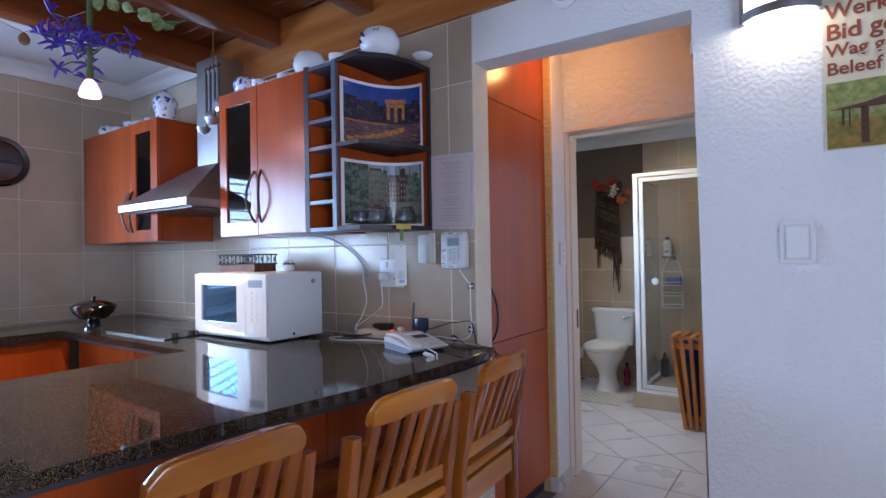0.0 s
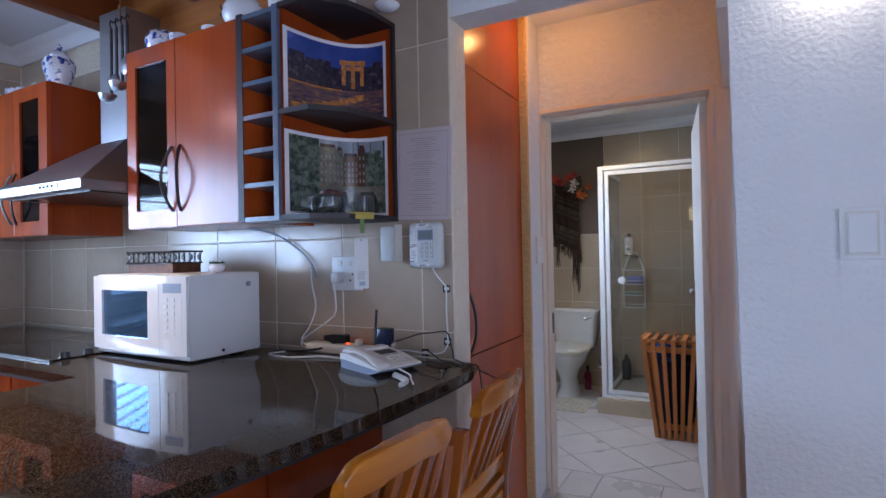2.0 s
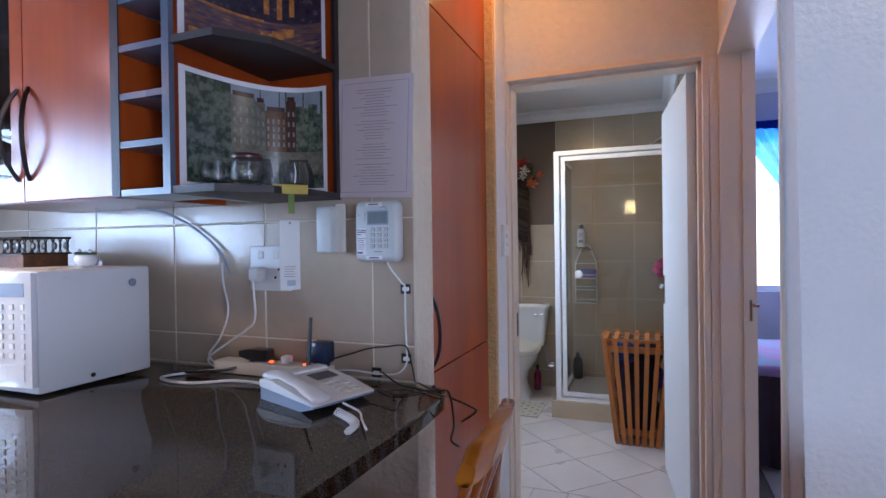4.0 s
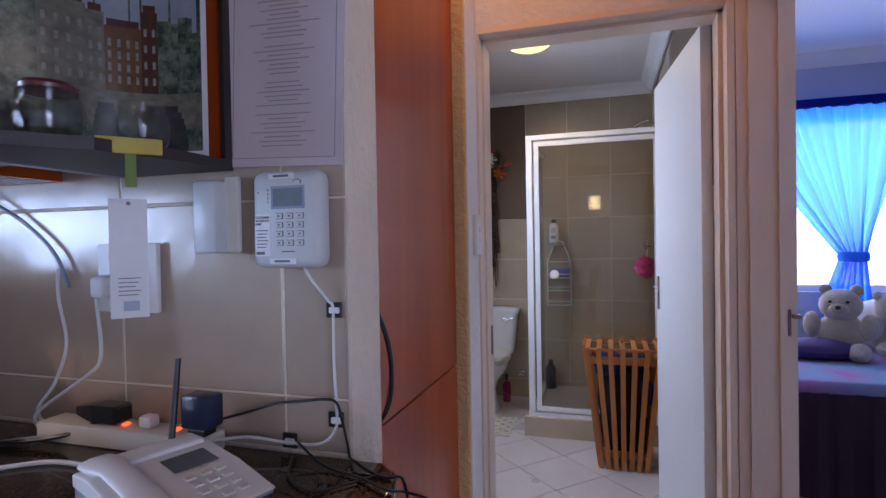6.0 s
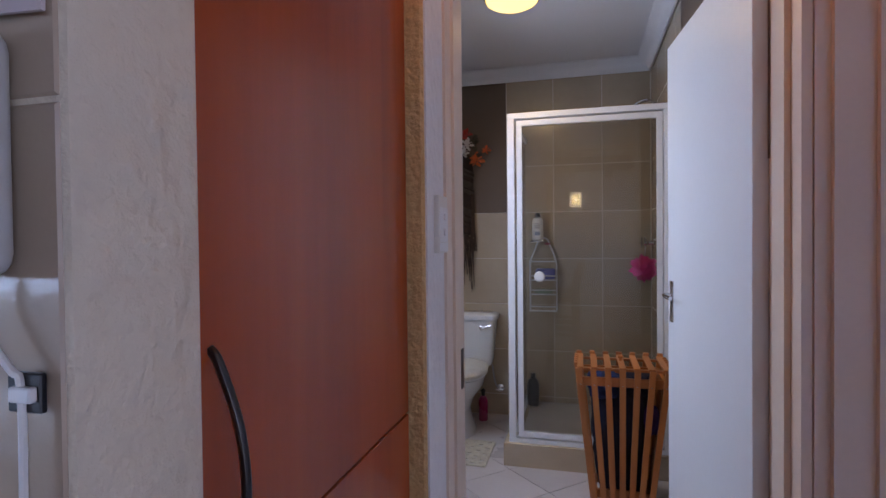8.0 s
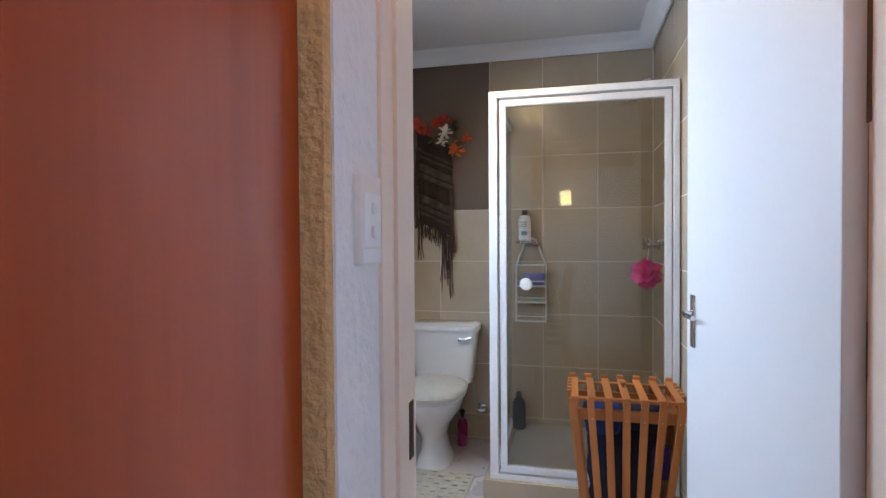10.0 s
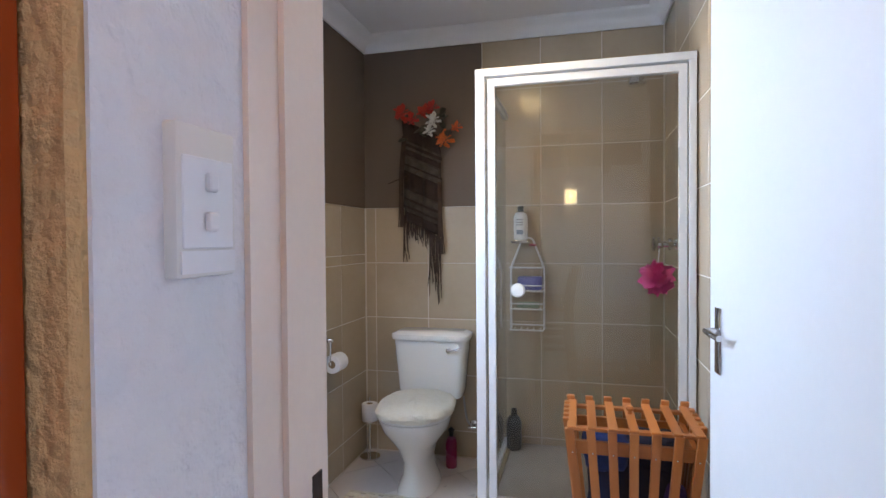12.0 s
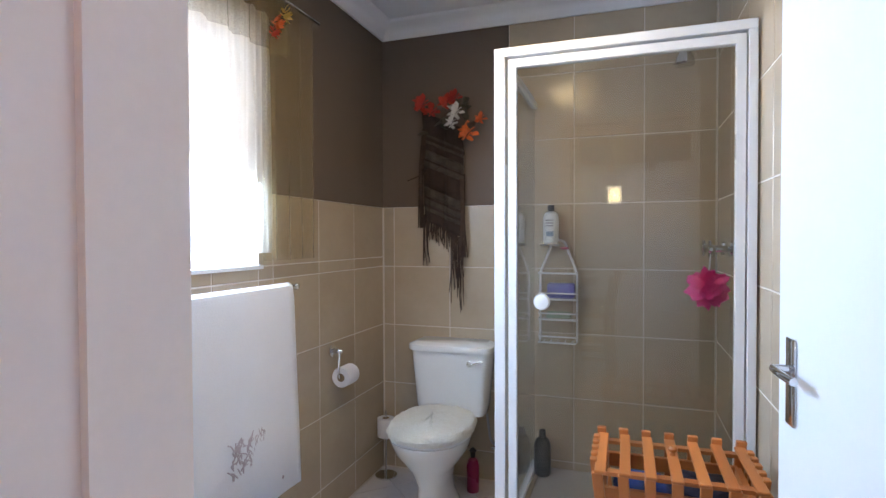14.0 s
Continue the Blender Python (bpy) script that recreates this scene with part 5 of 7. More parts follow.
for i, w in enumerate(("CUSTOMER", "INTERFACE", "UNIT")):
    lettering(w, 0.0050, (-0.061, -0.0432, 0.083 - 0.0056 * i), M_INK, t, bold=0.00015, extrude=0.0003)
for k in range(6):
    part("print_bar", boxes((-0.060 + 0.001 * (k % 2), -0.038 - 0.002 * (k % 3), -0.0434, -0.0428, 0.062 - 0.0056 * k, 0.0636 - 0.0056 * k)), M_INK, t)
part("print_block", boxes((-0.061, -0.045, -0.0434, -0.0428, 0.0225, 0.0275)), M_INK, t)
part("sticker", boxes((-0.035, 0.014, -0.0428, -0.0415, 0.148, 0.157)), M_PAPER, t)
part("sticker", boxes((-0.035, 0.014, -0.0428, -0.0415, 0.007, 0.016)), M_PAPER, t)
part("sticker_bar", boxes((-0.026, 0.003, -0.0434, -0.0428, 0.1505, 0.1545)), M_INK, t)
part("sticker_bar", boxes((-0.026, 0.003, -0.0434, -0.0428, 0.0095, 0.0135)), M_INK, t)
for k in range(4):
    part("indicator_mark", boxes((-0.0385, -0.0365, -0.0425, -0.0415, 0.108 + 0.0068 * k, 0.1115 + 0.0068 * k)), M_INK, t)
part("indicator_mark", boxes((-0.057, -0.0545, -0.0425, -0.0415, 0.125, 0.1275)), M_INK, t)
part("emblem", tube(bmesh.new(), [(0.010, -0.0424, 0.142), (0.018, -0.0424, 0.146), (0.026, -0.0424, 0.143), (0.024, -0.0424, 0.139)], 0.0008, 5), M_INK, t)
part("print_bar", boxes((-0.012, 0.012, -0.0424, -0.0415, 0.0265, 0.0285)), M_INK, t)

t = thing("junction_box", (-1.397, 1.954, 1.288), "small white box fixed beside the keypad", "box")
part("back_plate", boxes((0.014, 0.042, -0.012, 0, 0.0, 0.135), bev=0.003), M_PLASTIC_W, t)
part("cover", box(bmesh.new(), -0.032, 0.018, -0.04, 0, 0.0, 0.128, 0.007), M_KEYPAD, t, "", True)

t = thing("wall_socket", (-1.600, 1.954, 1.242), "white double wall socket with a plug in it", "socket")
part("plate", box(bmesh.new(), -0.083, 0.062, -0.012, 0, -0.066, 0.066, 0.004), M_PLASTIC, t, "", True)
for x in (-0.045, 0.012):
    part("rocker", box(bmesh.new(), x - 0.006, x + 0.014, -0.016, -0.012, 0.03, 0.052, 0.002), M_PLASTIC_W, t)
for x, z in ((0.022, -0.002), (0.010, -0.026), (0.034, -0.026)):
    part("pin_hole", lathe(bmesh.new(), [(0.0042, 0), (0.0042, 0.0008)], (x, -0.012, z), 10, pose(0, 0, 0, 90, 0, 0)), M_BLACK, t)
part("plug", box(bmesh.new(), -0.056, -0.018, -0.055, -0.012, -0.035, 0.006, 0.009, 3), M_PLASTIC, t, "", True)


def cable(label, pts, r, m, category="cable"):
    bm = tube(bmesh.new(), pts, r, 7)
    o = part("cable", bm, m, None, "", True)
    return tagged(o, label, category)


cable("white plug cord from the socket to the worktop", [(-1.637, 1.90, 1.208), (-1.635, 1.905, 1.10), (-1.68, 1.915, 1.06), (-1.75, 1.92, 1.02), (-1.825, 1.92, 0.972), (-1.80, 1.91, 0.95), (-1.72, 1.90, 0.96)], 0.0034, M_PLASTIC)
cable("grey cable drooping from the wall cabinets", [(-2.10, 1.90, 1.434), (-2.01, 1.93, 1.42), (-1.898, 1.945, 1.366), (-1.802, 1.946, 1.294), (-1.766, 1.948, 1.222)], 0.004, M_GREYPL)
cable("white cord hanging down the tiles", [(-1.795, 1.948, 1.26), (-1.79, 1.945, 1.20), (-1.771, 1.944, 1.11), (-1.80, 1.94, 1.03), (-1.835, 1.93, 0.975), (-1.76, 1.90, 0.95)], 0.0034, M_PLASTIC)
cable("white cord looped on the worktop", [(-1.68, 1.88, 0.956), (-1.80, 1.84, 0.946), (-1.84, 1.76, 0.945), (-1.72, 1.74, 0.945), (-1.62, 1.80, 0.945), (-1.50, 1.80, 0.945), (-1.40, 1.83, 0.945)], 0.004, M_PLASTIC)
cable("black power cord lying on the worktop", [(-1.62, 1.905, 0.985), (-1.70, 1.87, 0.955), (-1.84, 1.82, 0.946), (-1.90, 1.86, 0.945), (-1.95, 1.90, 0.945)], 0.0045, M_BLACK)
cable("white cable clipped down the tiles", [(-1.22, 1.935, 1.264), (-1.21, 1.942, 1.24), (-1.182, 1.947, 1.205), (-1.174, 1.948, 1.19), (-1.174, 1.948, 1.10), (-1.171, 1.948, 1.03), (-1.172, 1.946, 0.99), (-1.20, 1.945, 0.962), (-1.265, 1.944, 0.958), (-1.34, 1.935, 0.964), (-1.40, 1.90, 0.962)], 0.0026, M_PLASTIC)
cable("black adapter cable arching along the tiles", [(-1.39, 1.915, 0.995), (-1.382, 1.943, 0.994), (-1.330, 1.943, 1.010), (-1.285, 1.943, 1.025), (-1.237, 1.943, 1.032), (-1.190, 1.943, 1.039), (-1.168, 1.943, 1.034), (-1.158, 1.943, 1.004), (-1.149, 1.943, 0.965), (-1.145, 1.943, 0.945), (-1.122, 1.92, 0.948), (-1.095, 1.905, 0.944), (-1.058, 1.89, 0.943), (-1.035, 1.905, 0.935), (-1.022, 1.90, 0.86), (-1.03, 1.90, 0.82), (-1.015, 1.915, 0.80)], 0.0024, M_BLACK)
cable("thin black cable over the end of the bar", [(-1.235, 1.93, 0.966), (-1.17, 1.90, 0.946), (-1.10, 1.88, 0.944), (-1.04, 1.85, 0.945), (-1.02, 1.88, 0.93), (-0.98, 1.92, 0.90), (-0.975, 1.93, 0.885), (-1.01, 1.925, 0.86)], 0.0022, M_BLACK)
cable("thin black cable on the granite", [(-1.24, 1.92, 0.946), (-1.20, 1.85, 0.944), (-1.14, 1.82, 0.944), (-1.10, 1.86, 0.944), (-1.07, 1.90, 0.944)], 0.0022, M_BLACK)


def cable_clip(at):
    t = thing("cable_clip", at, "small black and white adhesive cable clip", "clip", "clips along the cable")
    part("base", box(bmesh.new(), -0.014, 0.014, -0.005, 0, -0.013, 0.013, 0.001, 1), M_BLACK, t)
    part("strap", box(bmesh.new(), -0.006, 0.012, -0.011, -0.005, -0.005, 0.005, 0.001, 1), M_PLASTIC, t)


for p in ((-1.174, 1.9545, 1.189), (-1.174, 1.9545, 1.003), (-1.265, 1.9545, 0.959)):
    cable_clip(p)

t = thing("power_strip", (-1.575, 1.905, 0.94), "white multi-plug power strip with red switch lights", "power strip")
part("body", box(bmesh.new(), -0.19, 0.19, -0.03, 0.03, 0.0, 0.036, 0.005), M_PLASTIC_W, t, "", True)
M_LED = mat("red_neon", (1.0, 0.06, 0.01), rough=0.3, bump=0.0, glow=7.0)
for x in (-0.008, 0.108):
    part("switch_light", box(bmesh.new(), x, x + 0.010, -0.008, 0.006, 0.036, 0.040, 0.002, 1), M_LED, t)
part("plug", box(bmesh.new(), 0.035, 0.062, -0.012, 0.014, 0.036, 0.058, 0.006), M_PLASTIC, t, "", True)
t = thing("power_plug", (-1.64, 1.905, 0.976), "black moulded plug lying in the power strip", "plug")
part("body", loft(bmesh.new(), [[(x, y * s, z * s + 0.02) for x, y, z in ((dx, 0.018, 0.016), (dx, -0.018, 0.016), (dx, -0.018, -0.016), (dx, 0.018, -0.016))] for dx, s in ((-0.05, 0.45), (-0.03, 0.7), (0.0, 1.0), (0.05, 1.0), (0.06, 0.8))]), M_BLACK, t)
t = thing("adapter", (-1.405, 1.90, 0.976), "dark blue power adapter in the strip", "adapter")
part("body", box(bmesh.new(), -0.029, 0.029, -0.02, 0.022, 0.012, 0.070, 0.006), mat("navy_plastic", (0.015, 0.025, 0.06), rough=0.25, bump=0.0), t, "", True)
part("pins", box(bmesh.new(), -0.018, 0.018, -0.015, 0.015, 0.0, 0.012, 0.002), M_BLACK, t)

# ---- desk telephone ----
phone = t = thing("telephone", (-1.315, 1.742, 0.94), "white and blue-grey desk telephone with a black aerial", "telephone", turn=-20)
part("base", prism(bmesh.new(), [(-0.105, 0.0), (0.06, 0.0), (0.11, 0.022), (0.11, 0.028), (-0.105, 0.045)], "xz", -0.085, 0.085), M_GREYPL, t)
part("upper_shell", prism(bmesh.new(), [(-0.108, 0.045), (0.112, 0.028), (0.113, 0.034), (0.02, 0.062), (-0.06, 0.078), (-0.108, 0.072)], "xz", -0.088, 0.088, 0.004, None), M_PLASTIC, t)
part("cradle", box(bmesh.new(), -0.105, -0.06, -0.08, 0.08, 0.074, 0.088, 0.004), M_PLASTIC, t)
part("handset", loft(bmesh.new(), [[(x, -0.058 + 0.026 * s * math.cos(a), z + 0.014 * s * math.sin(a)) for a in [2 * math.pi * i / 16 for i in range(16)]]
                                   for x, z, s in ((-0.11, 0.082, 0.5), (-0.10, 0.084, 1.0), (-0.07, 0.088, 1.05), (-0.04, 0.09, 0.8), (0.03, 0.074, 0.78), (0.07, 0.058, 1.0), (0.10, 0.046, 1.0), (0.108, 0.044, 0.5))]), M_PLASTIC, t, "", True)
part("display", prism(bmesh.new(), [(-0.04, 0.0755), (0.005, 0.0672), (0.005, 0.0685), (-0.04, 0.0768)], "xz", 0.0, 0.065), mat("phone_display", (0.10, 0.11, 0.12), rough=0.2, bump=0.0), t)
for r in range(4):
    for c in range(3):
        x = 0.022 + 0.02 * r
        z = 0.0625 - 0.006 * r
        part("button", box(bmesh.new(), x, x + 0.012, 0.002 + 0.022 * c, 0.016 + 0.022 * c, z - 0.003, z + 0.002, 0.001, 1), M_PLASTIC_W, t)
part("aerial", rod(bmesh.new(), (-0.100, 0.045, 0.062), (-0.112, 0.066, 0.272), 0.006, 0.0045, 10), M_BLACK, t, "black rod aerial", True)
phone.scale = (1, 1, 0.66)
coil = []
for i in range(150):
    a = i / 150
    c = Vector((-1.16 + 0.085 * a + 0.03 * math.sin(a * 3), 1.645 - 0.10 * a, 0.951))
    coil.append(c + Vector((0.3 * math.sin(i * 0.9), 0.95 * math.sin(i * 0.9), math.cos(i * 0.9))) * 0.0105)
cord = part("telephone_cord", tube(bmesh.new(), coil, 0.0022, 5, smooth=False), M_PLASTIC, None, "", True)
cord.name, cord.parent = "coiled_cord", t
cord.matrix_parent_inverse = pose(-1.275, 1.735, 0.94, 0, 0, -20).inverted()
cable("white lead from the telephone to its cord", [(-1.19, 1.66, 0.965), (-1.15, 1.66, 0.95), (-1.12, 1.62, 0.948), (-1.075, 1.56, 0.952)], 0.0025, M_PLASTIC)

# ---- things on the microwave ----
M_WICKER = mat("dark_wicker", (0.09, 0.035, 0.018), (0.18, 0.08, 0.04), rough=0.6, scale=40, fine=160, bump=0.6, depth=0.004, vary=0.3)
t = thing("wire_basket", (-2.44, 1.745, 1.255), "dark wicker tray basket with a patterned metal rim", "basket")
part("wicker_body", boxes((-0.15, 0.15, -0.065, -0.057, 0.003, 0.038), (-0.15, 0.15, 0.057, 0.065, 0.003, 0.038), (-0.15, -0.142, -0.057, 0.057, 0.003, 0.038), (0.142, 0.15, -0.057, 0.057, 0.003, 0.038), (-0.15, 0.15, -0.065, 0.065, 0.0, 0.003)), M_WICKER, t)
for z in (0.04, 0.088):
    bm = bmesh.new()
    tube(bm, [(-0.155, -0.07, z), (0.155, -0.07, z), (0.155, 0.07, z), (-0.155, 0.07, z), (-0.155, -0.07, z)], 0.0035, 6, smooth=False)
    part("rim", bm, M_DARKMETAL, t)
rg = random.Random(4)
for y in (-0.07, 0.07):
    bm = bmesh.new()
    for k in range(18):
        x = -0.15 + 0.3 * k / 17
        tube(bm, [(x, y, 0.04), (x + 0.012 * (-1) ** k, y, 0.064), (x, y, 0.088)], 0.0022, 5, n=4)
        if k % 3 == 1:
            ball(bm, (x, y, 0.064), 0.013, (1, 0.35, 1), 8)
    part("scrollwork", bm, M_DARKMETAL, t)
t = thing("ornament", (-2.05, 1.70, 1.255), "small white frog-shaped china pot", "ornament")
part("body", ball(bmesh.new(), (0, 0, 0.022), 0.035, (1, 0.8, 0.62), 16), M_CHINA, t, "", True)
part("rim", lathe(bmesh.new(), [(0.026, 0.036), (0.03, 0.041), (0.024, 0.044)], (0, 0, 0), 16), mat("green_glaze", (0.06, 0.12, 0.06), rough=0.2, bump=0.0), t, "", True)
for s in (-1, 1):
    part("eye", ball(bmesh.new(), (0.022 * s, -0.005, 0.045), 0.007, seg=8), M_CHINA, t, "", True)

# ---- china on top of the wall cabinets ----
def pot(at, prof, label, m, category="jar", handle=None, knob=None, group="china on the wall cabinets", bottom=None):
    t = thing("china_pot" if category != "cup" else "china_cup", at, label, category, group)
    part("body", lathe(bmesh.new(), prof, (0, 0, 0), 28), m, t, "", True)
    if handle:
        r, z0, z1 = handle
        part("handle", tube(bmesh.new(), [(r, 0, z1), (r + 0.022, 0, z1 - 0.002), (r + 0.024, 0, z0 + 0.01), (r, 0, z0)], 0.004, 7), m, t, "", True)
    if knob:
        part("lid", lathe(bmesh.new(), knob, (0, 0, 0), 24), m, t, "", True)
    return t


TOPZ = 2.161
ROUND = [(0.03, 0), (0.05, 0.01), (0.066, 0.035), (0.068, 0.058), (0.055, 0.088), (0.035, 0.098), (0.03, 0.101), (0.026, 0.098)]
CUP = [(0.02, 0), (0.03, 0.01), (0.036, 0.03), (0.038, 0.05), (0.035, 0.05), (0.032, 0.02), (0.001, 0.008)]
pot((-2.36, 1.70, TOPZ), ROUND, "round blue and white china pot", M_DELFT)
pot((-2.23, 1.68, TOPZ), CUP, "small blue and white china cup", M_DELFT, "cup", (0.036, 0.012, 0.04))
pot((-2.06, 1.70, TOPZ), [(0.03, 0), (0.036, 0.03), (0.038, 0.05), (0.034, 0.05), (0.031, 0.01)], "white china cup with a silver rim", M_CHINA, "cup", (0.036, 0.012, 0.04))
pot((-1.87, 1.69, TOPZ), [(r * 1.12, z * 1.12) for r, z in ROUND], "round white china pot with blue flowers", M_SPRIG)
pot((-1.69, 1.69, 2.172), CUP, "small white china cup", M_CHINA, "cup", (0.036, 0.012, 0.04))
pot((-1.62, 1.72, 2.172), [(r * 0.8, z * 0.75) for r, z in CUP], "tiny white china cup", M_CHINA, "cup", (0.028, 0.01, 0.03))
pot((-1.475, 1.735, 2.169), [(r * 1.28, z * 1.28) for r, z in ROUND], "large round white china pot with dark blue birds", M_SPRIG)
pot((-1.335, 1.85, 2.169), [(0.02, 0), (0.04, 0.01), (0.045, 0.02), (0.03, 0.03), (0.012, 0.04)], "low white china ornament", M_CHINA, "ornament")
M_BIRD = mat("blue_black_glaze", (0.015, 0.02, 0.06), rough=0.15, bump=0.0)
for cx, cy, rr, pts in ((-1.475, 1.735, 0.088, ((0.4, 0.082), (0.15, 0.06), (-0.25, 0.065))), (-1.87, 1.69, 0.077, ((0.1, 0.065), (-0.3, 0.05)))):
    for a, z in pts:
        q = -2.2 + a
        mark = part("glaze_mark", ball(bmesh.new(), (0, 0, 0), 0.016, (1.2, 0.16, 0.55), 10), M_BIRD, None, "", True)
        host = min((o for o in scene.objects if o.name.startswith("china_pot")), key=lambda o: (o.location.xy - Vector((cx, cy))).length)
        mark.parent = host
        mark.matrix_local = pose(rr * math.cos(q), rr * math.sin(q), z, 20, 30, math.degrees(q) + 90)
JAR = [(0.035, 0), (0.045, 0.006), (0.052, 0.04), (0.066, 0.085), (0.07, 0.12), (0.058, 0.145), (0.035, 0.15)]
pot((-3.19, 1.71, TOPZ), JAR, "tall blue and white lidded ginger jar", M_DELFT, "jar", knob=[(0.04, 0.15), (0.044, 0.158), (0.034, 0.178), (0.014, 0.19), (0.01, 0.2), (0.014, 0.207), (0.006, 0.218), (0.001, 0.224)])
pot((-3.35, 1.70, TOPZ), [(r * 0.9, z * 0.9) for r, z in CUP], "small white china cup on the corner cabinet", M_CHINA, "cup", (0.032, 0.01, 0.036))
pot((-3.50, 1.70, TOPZ), CUP, "blue and white china cup", M_DELFT, "cup", (0.036, 0.012, 0.04))
pot((-3.62, 1.71, TOPZ), [(r * 1.2, z * 1.3) for r, z in CUP], "blue and white china mug", M_DELFT, "cup", (0.044, 0.014, 0.05))
pot((-3.78, 1.70, TOPZ), [(r * 0.6, z * 0.6) for r, z in ROUND], "small blue and white china pot", M_DELFT)
pot((-3.92, 1.70, TOPZ), [(r * 0.85, z * 0.85) for r, z in ROUND], "round blue and white china teapot", M_DELFT)

# ---- kitchen: utensils, clock, tureen, hanging flowers ----
t = thing("utensil_rack", (-2.66, 1.70, 2.08), "dark kitchen ladles and spoons hanging on a cord", "utensils")
part("cord", rod(bmesh.new(), (0, 0, 0.30), (0, 0, 0.575), 0.002), M_PINE, t)
part("hook_bar", rod(bmesh.new(), (-0.06, 0, 0.30), (0.06, 0, 0.30), 0.004), M_DARKMETAL, t)
for k, (x, ln) in enumerate(((-0.06, 0.36), (-0.02, 0.28), (0.022, 0.32), (0.06, 0.22))):
    bm = box(bmesh.new(), x - 0.009, x + 0.009, -0.009, -0.004, 0.30 - ln + 0.03, 0.27, 0.002, 1)
    tube(bm, [(x, -0.006, 0.268), (x, -0.012, 0.29), (x, -0.006, 0.308), (x, 0.004, 0.302)], 0.003, 6)
    u = part("utensil", bm, M_DARKMETAL, t, "flat steel handle with a hook")
    if k % 2 == 0:
        part("ladle_bowl", lathe(bmesh.new(), [(0.012, 0.0), (0.03, 0.012), (0.038, 0.034), (0.036, 0.034), (0.028, 0.014), (0.001, 0.004)], (x, -0.026, 0.30 - ln - 0.005), 18), M_STEEL, u, "", True)
    else:
        part("spoon_head", ball(bmesh.new(), (x, -0.014, 0.30 - ln), 0.036, (1, 0.35, 1.15), 16), M_STEEL, u, "", True)

t = thing("wall_clock", (-4.128, 1.155, 1.955), "round wall clock with a dark grey frame and white dial", "clock")
part("frame", lathe(bmesh.new(), [(0.155, 0), (0.158, 0.02), (0.145, 0.032), (0.125, 0.03), (0.12, 0.02)], (0, 0, 0), 40, pose(0, 0, 0, 0, 90, 0)), M_DARK_SILVER, t, "", True)
part("dial", lathe(bmesh.new(), [(0.122, 0.012), (0.12, 0.016)], (0, 0, 0), 40, pose(0, 0, 0, 0, 90, 0)), M_PAPER, t)
for k in range(12):
    a = 2 * math.pi * k / 12
    o = part("hour_mark", boxes((0.016, 0.018, -0.003, 0.003, 0.09, 0.108)), M_BLACK, t)
    o.matrix_local = Matrix.Rotation(a, 4, "X")
for nm, ln, a in (("hour_hand", 0.06, -1.35), ("minute_hand", 0.095, -1.62)):
    o = part(nm, boxes((0.019, 0.021, -0.003, 0.003, -0.015, ln)), M_BLACK, t)
    o.matrix_local = Matrix.Rotation(a, 4, "X")

t = thing("tureen", (-3.36, 1.375, 0.94), "footed silver tureen with a domed lid and side handles", "tureen")
part("foot", lathe(bmesh.new(), [(0.052, 0), (0.05, 0.008), (0.03, 0.022), (0.038, 0.035), (0.028, 0.048)], (0, 0, 0), 28), M_DARK_SILVER, t, "", True)
part("bowl", lathe(bmesh.new(), [(0.028, 0.046), (0.07, 0.06), (0.1, 0.09), (0.112, 0.12), (0.116, 0.13), (0.105, 0.13)], (0, 0, 0), 32), M_DARK_SILVER, t, "", True)
part("lid", lathe(bmesh.new(), [(0.11, 0.131), (0.105, 0.138), (0.06, 0.155), (0.012, 0.162), (0.008, 0.17), (0.014, 0.178), (0.008, 0.186)], (0, 0, 0), 32), M_DARK_SILVER, t, "", True)
for s in (-1, 1):
    part("handle", tube(bmesh.new(), [(s * 0.112, -0.02, 0.125), (s * 0.145, 0, 0.134), (s * 0.112, 0.02, 0.125)], 0.005, 7), M_DARK_SILVER, t, "", True)

M_PETAL = mat("purple_petal", (0.03, 0.018, 0.36), (0.075, 0.025, 0.30), rough=0.6, bump=0.0, scale=20, vary=0.2)
M_STEM = mat("green_stem", (0.05, 0.11, 0.03), (0.13, 0.16, 0.07), rough=0.6, bump=0.0, scale=25, vary=0.2)
M_LEAF = mat("variegated_leaf", (0.10, 0.20, 0.05), (0.36, 0.40, 0.22), rough=0.5, bump=0.0, scale=35, vary=0.2)
t = thing("pendant_lamp", (-2.48, 1.015, 2.024), "small pendant lamp, lit, under hanging purple silk flowers", "lamp")
part("glass_shade", lathe(bmesh.new(), [(0.040, 0.0), (0.043, 0.006), (0.037, 0.03), (0.025, 0.058), (0.014, 0.072)], (0, 0, 0), 24), M_GLOW_PINK, t, "", True)
part("holder", rod(bmesh.new(), (0, 0, 0.07), (0, 0, 0.11), 0.014), M_STEM, t)
part("stem", tube(bmesh.new(), [(0, 0, 0.11), (0.004, 0, 0.25), (-0.004, 0.003, 0.4), (0, 0, 0.60)], 0.011, 10), M_STEM, t, "", True)
rg = random.Random(11)
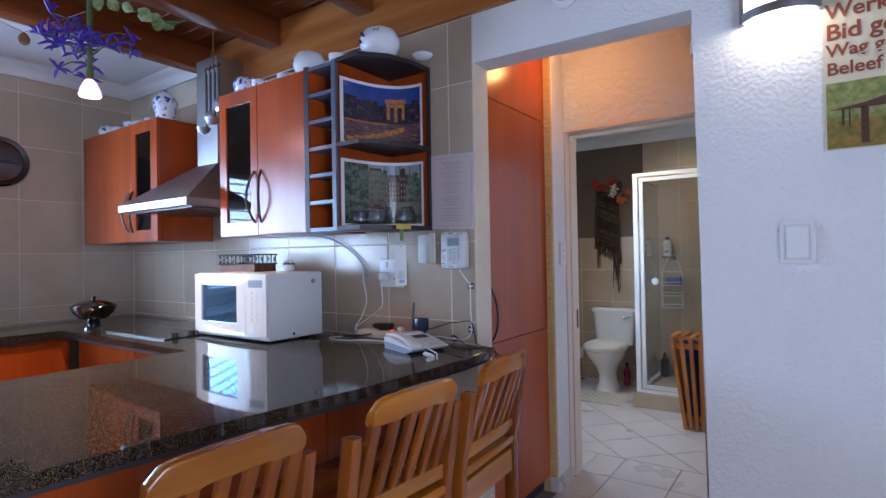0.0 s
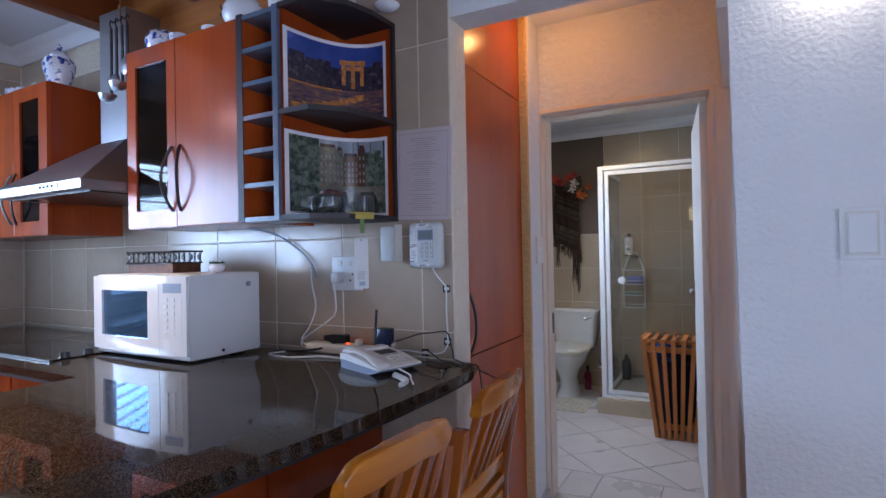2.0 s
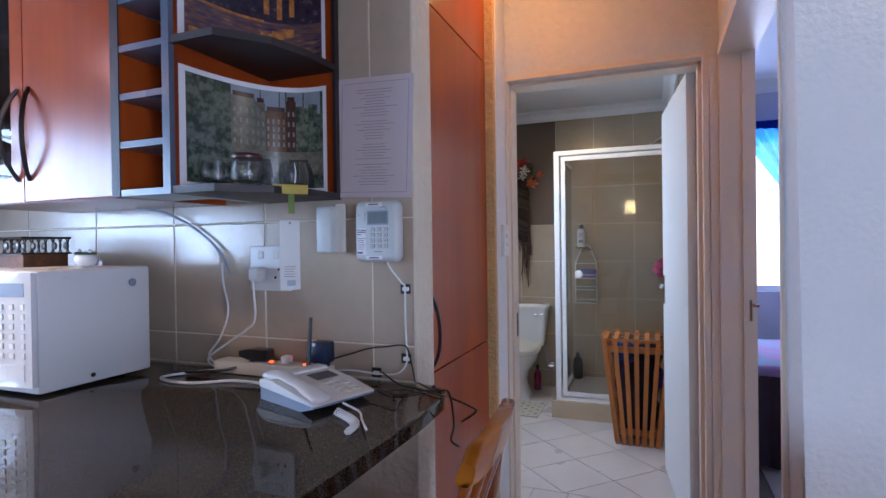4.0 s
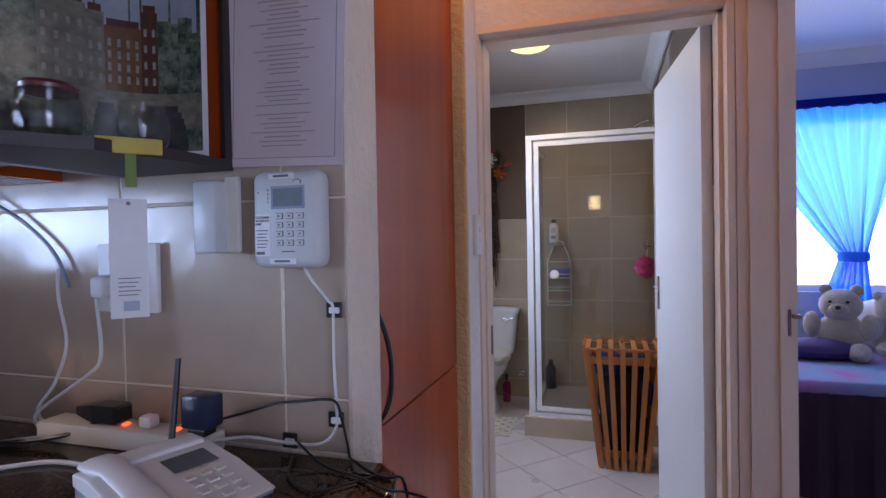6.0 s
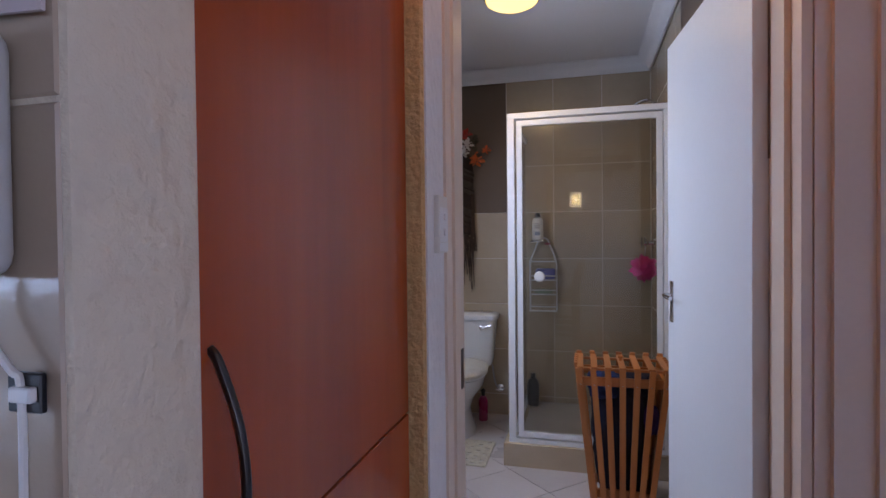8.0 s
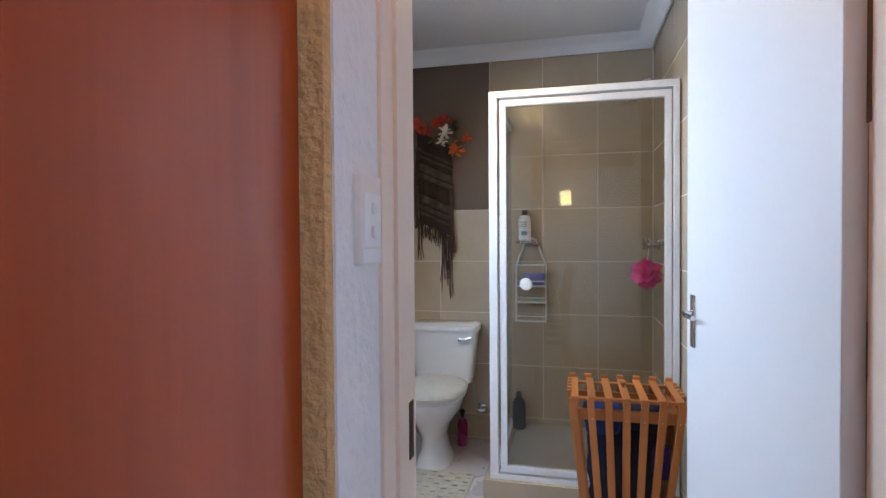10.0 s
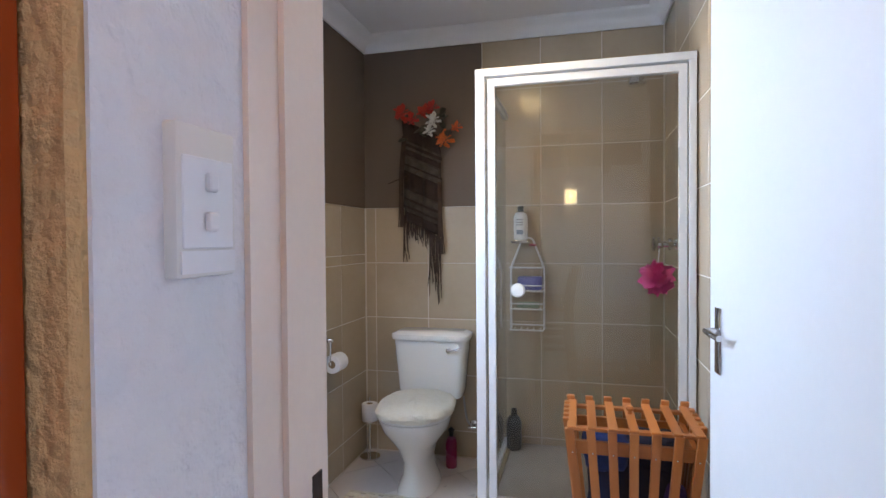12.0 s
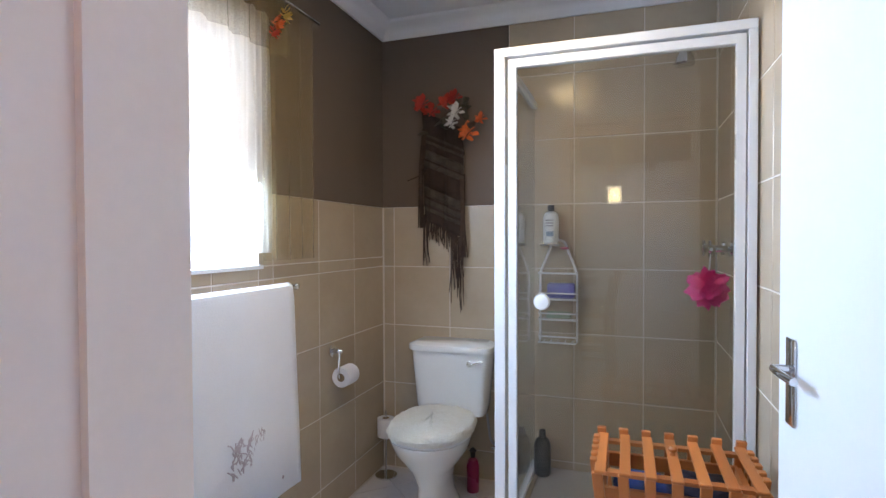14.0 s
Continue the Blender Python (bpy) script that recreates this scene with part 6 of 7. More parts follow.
for k in range(24):
    a, el = rg.uniform(0, 6.28), rg.uniform(-0.3, 0.75)
    ln = rg.uniform(0.06, 0.18)
    base = Vector((0, 0, rg.uniform(0.13, 0.26)))
    tip = base + Vector((math.cos(a) * math.cos(el), math.sin(a) * math.cos(el), math.sin(el))) * ln
    st = part("flower_stem", tube(bmesh.new(), [base, base.lerp(tip, 0.55) + Vector((0, 0, 0.02)), tip], 0.0028, 5, n=4), M_STEM, t)
    bm = bmesh.new()
    for j in range(6):
        d = Vector((rg.uniform(-1, 1), rg.uniform(-1, 1), rg.uniform(-0.7, 0.9))).normalized()
        L = rg.uniform(0.035, 0.07)
        tube(bm, [tip, tip + d * L * 0.5 + Vector((0, 0, 0.006)), tip + d * L], lambda q: 0.0018 + 0.0048 * math.sin(math.pi * min(q * 0.9 + 0.1, 1)), 5, n=4)
    part("flower", bm, M_PETAL, st, "purple star-shaped silk flower")


def leaf(bm, at, d, size, rg):
    """One broad leaf."""
    d = Vector(d).normalized()
    s = d.orthogonal().normalized()
    n = d.cross(s)
    rows = [(0, 0.02), (0.25, 0.36), (0.55, 0.42), (0.85, 0.2), (1.0, 0.02)]
    ring = []
    for u, w in rows:
        c = Vector(at) + d * size * u + n * size * 0.12 * math.sin(u * 3)
        ring.append((bm.verts.new(c - s * w * size), bm.verts.new(c + n * size * 0.06), bm.verts.new(c + s * w * size)))
    for a, b in zip(ring, ring[1:]):
        bm.faces.new((a[0], a[1], b[1], b[0]))
        bm.faces.new((a[1], a[2], b[2], b[1]))


t = thing("leaf_garland", (-2.42, 1.15, 2.50), "garland of variegated silk ivy along the beam", "garland")
part("vine", tube(bmesh.new(), [(-0.07, -0.6, -0.01), (-0.075, -0.3, -0.03), (-0.07, -0.05, -0.02), (-0.075, 0.15, -0.045), (-0.06, 0.3, 0.0)], 0.003, 5), M_STEM, t)
for k in range(17):
    y = -0.55 + 0.05 * k + rg.uniform(-0.03, 0.03)
    bm = bmesh.new()
    leaf(bm, (-0.072, y, -0.02), (rg.uniform(-0.6, 0.6), rg.uniform(-0.7, 0.7), rg.uniform(-1.0, -0.2)), rg.uniform(0.04, 0.085), rg)
    part("leaf", bm, M_LEAF, t)

t = thing("string_ornament", (-2.95, 0.93, 2.36), "brown seed pod hanging from a fine string", "ornament")
part("pod", lathe(bmesh.new(), [(0.004, -0.03), (0.02, -0.02), (0.024, 0.0), (0.016, 0.02), (0.004, 0.03)], (0, 0, 0), 14), mat("brown_pod", (0.22, 0.12, 0.05), rough=0.7, scale=30, vary=0.3), t, "", True)
part("string", tube(bmesh.new(), [(0.0, 0, 0.03), (0.14, 0.05, 0.05), (0.47, 0.08, 0.03)], 0.0015, 5), M_INK, t)
part("string", tube(bmesh.new(), [(0.0, 0, 0.03), (-0.1, -0.06, 0.09), (-0.16, -0.1, 0.14)], 0.0015, 5), M_INK, t)

# ---- passage: switch, ceiling lamp, bedroom door frame ----
t = thing("light_switch", (-1.167, 2.926, 1.322), "white two-lever switch plate on painted plaster", "switch")
part("plate", box(bmesh.new(), 0, 0.018, -0.040, 0.040, -0.068, 0.068, 0.003), M_PLASTIC_W, t, "", True)
part("lower_band", boxes((0.018, 0.0195, -0.036, 0.036, -0.064, -0.044)), M_PLASTIC, t)
part("inner_panel", box(bmesh.new(), 0.0175, 0.020, -0.034, 0.034, -0.042, 0.040, 0.001, 1), M_PLASTIC, t)
for z in (0.018, -0.018):
    part("lever", box(bmesh.new(), 0.019, 0.026, -0.007, 0.007, z - 0.009, z + 0.009, 0.003), M_PLASTIC, t)
t = thing("ceiling_lamp", (-0.95, 2.62, 2.5), "small round passage ceiling lamp, lit", "lamp")
part("rose", lathe(bmesh.new(), [(0.05, 0), (0.05, -0.012), (0.02, -0.025)], (0, 0, 0), 24), M_PLASTIC, t, "", True)
part("bulb", lathe(bmesh.new(), [(0.012, -0.025), (0.02, -0.05), (0.028, -0.075), (0.02, -0.098), (0.002, -0.105)], (0, 0, 0), 20), M_GLOW_AMBER, t, "", True)
bm = bmesh.new()
prism(bm, [(-0.343, 3.018), (-0.19, 3.018), (-0.19, 2.978), (-0.235, 2.978), (-0.235, 2.992), (-0.312, 2.992), (-0.312, 3.007), (-0.343, 3.007)], "xy", 0.0, 2.03)
box(bm, -0.284, -0.188, 2.088, 2.105, 0.0, 2.03)
box(bm, -0.314, -0.188, 2.09, 3.018, 2.03, 2.068)
M_BRONZE = mat("worn_bronze", (0.22, 0.13, 0.09), rough=0.4, metal=0.8, bump=0.0)
door_2 = tagged(new("door_2"), "bedroom doorway with a cream painted steel frame", "structure", "", "structure")
part("door_frame", bm, M_FRAME, door_2)
part("strike_plate", box(bmesh.new(), -0.216, -0.207, 2.9752, 2.978, 1.0, 1.08, 0.001), M_BRONZE, door_2)
part("latch_tongue", boxes((-0.206, -0.186, 2.955, 2.975, 1.055, 1.066)), M_BRONZE, door_2)

# ---- bathroom ----
t = thing("ceiling_lamp", (-1.165, 4.375, 2.5), "round amber glass ceiling lamp, lit", "lamp")
part("base", lathe(bmesh.new(), [(0.14, 0), (0.145, -0.012), (0.135, -0.022)], (0, 0, 0), 32), M_CHROME, t, "", True)
part("glass_dome", lathe(bmesh.new(), [(0.133, -0.02), (0.125, -0.034), (0.095, -0.05), (0.05, -0.058), (0.002, -0.06)], (0, 0, 0), 32), M_GLOW_AMBER, t, "", True)

M_TASSEL = mat("dark_brown_yarn", (0.035, 0.02, 0.014), (0.075, 0.045, 0.03), rough=0.95, scale=30, fine=200, bump=0.6, depth=0.004, vary=0.3)
M_WEAVE = mat("brown_weave", (0.026, 0.015, 0.011), (0.045, 0.027, 0.02), rough=0.95, scale=20, fine=260, bump=0.8, depth=0.004, vary=0.35)
M_WEAVE_L = mat("grey_brown_weave", (0.085, 0.066, 0.055), (0.045, 0.034, 0.027), rough=0.95, scale=20, fine=260, bump=0.8, depth=0.004, vary=0.35)
t = thing("wall_hanging", (-1.73, 5.56, 1.0), "dark brown fringed woven shawl hung on the wall with silk flowers", "wall hanging")


def fold(x, z):
    return -0.022 + 0.012 * math.sin(x * 55 + z * 3) + 0.005 * math.sin(x * 130)


edges = [(1.0, -0.115, 0.10), (0.86, -0.10, 0.125), (0.70, -0.105, 0.125), (0.55, -0.105, 0.125), (0.42, -0.10, 0.12), (0.30, -0.03, 0.115)]


def cloth(z0, z1, m, name):
    def lim(z):
        for (za, a0, a1), (zb, b0, b1) in zip(edges, edges[1:]):
            if zb <= z <= za:
                f = (za - z) / (za - zb)
                return a0 + f * (b0 - a0), a1 + f * (b1 - a1)
        return edges[-1][1:]
    bm = bmesh.new()
    rows = []
    for i in range(4):
        z = z0 + (z1 - z0) * i / 3
        l, r = lim(z)
        rows.append([bm.verts.new((l + (r - l) * k / 20, fold(l + (r - l) * k / 20, z), z - 0.10 * (k / 20))) for k in range(21)])
    for a, b in zip(rows, rows[1:]):
        for k in range(20):
            bm.faces.new((a[k], a[k + 1], b[k + 1], b[k]))
    o = part(name, bm, m, t, "", True)
    s = o.modifiers.new("thickness", "SOLIDIFY")
    s.thickness = 0.006


z = 1.0
for k, (h, m) in enumerate(((0.12, M_WEAVE), (0.015, M_WEAVE_L), (0.02, M_WEAVE), (0.015, M_WEAVE_L), (0.035, M_WEAVE), (0.05, M_WEAVE_L), (0.012, M_WEAVE), (0.03, M_WEAVE_L), (0.11, M_WEAVE), (0.05, M_WEAVE_L), (0.015, M_WEAVE), (0.03, M_WEAVE_L), (0.015, M_WEAVE), (0.02, M_WEAVE_L), (0.06, M_WEAVE))):
    cloth(z - h, z, m, "woven_band")
    z -= h
rg = random.Random(21)
bm = bmesh.new()
for k in range(46):
    u = k / 45
    x = -0.105 + 0.225 * u
    top = 0.43 - 0.13 * u + rg.uniform(-0.01, 0.01)
    ln = rg.uniform(0.07, 0.12)
    if u < 0.12:
        ln = rg.uniform(0.2, 0.31)
    if u > 0.68:
        ln = rg.uniform(0.2, 0.40)
    tube(bm, [(x, -0.02, top), (x + rg.uniform(-0.008, 0.008), -0.026, top - ln * 0.5), (x + rg.uniform(-0.012, 0.012), -0.018, top - ln)], lambda q: 0.0042 * (1 - 0.5 * q), 5, n=4)
for k in range(14):
    x = -0.115 + rg.uniform(-0.012, 0.012)
    tube(bm, [(x + 0.02, -0.03, 0.9), (x, -0.036, 0.65), (x + rg.uniform(-0.015, 0.015), -0.03, 0.36)], 0.003, 5, n=4)
for k in range(14):
    x = 0.12 + rg.uniform(-0.012, 0.008)
    tube(bm, [(x, -0.03, 0.62), (x + 0.005, -0.036, 0.4), (x + rg.uniform(-0.02, 0.02), -0.03, 0.2)], 0.003, 5, n=4)
fr = part("fringe", bm, M_TASSEL, t, "long dark knotted fringe", True)
fr["kind"] = "stuff"
part("hanging_rod", rod(bmesh.new(), (-0.20, -0.03, 0.62), (0.02, -0.02, 0.70), 0.003), M_TASSEL, t)


def flower(parent, at, r, m, rg, n=14, deep=0.6):
    bm = bmesh.new()
    for k in range(n):
        a = k * 2.4
        f = (k + 1) / n
        d = Vector((math.cos(a) * f, -deep * (1.2 - f), math.sin(a) * f))
        p = Vector(at) + d * r * 0.35
        leaf(bm, p, (d.x + rg.uniform(-0.2, 0.2), d.y - 0.25, d.z + rg.uniform(-0.2, 0.2)), r * rg.uniform(0.7, 0.95), rg)
    return part("flower", bm, m, parent)


M_RED = mat("red_silk_petal", (0.42, 0.025, 0.02), (0.55, 0.06, 0.03), rough=0.7, bump=0.0, vary=0.15)
M_ORANGE = mat("orange_silk_petal", (0.75, 0.20, 0.04), (0.62, 0.10, 0.03), rough=0.7, bump=0.0, vary=0.15)
M_WPETAL = mat("white_silk_petal", (0.72, 0.70, 0.66), rough=0.7, bump=0.0, vary=0.1)
M_DKLEAF = mat("dark_silk_leaf", (0.03, 0.045, 0.02), (0.08, 0.05, 0.04), rough=0.6, bump=0.0, vary=0.2)
for x, z, r, m in ((-0.10, 1.03, 0.055, M_RED), (-0.045, 0.99, 0.045, M_RED), (0.035, 1.03, 0.045, M_RED), (0.08, 1.05, 0.045, M_RED), (0.09, 0.975, 0.05, M_WPETAL), (0.065, 0.92, 0.04, M_WPETAL), (0.155, 0.86, 0.055, M_ORANGE), (0.225, 0.93, 0.036, M_ORANGE)):
    flower(t, (x, -0.045, z), r, m, rg)
for k in range(16):
    bm = bmesh.new()
    leaf(bm, (rg.uniform(-0.12, 0.2), -0.03, rg.uniform(0.88, 1.02)), (rg.uniform(-1, 1), -0.3, rg.uniform(-1, 0.6)), 0.06, rg)
    part("leaf", bm, M_DKLEAF, t)

# toilet roll on its holder, and a spare
t = thing("toilet_roll_holder", (-2.09, 4.985, 0.775), "chrome toilet roll holder on the tiled wall", "holder")
part("rose", lathe(bmesh.new(), [(0.028, 0), (0.028, 0.008), (0.012, 0.012), (0.010, 0.05), (0.006, 0.055)], (0, 0, 0), 20, pose(0, 0, 0, 0, 90, 0)), M_CHROME, t, "", True)
part("arm", tube(bmesh.new(), [(0.045, 0, 0), (0.05, -0.02, -0.06), (0.05, -0.02, -0.115), (0.05, 0.03, -0.122), (0.05, 0.12, -0.12)], 0.005, 8), M_CHROME, t, "", True)
ROLL = [(0.02, -0.05), (0.045, -0.05), (0.047, -0.047), (0.047, 0.047), (0.045, 0.05), (0.02, 0.05), (0.02, -0.05)]


def toilet_roll(at, turn, label):
    t = thing("toilet_roll", at, label, "toilet roll", "toilet rolls")
    o = part("paper", lathe(bmesh.new(), ROLL, (0, 0, 0), 24), M_PAPER, t, "", True)
    o.matrix_local = turn
    o = part("core", lathe(bmesh.new(), [(0.0185, -0.049), (0.0198, -0.049), (0.0198, 0.049), (0.0185, 0.049)], (0, 0, 0), 20), mat("cardboard", (0.25, 0.17, 0.10), rough=0.9), t, "", True)
    o.matrix_local = turn


toilet_roll((-2.04, 5.03, 0.653), pose(0, 0, 0, 90, 0, 0), "white toilet roll on the chrome holder")
toilet_roll((-2.025, 5.44, 0.27), Matrix(), "spare white toilet roll on a thin stand")
t = thing("roll_stand", (-2.025, 5.44, 0), "thin chrome toilet roll stand", "stand")
part("foot", lathe(bmesh.new(), [(0.06, 0), (0.06, 0.008), (0.01, 0.012)], (0, 0, 0), 24), M_CHROME, t, "", True)
part("rod", rod(bmesh.new(), (0, 0, 0.012), (0, 0, 0.36), 0.005), M_CHROME, t)
part("ledge", lathe(bmesh.new(), [(0.03, 0.21), (0.03, 0.217), (0.006, 0.219)], (0, 0, 0), 16), M_CHROME, t)


def bottle(at, prof, m, cap, label, category="bottle", label_part=None):
    t = thing("bottle", at, label, category)
    part("body", lathe(bmesh.new(), prof, (0, 0, 0), 20), m, t, "", True)
    if cap:
        part("cap", lathe(bmesh.new(), cap[0], (0, 0, 0), 16), cap[1], t, "", True)
    return t


M_PINKB = mat("pink_plastic", (0.26, 0.012, 0.07), rough=0.3, bump=0.0, vary=0.1)
bottle((-1.525, 5.42, 0), [(0.03, 0), (0.032, 0.01), (0.032, 0.14), (0.024, 0.165), (0.012, 0.175)], M_PINKB, ([(0.012, 0.175), (0.014, 0.2), (0.02, 0.21), (0.006, 0.225)], M_BLACK), "pink plastic cleaning bottle with a black cap on the floor")
t = thing("stop_valve", (-1.42, 5.56, 0.20), "chrome stop valve on the tiled wall", "valve")
part("rose", lathe(bmesh.new(), [(0.03, 0), (0.028, 0.008), (0.012, 0.012)], (0, 0, 0), 20, pose(0, 0, 0, 90, 0, 0)), M_CHROME, t, "", True)
part("body", rod(bmesh.new(), (0, -0.01, 0), (0, -0.06, 0), 0.013), M_CHROME, t, "", True)
part("handle", rod(bmesh.new(), (-0.026, -0.055, 0), (0.026, -0.055, 0), 0.008), M_CHROME, t, "", True)
part("hose", tube(bmesh.new(), [(0, -0.04, 0), (-0.03, -0.06, 0.05), (-0.05, -0.06, 0.18)], 0.006, 7), M_STEEL, t, "", True)

M_MAT = mat("cream_crochet", (0.60, 0.56, 0.46), (0.50, 0.46, 0.37), rough=0.95, scale=30, fine=120, bump=0.8, depth=0.006, vary=0.12)
t = thing("bath_mat", (-1.665, 4.84, 0.0), "cream crochet bath mat with open squares round the toilet foot", "mat")
bm = bmesh.new()
for i in range(13):
    x = -0.285 + 0.0475 * i
    box(bm, x - 0.010, x + 0.010, -0.2, 0.16, 0.001, 0.009, 0.002, 1)
for j in range(9):
    y = -0.2 + 0.045 * j
    box(bm, -0.295, 0.295, y - 0.009, y + 0.009, 0.002, 0.011, 0.002, 1)
for i in range(12):
    for j in range(8):
        if (i + j) % 2:
            box(bm, -0.275 + 0.0475 * i, -0.248 + 0.0475 * i, -0.19 + 0.045 * j, -0.165 + 0.045 * j, 0.001, 0.008)
part("crochet", bm, M_MAT, t)

# towel over its rail
t = thing("towel_rail", (-2.09, 4.11, 1.112), "chrome towel rail on the tiled wall", "rail")
part("bar", rod(bmesh.new(), (0.065, -0.42, 0), (0.065, 0.50, 0), 0.009), M_CHROME, t, "", True)
for y in (-0.40, 0.485):
    part("bracket", rod(bmesh.new(), (0, y, 0), (0.065, y, 0), 0.011), M_CHROME, t, "", True)
    part("end_cap", ball(bmesh.new(), (0.065, y + 0.015 * (1 if y > 0 else -1), 0), 0.014, seg=12), M_CHROME, t, "", True)
M_TOWEL = mat("white_terry", (0.78, 0.78, 0.80), rough=0.95, scale=6, fine=220, bump=0.5, depth=0.003, vary=0.04, sheen=0.3)
t = thing("towel", (-2.025, 4.235, 1.112), "white bath towel with an embroidered motif over the rail", "towel")
bm = bmesh.new()
prof = [(-0.022, -0.60), (-0.02, -0.3), (-0.018, -0.05), (-0.014, 0.004), (0.0, 0.014), (0.014, 0.006), (0.02, -0.04), (0.024, -0.3), (0.03, -0.55), (0.034, -0.765)]
rows = []
for k in range(21):
    y = -0.36 + 0.68 * k / 20
    wob = 0.006 * math.sin(y * 9) + 0.004 * math.sin(y * 23)
    rows.append([bm.verts.new((x + wob * min(1, abs(z) * 2.0), y + 0.03 * z * 0.4 * (-1 if y > 0.25 else 0.2), z + (0.012 * math.sin(y * 6) if z < -0.5 else 0))) for x, z in prof])
for a, b in zip(rows, rows[1:]):
    for i in range(len(prof) - 1):
        bm.faces.new((a[i], a[i + 1], b[i + 1], b[i]))
o = part("cloth", bm, M_TOWEL, t, "", True)
sm = o.modifiers.new("thickness", "SOLIDIFY")
sm.thickness = 0.007
M_MOTIF = mat("pink_grey_embroidery", (0.52, 0.44, 0.46), rough=0.9, bump=0.3)
rg = random.Random(2)
bm = bmesh.new()
for k in range(60):
    y, z = rg.uniform(-0.045, 0.115), rg.uniform(-0.60, -0.50)
    tube(bm, [(0.040, y, z), (0.042, y + rg.uniform(-0.02, 0.02), z + 0.02), (0.040, y + rg.uniform(-0.03, 0.03), z + rg.uniform(0.02, 0.045))], 0.0022, 5, n=3)
part("embroidery", bm, M_MOTIF, t)
for k in range(9):
    part("eyelet", lathe(bmesh.new(), [(0.007, 0), (0.007, 0.002)], (0.040, -0.20 + 0.06 * k, -0.705 + 0.012 * math.sin((-0.2 + 0.06 * k) * 6)), 10, pose(0, 0, 0, 0, 90, 0)), M_MOTIF, t)

# bathroom window, curtains
framed_window("window_3", "white framed bathroom window with frosted panes", WY0, WY1, WZ0, WZ1, "x", -2.19, 0)
part("window_sill", boxes((-2.16, -2.088, WY0 - 0.02, WY1 + 0.02, WZ0 - 0.012, WZ0 + 0.002)), M_PLASTIC, bpy.data.objects["window_3"])


def curtain(t, name, y0, y1, z0, z1, amp, waves, m, x=0.0, seed=1, gather=0.0, axis="y"):
    bm = bmesh.new()
    rg = random.Random(seed)
    ph = rg.uniform(0, 6)
    rows = []
    N = 90
    for j in range(15):
        v = j / 14
        z = z1 + (z0 - z1) * v
        row = []
        for i in range(N + 1):
            u = i / N
            y = y0 + (y1 - y0) * u
            o = amp * (0.7 + 0.3 * v) * math.sin(u * waves * 6.283 + ph + 0.4 * math.sin(v * 3)) + 0.3 * amp * math.sin(u * waves * 17 + v * 2)
            row.append(bm.verts.new((x + o, y, z) if axis == "y" else (y, x + o, z)))
        rows.append(row)
    for a, b in zip(rows, rows[1:]):
        for i in range(N):
            bm.faces.new((a[i], a[i + 1], b[i + 1], b[i]))
    return part(name, bm, m, t, "", True)


M_VOILE = sheer("white_voile", (0.80, 0.79, 0.76), 0.22)
M_GOLD = sheer("gold_organza", (0.50, 0.40, 0.20), 0.72)
t = thing("sheer_curtain", (-2.07, 4.1, 1.2), "white sheer curtain in the bright bathroom window", "curtain")
curtain(t, "drape", -0.02, 0.42, 0.05, 0.95, 0.012, 7, M_VOILE, 0.0, 2)
curtain(t, "tier", -0.40, 0.33, 0.015, 0.86, 0.010, 9, M_VOILE, -0.02, 3)
curtain(t, "drape", -0.42, -0.05, 0.05, 0.95, 0.012, 6, M_VOILE, 0.0, 4)
t = thing("organza_curtain", (-2.045, 4.1, 1.2), "gold organza over-curtain with a flower tie-back", "curtain")
curtain(t, "drape", 0.34, 0.68, 0.02, 1.02, 0.010, 4, M_GOLD, 0.0, 5)
curtain(t, "swag", -0.45, 0.50, 0.80, 1.02, 0.012, 9, M_GOLD, 0.01, 6)
part("rail", rod(bmesh.new(), (-0.0, -0.5, 1.03), (-0.0, 0.72, 1.03), 0.008), M_CHROME, t)
for y, z, r, m in ((0.37, 0.90, 0.035, M_ORANGE), (0.42, 0.95, 0.035, mat("yellow_silk_petal", (0.62, 0.42, 0.10), rough=0.7, bump=0.0)), (0.35, 0.86, 0.03, M_RED)):
    fl = flower(t, (0, 0, 0), r, m, rg)
    fl.matrix_local = pose(0.035, y, z, 0, 0, 90)

# things in the shower
t = thing("shower_caddy", (-1.105, 5.555, 0.782), "white plastic hanging shower caddy with three shelves", "caddy")
bm = bmesh.new()
for s in (-1, 1):
    tube(bm, [(s * 0.092, -0.02, 0.0), (s * 0.092, -0.02, 0.33), (s * 0.085, -0.02, 0.36), (s * 0.03, -0.012, 0.50)], 0.006, 8, smooth=False)
tube(bm, [(-0.03, -0.012, 0.50), (0, -0.012, 0.51), (0.03, -0.012, 0.50)], 0.006, 8)
part("frame", bm, M_PLASTIC, t, "", True)
for z in (0.0, 0.115, 0.215, 0.345):
    bm = bmesh.new()
    tube(bm, [(-0.092, -0.02, z), (-0.092, -0.09, z), (0.092, -0.09, z), (0.092, -0.02, z)], 0.005, 7, smooth=False)
    if z < 0.3:
        for k in range(5):
            rod(bm, (-0.07 + 0.035 * k, -0.09, z), (-0.07 + 0.035 * k, -0.012, z), 0.0025, seg=6)
        tube(bm, [(-0.092, -0.02, z + 0.03), (-0.092, -0.09, z + 0.03), (0.092, -0.09, z + 0.03), (0.092, -0.02, z + 0.03)], 0.004, 7, smooth=False)
    part("shelf", bm, M_PLASTIC, t, "", True)
part("hook", tube(bmesh.new(), [(0.0, -0.012, 0.51), (0.0, -0.02, 0.53), (0.0, 0.0, 0.54)], 0.005, 7), M_CHROME, t, "", True)
M_PURPLE = mat("purple_pack", (0.10, 0.10, 0.36), (0.20, 0.20, 0.50), rough=0.35, bump=0.0, scale=20)
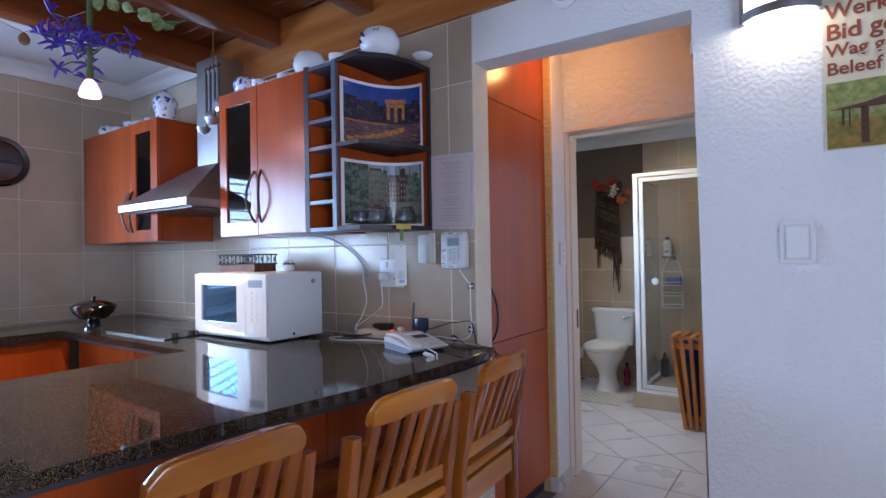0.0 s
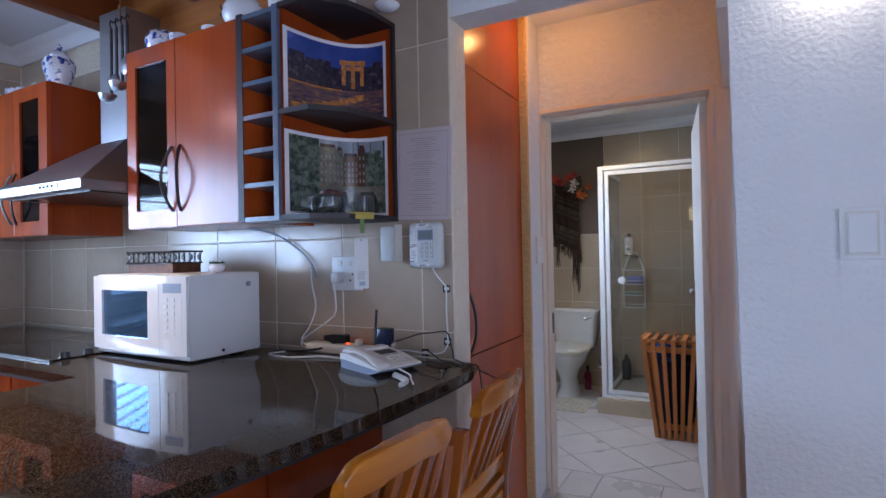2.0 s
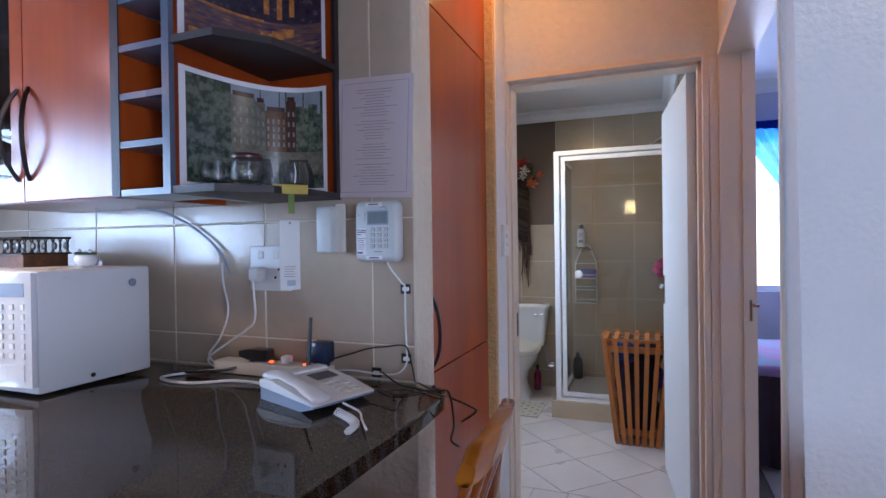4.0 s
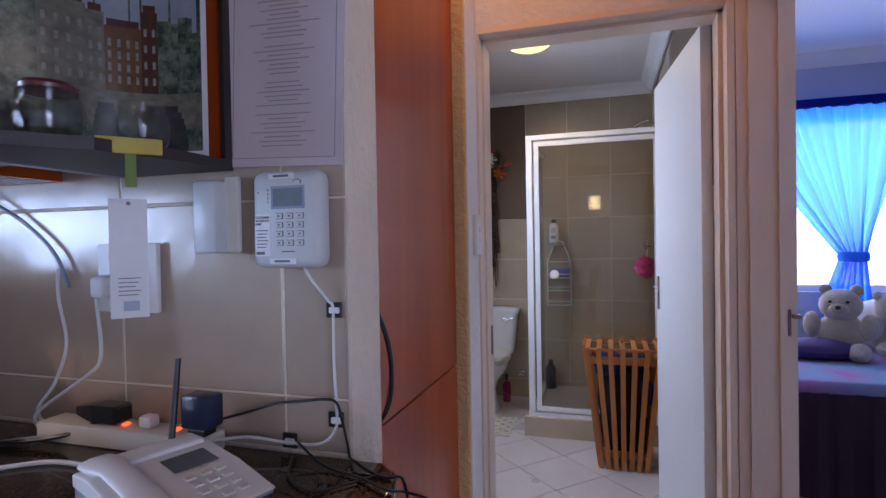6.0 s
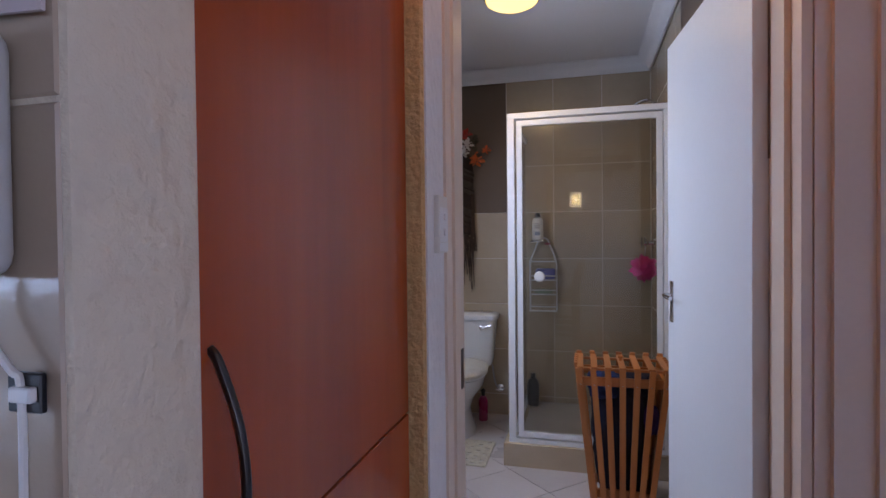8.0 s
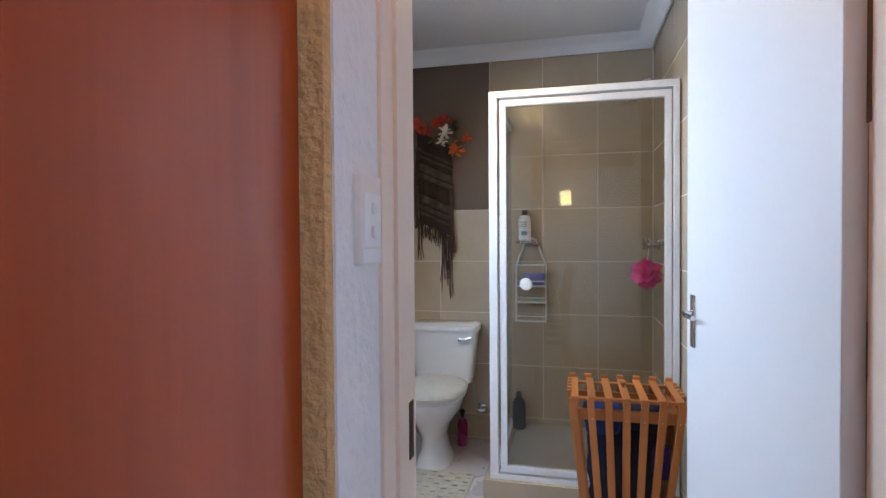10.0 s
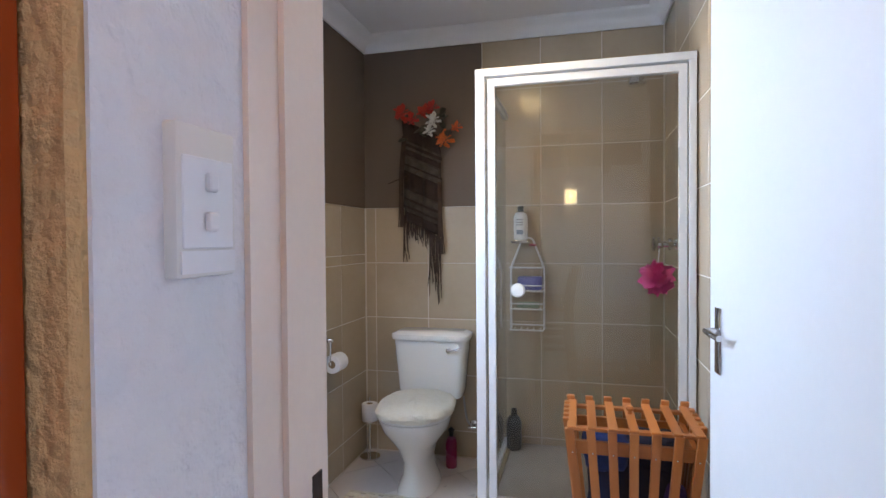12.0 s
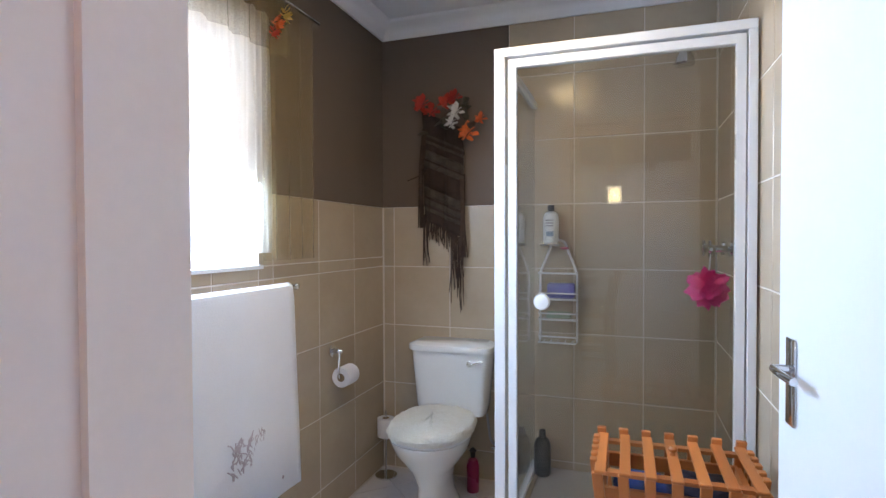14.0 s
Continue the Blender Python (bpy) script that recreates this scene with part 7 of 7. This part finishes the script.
o = part("soap_pack", box(bmesh.new(), -0.05, 0.085, -0.035, 0.03, 0, 0.075, 0.012), M_PURPLE, None, "", True)
o.location = (-1.105, 5.50, 1.002)
tagged(o, "purple and white soap refill pack on the caddy shelf", "pack")
o = part("sponge", box(bmesh.new(), -0.06, 0.06, -0.03, 0.03, 0, 0.03, 0.008), mat("green_sponge", (0.30, 0.38, 0.28), rough=0.9, scale=60, bump=0.5), None, "", True)
o.location = (-1.10, 5.50, 0.902)
tagged(o, "pale green sponge on the caddy shelf", "sponge")
b = bottle((-1.14, 5.51, 1.275), [(0.028, 0), (0.038, 0.008), (0.039, 0.13), (0.03, 0.152), (0.014, 0.16)], M_WHITE, ([(0.016, 0.16), (0.017, 0.19), (0.012, 0.193)], M_BLACK), "white shampoo bottle with a black cap over the caddy")
part("label_print", boxes((-0.018, 0.018, -0.0402, -0.0392, 0.035, 0.06)), M_GREYPL, b)
for k in range(3):
    part("print_bar", boxes((-0.02, 0.016, -0.0402, -0.0392, 0.085 + 0.014 * k, 0.09 + 0.014 * k)), M_INK, b)
t = thing("corner_shelf_ledge", (-1.14, 5.565, 1.262), "small chrome ledge under the shampoo bottle", "shelf")
part("ledge", boxes((-0.05, 0.05, -0.10, 0, 0, 0.012), bev=0.003), M_CHROME, t)
flower_bm = part("hair_tie", lathe(bmesh.new(), [(0.015, -0.006), (0.024, 0), (0.015, 0.006), (0.012, 0)], (0, 0, 0), 14), mat("pink_band", (0.6, 0.08, 0.16), rough=0.7), None, "", True)
flower_bm.location = (-1.075, 5.535, 1.25)
tagged(flower_bm, "pink hair tie hanging on the caddy hook", "hair tie")
bottle((-1.175, 5.46, 0.118), [(0.035, 0), (0.042, 0.01), (0.042, 0.15), (0.03, 0.18), (0.015, 0.19)], M_BLACK, ([(0.016, 0.19), (0.016, 0.225), (0.01, 0.228)], M_BLACK), "black shampoo bottle standing in the shower")
t = thing("overhead_shower", (-0.385, 5.2, 2.06), "chrome shower rose on a bent arm", "shower head")
part("arm", tube(bmesh.new(), [(0, 0, 0.05), (-0.07, 0, 0.07), (-0.14, 0, 0.04), (-0.17, 0, 0.0)], 0.009, 9), M_CHROME, t, "", True)
part("rose", lathe(bmesh.new(), [(0.012, 0.04), (0.02, 0.02), (0.038, -0.02), (0.042, -0.035), (0.036, -0.042), (0.001, -0.043)], (-0.172, 0, -0.01), 24), M_CHROME, t, "", True)
for y in (5.16, 5.34):
    t = thing("shower_tap", (-0.385, y, 1.255), "chrome shower tap with a cross handle", "tap", "shower taps")
    part("body", lathe(bmesh.new(), [(0.03, 0), (0.028, 0.01), (0.014, 0.016), (0.013, 0.06), (0.018, 0.066), (0.018, 0.085), (0.008, 0.09)], (0, 0, 0), 20, pose(0, 0, 0, 0, -90, 0)), M_CHROME, t, "", True)
    part("cross_handle", rod(rod(bmesh.new(), (-0.078, -0.034, 0), (-0.078, 0.034, 0), 0.007), (-0.078, 0, -0.034), (-0.078, 0, 0.034), 0.007), M_CHROME, t, "", True)
M_POUF = mat("pink_netting", (0.95, 0.15, 0.48), (0.85, 0.08, 0.36), rough=0.6, bump=0.4, scale=20, fine=150, vary=0.2)
t = thing("bath_pouf", (-0.475, 5.13, 1.10), "bright pink netting bath pouf hanging from the tap", "bath pouf")
bm = bmesh.new()
rg = random.Random(9)
for k in range(70):
    d = Vector((rg.gauss(0, 1), rg.gauss(0, 1), rg.gauss(0, 1))).normalized()
    leaf(bm, d * 0.02, d + Vector((rg.uniform(-0.4, 0.4), rg.uniform(-0.4, 0.4), rg.uniform(-0.4, 0.4))), rg.uniform(0.055, 0.072), rg)
part("netting", bm, M_POUF, t)
part("loop", tube(bmesh.new(), [(0, 0, 0.03), (0.01, 0.02, 0.10), (0.015, 0.03, 0.165)], 0.003, 6), M_PLASTIC, t, "", True)

# ---- bedroom ----
framed_window("window_4", "wide white framed bedroom window", BX0, BX1, BZ0, BZ1, "y", 5.38, 0)
M_BLUE = sheer("blue_curtain", (0.05, 0.31, 0.80), 0.06, 300)
M_BLUE2 = sheer("dark_blue_curtain_edge", (0.02, 0.03, 0.26), 0.03, 300)


def tied_curtain(x0, x1, tie, ztop, ztie, zbot, label):
    t = thing("bedroom_curtain", (0, 5.2, 0), label, "curtain", "tied-back bedroom curtains")
    bm = bmesh.new()
    N, rows = 110, []
    zs = [ztop + 0.03, ztop] + [ztop + (ztie - ztop) * k / 12 for k in range(1, 13)] + [ztie - 0.04, ztie - 0.12, ztie - 0.3, zbot]
    for z in zs:
        f = 0.0 if z >= ztop else min(1.0, ((ztop - z) / (ztop - ztie)) ** 1.15)
        if z < ztie:
            f = 1.0 - 0.16 * min(1, (ztie - z) / 0.3)
        row = []
        for i in range(N + 1):
            u = i / N
            a = x0 + (x1 - x0) * u
            b = tie + (u - 0.5) * 0.13
            x = a + (b - a) * f
            y = 0.018 * math.sin(u * 88) * (1 - 0.3 * f) + 0.012 * math.sin(u * 31 + 1) + 0.03 * f * math.sin(u * 40)
            row.append(bm.verts.new((x, y, z + 0.008 * math.sin(u * 120) * (z > ztop))))
        rows.append(row)
    for a, b in zip(rows, rows[1:]):
        for i in range(N):
            bm.faces.new((a[i], a[i + 1], b[i + 1], b[i]))
    part("drape", bm, M_BLUE, t, "", True)
    bm = bmesh.new()
    for (za, zb) in ((ztop - 0.02, ztop + 0.035),):
        box(bm, x0, x1, -0.03, 0.03, za, zb, 0.006)
    part("heading", bm, M_BLUE2, t)
    part("tie_back", lathe(bmesh.new(), [(0.082, -0.03), (0.088, 0), (0.082, 0.03), (0.076, 0)], (tie, 0, ztie), 24), M_BLUE, t, "", True)


tied_curtain(0.05, 1.12, 0.78, 2.15, 1.16, 0.35, "blue gauzy curtain tied back at the bright window")
t = thing("curtain_rod", (0, 5.24, 2.2), "thin dark curtain rod over the bedroom window", "rod")
part("rod", rod(bmesh.new(), (-0.15, 0, -0.02), (1.65, 0, -0.02), 0.01), M_DARKMETAL, t)
M_SPREAD = mat("patchwork_bedspread", (0.34, 0.10, 0.30), (0.08, 0.30, 0.42), rough=0.9, scale=5, fine=120, bump=0.3, vary=0.2)
M_SKIRT = mat("dark_plum_valance", (0.035, 0.015, 0.03), rough=0.9, scale=5, fine=60, vary=0.2)
t = thing("bed", (0.85, 4.60, 0), "bed with a purple and teal bedspread and dark valance", "bed")
part("base", boxes((-1.0, 1.0, -0.46, 0.46, 0.02, 0.34)), M_SKIRT, t)
part("mattress", box(bmesh.new(), -1.0, 1.0, -0.47, 0.47, 0.34, 0.56, 0.04, 3), M_PAPER, t, "", True)
part("bedspread", box(bmesh.new(), -1.02, 1.02, -0.49, 0.49, 0.52, 0.60, 0.03, 3), M_SPREAD, t, "", True)
bm = bmesh.new()
rows = []
for z in (0.03, 0.2, 0.4, 0.545):
    rows.append([bm.verts.new((-1.02 + 2.04 * i / 120, -0.495 - (0.014 * math.sin(i * 0.9) + 0.006 * math.sin(i * 2.3)) * (1.1 - z), z)) for i in range(121)])
for a, b in zip(rows, rows[1:]):
    for i in range(120):
        bm.faces.new((a[i], a[i + 1], b[i + 1], b[i]))
part("valance", bm, M_SKIRT, t, "dark plum gathered valance", True)


def teddy(at, turn, k, label):
    bm = bmesh.new()
    for p, r, sq in (((0, 0, 0.11), 0.11, (1, 0.85, 1.05)), ((0, -0.02, 0.265), 0.088, (1.08, 0.95, 0.95)), ((-0.065, 0, 0.34), 0.03, (1, 0.6, 1)), ((0.065, 0, 0.34), 0.03, (1, 0.6, 1)), ((0, -0.095, 0.25), 0.036, (1.2, 0.9, 0.85)),
                     ((-0.12, -0.04, 0.16), 0.045, (0.9, 0.9, 1.5)), ((0.12, -0.04, 0.16), 0.045, (0.9, 0.9, 1.5)), ((-0.085, -0.11, 0.04), 0.055, (0.9, 1.6, 0.85)), ((0.085, -0.11, 0.04), 0.055, (0.9, 1.6, 0.85))):
        ball(bm, p, r, sq, 20)
    plush = len(bm.faces)
    for p, r in (((-0.036, -0.098, 0.288), 0.0085), ((0.036, -0.098, 0.288), 0.0085), ((0, -0.131, 0.262), 0.013)):
        ball(bm, p, r, (1, 0.7, 0.85), 10)
    o = part("teddy_bear", bm, mat("cream_plush", (0.52, 0.44, 0.34), (0.44, 0.36, 0.27), rough=0.95, scale=18, fine=170, bump=1.0, depth=0.012, vary=0.15, sheen=0.6), None, "", True)
    o.matrix_world = pose(*at, 0, 0, turn) @ Matrix.Scale(k, 4)
    o.data.materials.append(M_BLACK)
    for p in o.data.polygons:
        p.material_index = 1 if p.index >= plush else 0
    tagged(o, label, "teddy bear", "teddy bears on the bed")
    return o


teddy((0.56, 4.78, 0.60), -25, 1.12, "cream plush teddy bear sitting on the bed")
teddy((0.84, 4.90, 0.60), 20, 1.0, "cream plush teddy bear slumped against the pillow")
t = thing("pillow", (0.42, 4.70, 0.60), "dark purple cushion lying on the bed", "cushion")
part("cushion", ball(bmesh.new(), (0, 0, 0.05), 0.2, (1, 0.7, 0.3), 20), mat("purple_cushion", (0.06, 0.03, 0.14), rough=0.9, bump=0.3), t, "", True)
t = thing("pillow", (0.9, 5.02, 0.60), "white pillow propped at the window", "pillow")
part("cushion", ball(bmesh.new(), (0, 0, 0.14), 0.24, (1.2, 0.35, 0.72), 20), mat("white_cotton", (0.74, 0.74, 0.78), rough=0.9, bump=0.2), t, "", True)


# ---- tiles ----
KU = lines(-4.128, -1.152, -1.278, 0.3625)
KZ = lines(0.94, 2.352, 1.034, 0.346)
tile_wall(wall_north, (1, 0, 0), (0, 0, 1), (0, 1.966, 0), KU, KZ, M_TILE_K)
# left kitchen wall, seen from inside: u runs along -y
tile_wall(wall_west, (0, 1, 0), (0, 0, 1), (-4.141, 0, 0), lines(-1.6, 1.955, 1.262, 0.3625), lines(0.94, 2.52, 1.034, 0.346), M_TILE_K, skip=((-0.9, 0.85, 1.08, 2.06),))
BZ = lines(0.0, 1.478, 1.145, 0.3305)
BZT = lines(0.0, 2.42, 1.145, 0.3305)
tile_wall(wall_bath_north, (1, 0, 0), (0, 0, 1), (0, 5.5705, 0), lines(-2.09, -1.3635, -1.0315, 0.3315), BZ, M_TILE_B)
tile_wall(wall_bath_north, (1, 0, 0), (0, 0, 1), (0, 5.5705, 0), lines(-1.3635, -0.385, -1.0315, 0.3315), BZT, M_TILE_B)
YS = lines(3.17, WY0, 4.89, 0.3315)
YS = YS + lines(WY0, WY1, 4.89, 0.3315)[1:] + lines(WY1, 5.56, 4.89, 0.3315)[1:]
tile_wall(wall_bath_west, (0, 1, 0), (0, 0, 1), (-2.1005, 0, 0), YS, sorted({*BZ, WZ0 - 0.002}), M_TILE_B, skip=((WY0, WY1, WZ0 - 0.01, 2.0),))
tile_wall(wall_bath_east, (0, -1, 0), (0, 0, 1), (-0.3735, 0, 0), lines(-5.56, -4.40, -5.56, 0.3315), BZT, M_TILE_B)
tile_wall(wall_bath_east, (0, -1, 0), (0, 0, 1), (-0.3735, 0, 0), lines(-4.40, -3.17, -4.40, 0.3315), BZ, M_TILE_B)


# floor tiles: square to the walls up to the bathroom, diagonal inside it
floor_ob = bpy.data.objects["floor"]


def clip(poly, x0, x1, y0, y1):
    for axis, lim, sign in ((0, x0, 1), (0, x1, -1), (1, y0, 1), (1, y1, -1)):
        out = []
        for i, p in enumerate(poly):
            q = poly[(i + 1) % len(poly)]
            a, b = sign * (p[axis] - lim), sign * (q[axis] - lim)
            if a >= 0:
                out.append(p)
            if a * b < 0:
                f = a / (a - b)
                out.append((p[0] + f * (q[0] - p[0]), p[1] + f * (q[1] - p[1])))
        poly = out
        if len(poly) < 3:
            return []
    return poly


def floor_tile(poly):
    cx, cy = sum(p[0] for p in poly) / len(poly), sum(p[1] for p in poly) / len(poly)
    bm = prism(bmesh.new(), [(p[0] - cx, p[1] - cy) for p in poly], "xy", -0.008, 0.0)
    o = part("tile", bm, M_TILE_F, floor_ob)
    o.location = (cx, cy, 0)


G = 0.0025
for a, b in zip(lines(-1.16, 2.6, -0.98, 0.33), lines(-1.16, 2.6, -0.98, 0.33)[1:]):
    for c, d in zip(lines(1.2, 3.482, 3.482, 0.33), lines(1.2, 3.482, 3.482, 0.33)[1:]):
        if c > 3.16 and a > -0.4:
            continue
        floor_tile([(a + G, c + G), (b - G, c + G), (b - G, d - G), (a + G, d - G)])
for a, b in zip(lines(-2.09, -1.16, -0.98, 0.33), lines(-2.09, -1.16, -0.98, 0.33)[1:]):
    floor_tile([(a + G, 3.17), (b - G, 3.17), (b - G, 3.482 - G), (a + G, 3.482 - G)])
S = 0.33 / math.sqrt(2)
for i in range(-8, 9):
    for j in range(-8, 9):
        cx, cy = -1.0 + (i - j) * S, 3.715 + (i + j) * S
        h = S - G * 1.4
        q = clip([(cx, cy - h), (cx + h, cy), (cx, cy + h), (cx - h, cy)], -2.09, -0.39, 3.482 + G, 5.555)
        if q and (max(p[0] for p in q) - min(p[0] for p in q)) > 0.02 and not (cx > -1.1 and cy > 5.0):
            floor_tile(q)

# the rest of the living room, kitchen and bedroom floor, laid in the same squares
bm = bmesh.new()
XS, YS2 = lines(-4.13, 2.6, -0.98, 0.33), lines(-3.6, 5.3, 3.482, 0.33)
for a, b in zip(XS, XS[1:]):
    for c, d in zip(YS2, YS2[1:]):
        mid = (a + b) / 2
        laid = (d > 1.2 and mid > -1.16 and c < 3.482) or (c >= 1.9 and mid < -0.19) or (c >= 3.16 and mid < -0.1)
        if not laid and b - a > 0.02 and d - c > 0.02:
            box(bm, a + G, b - G, c + G, d - G, -0.008, 0.0)
tagged(part("floor_tiling", bm, M_TILE_F), "pale floor tiles laid square over the rooms", "floor", "", "stuff")
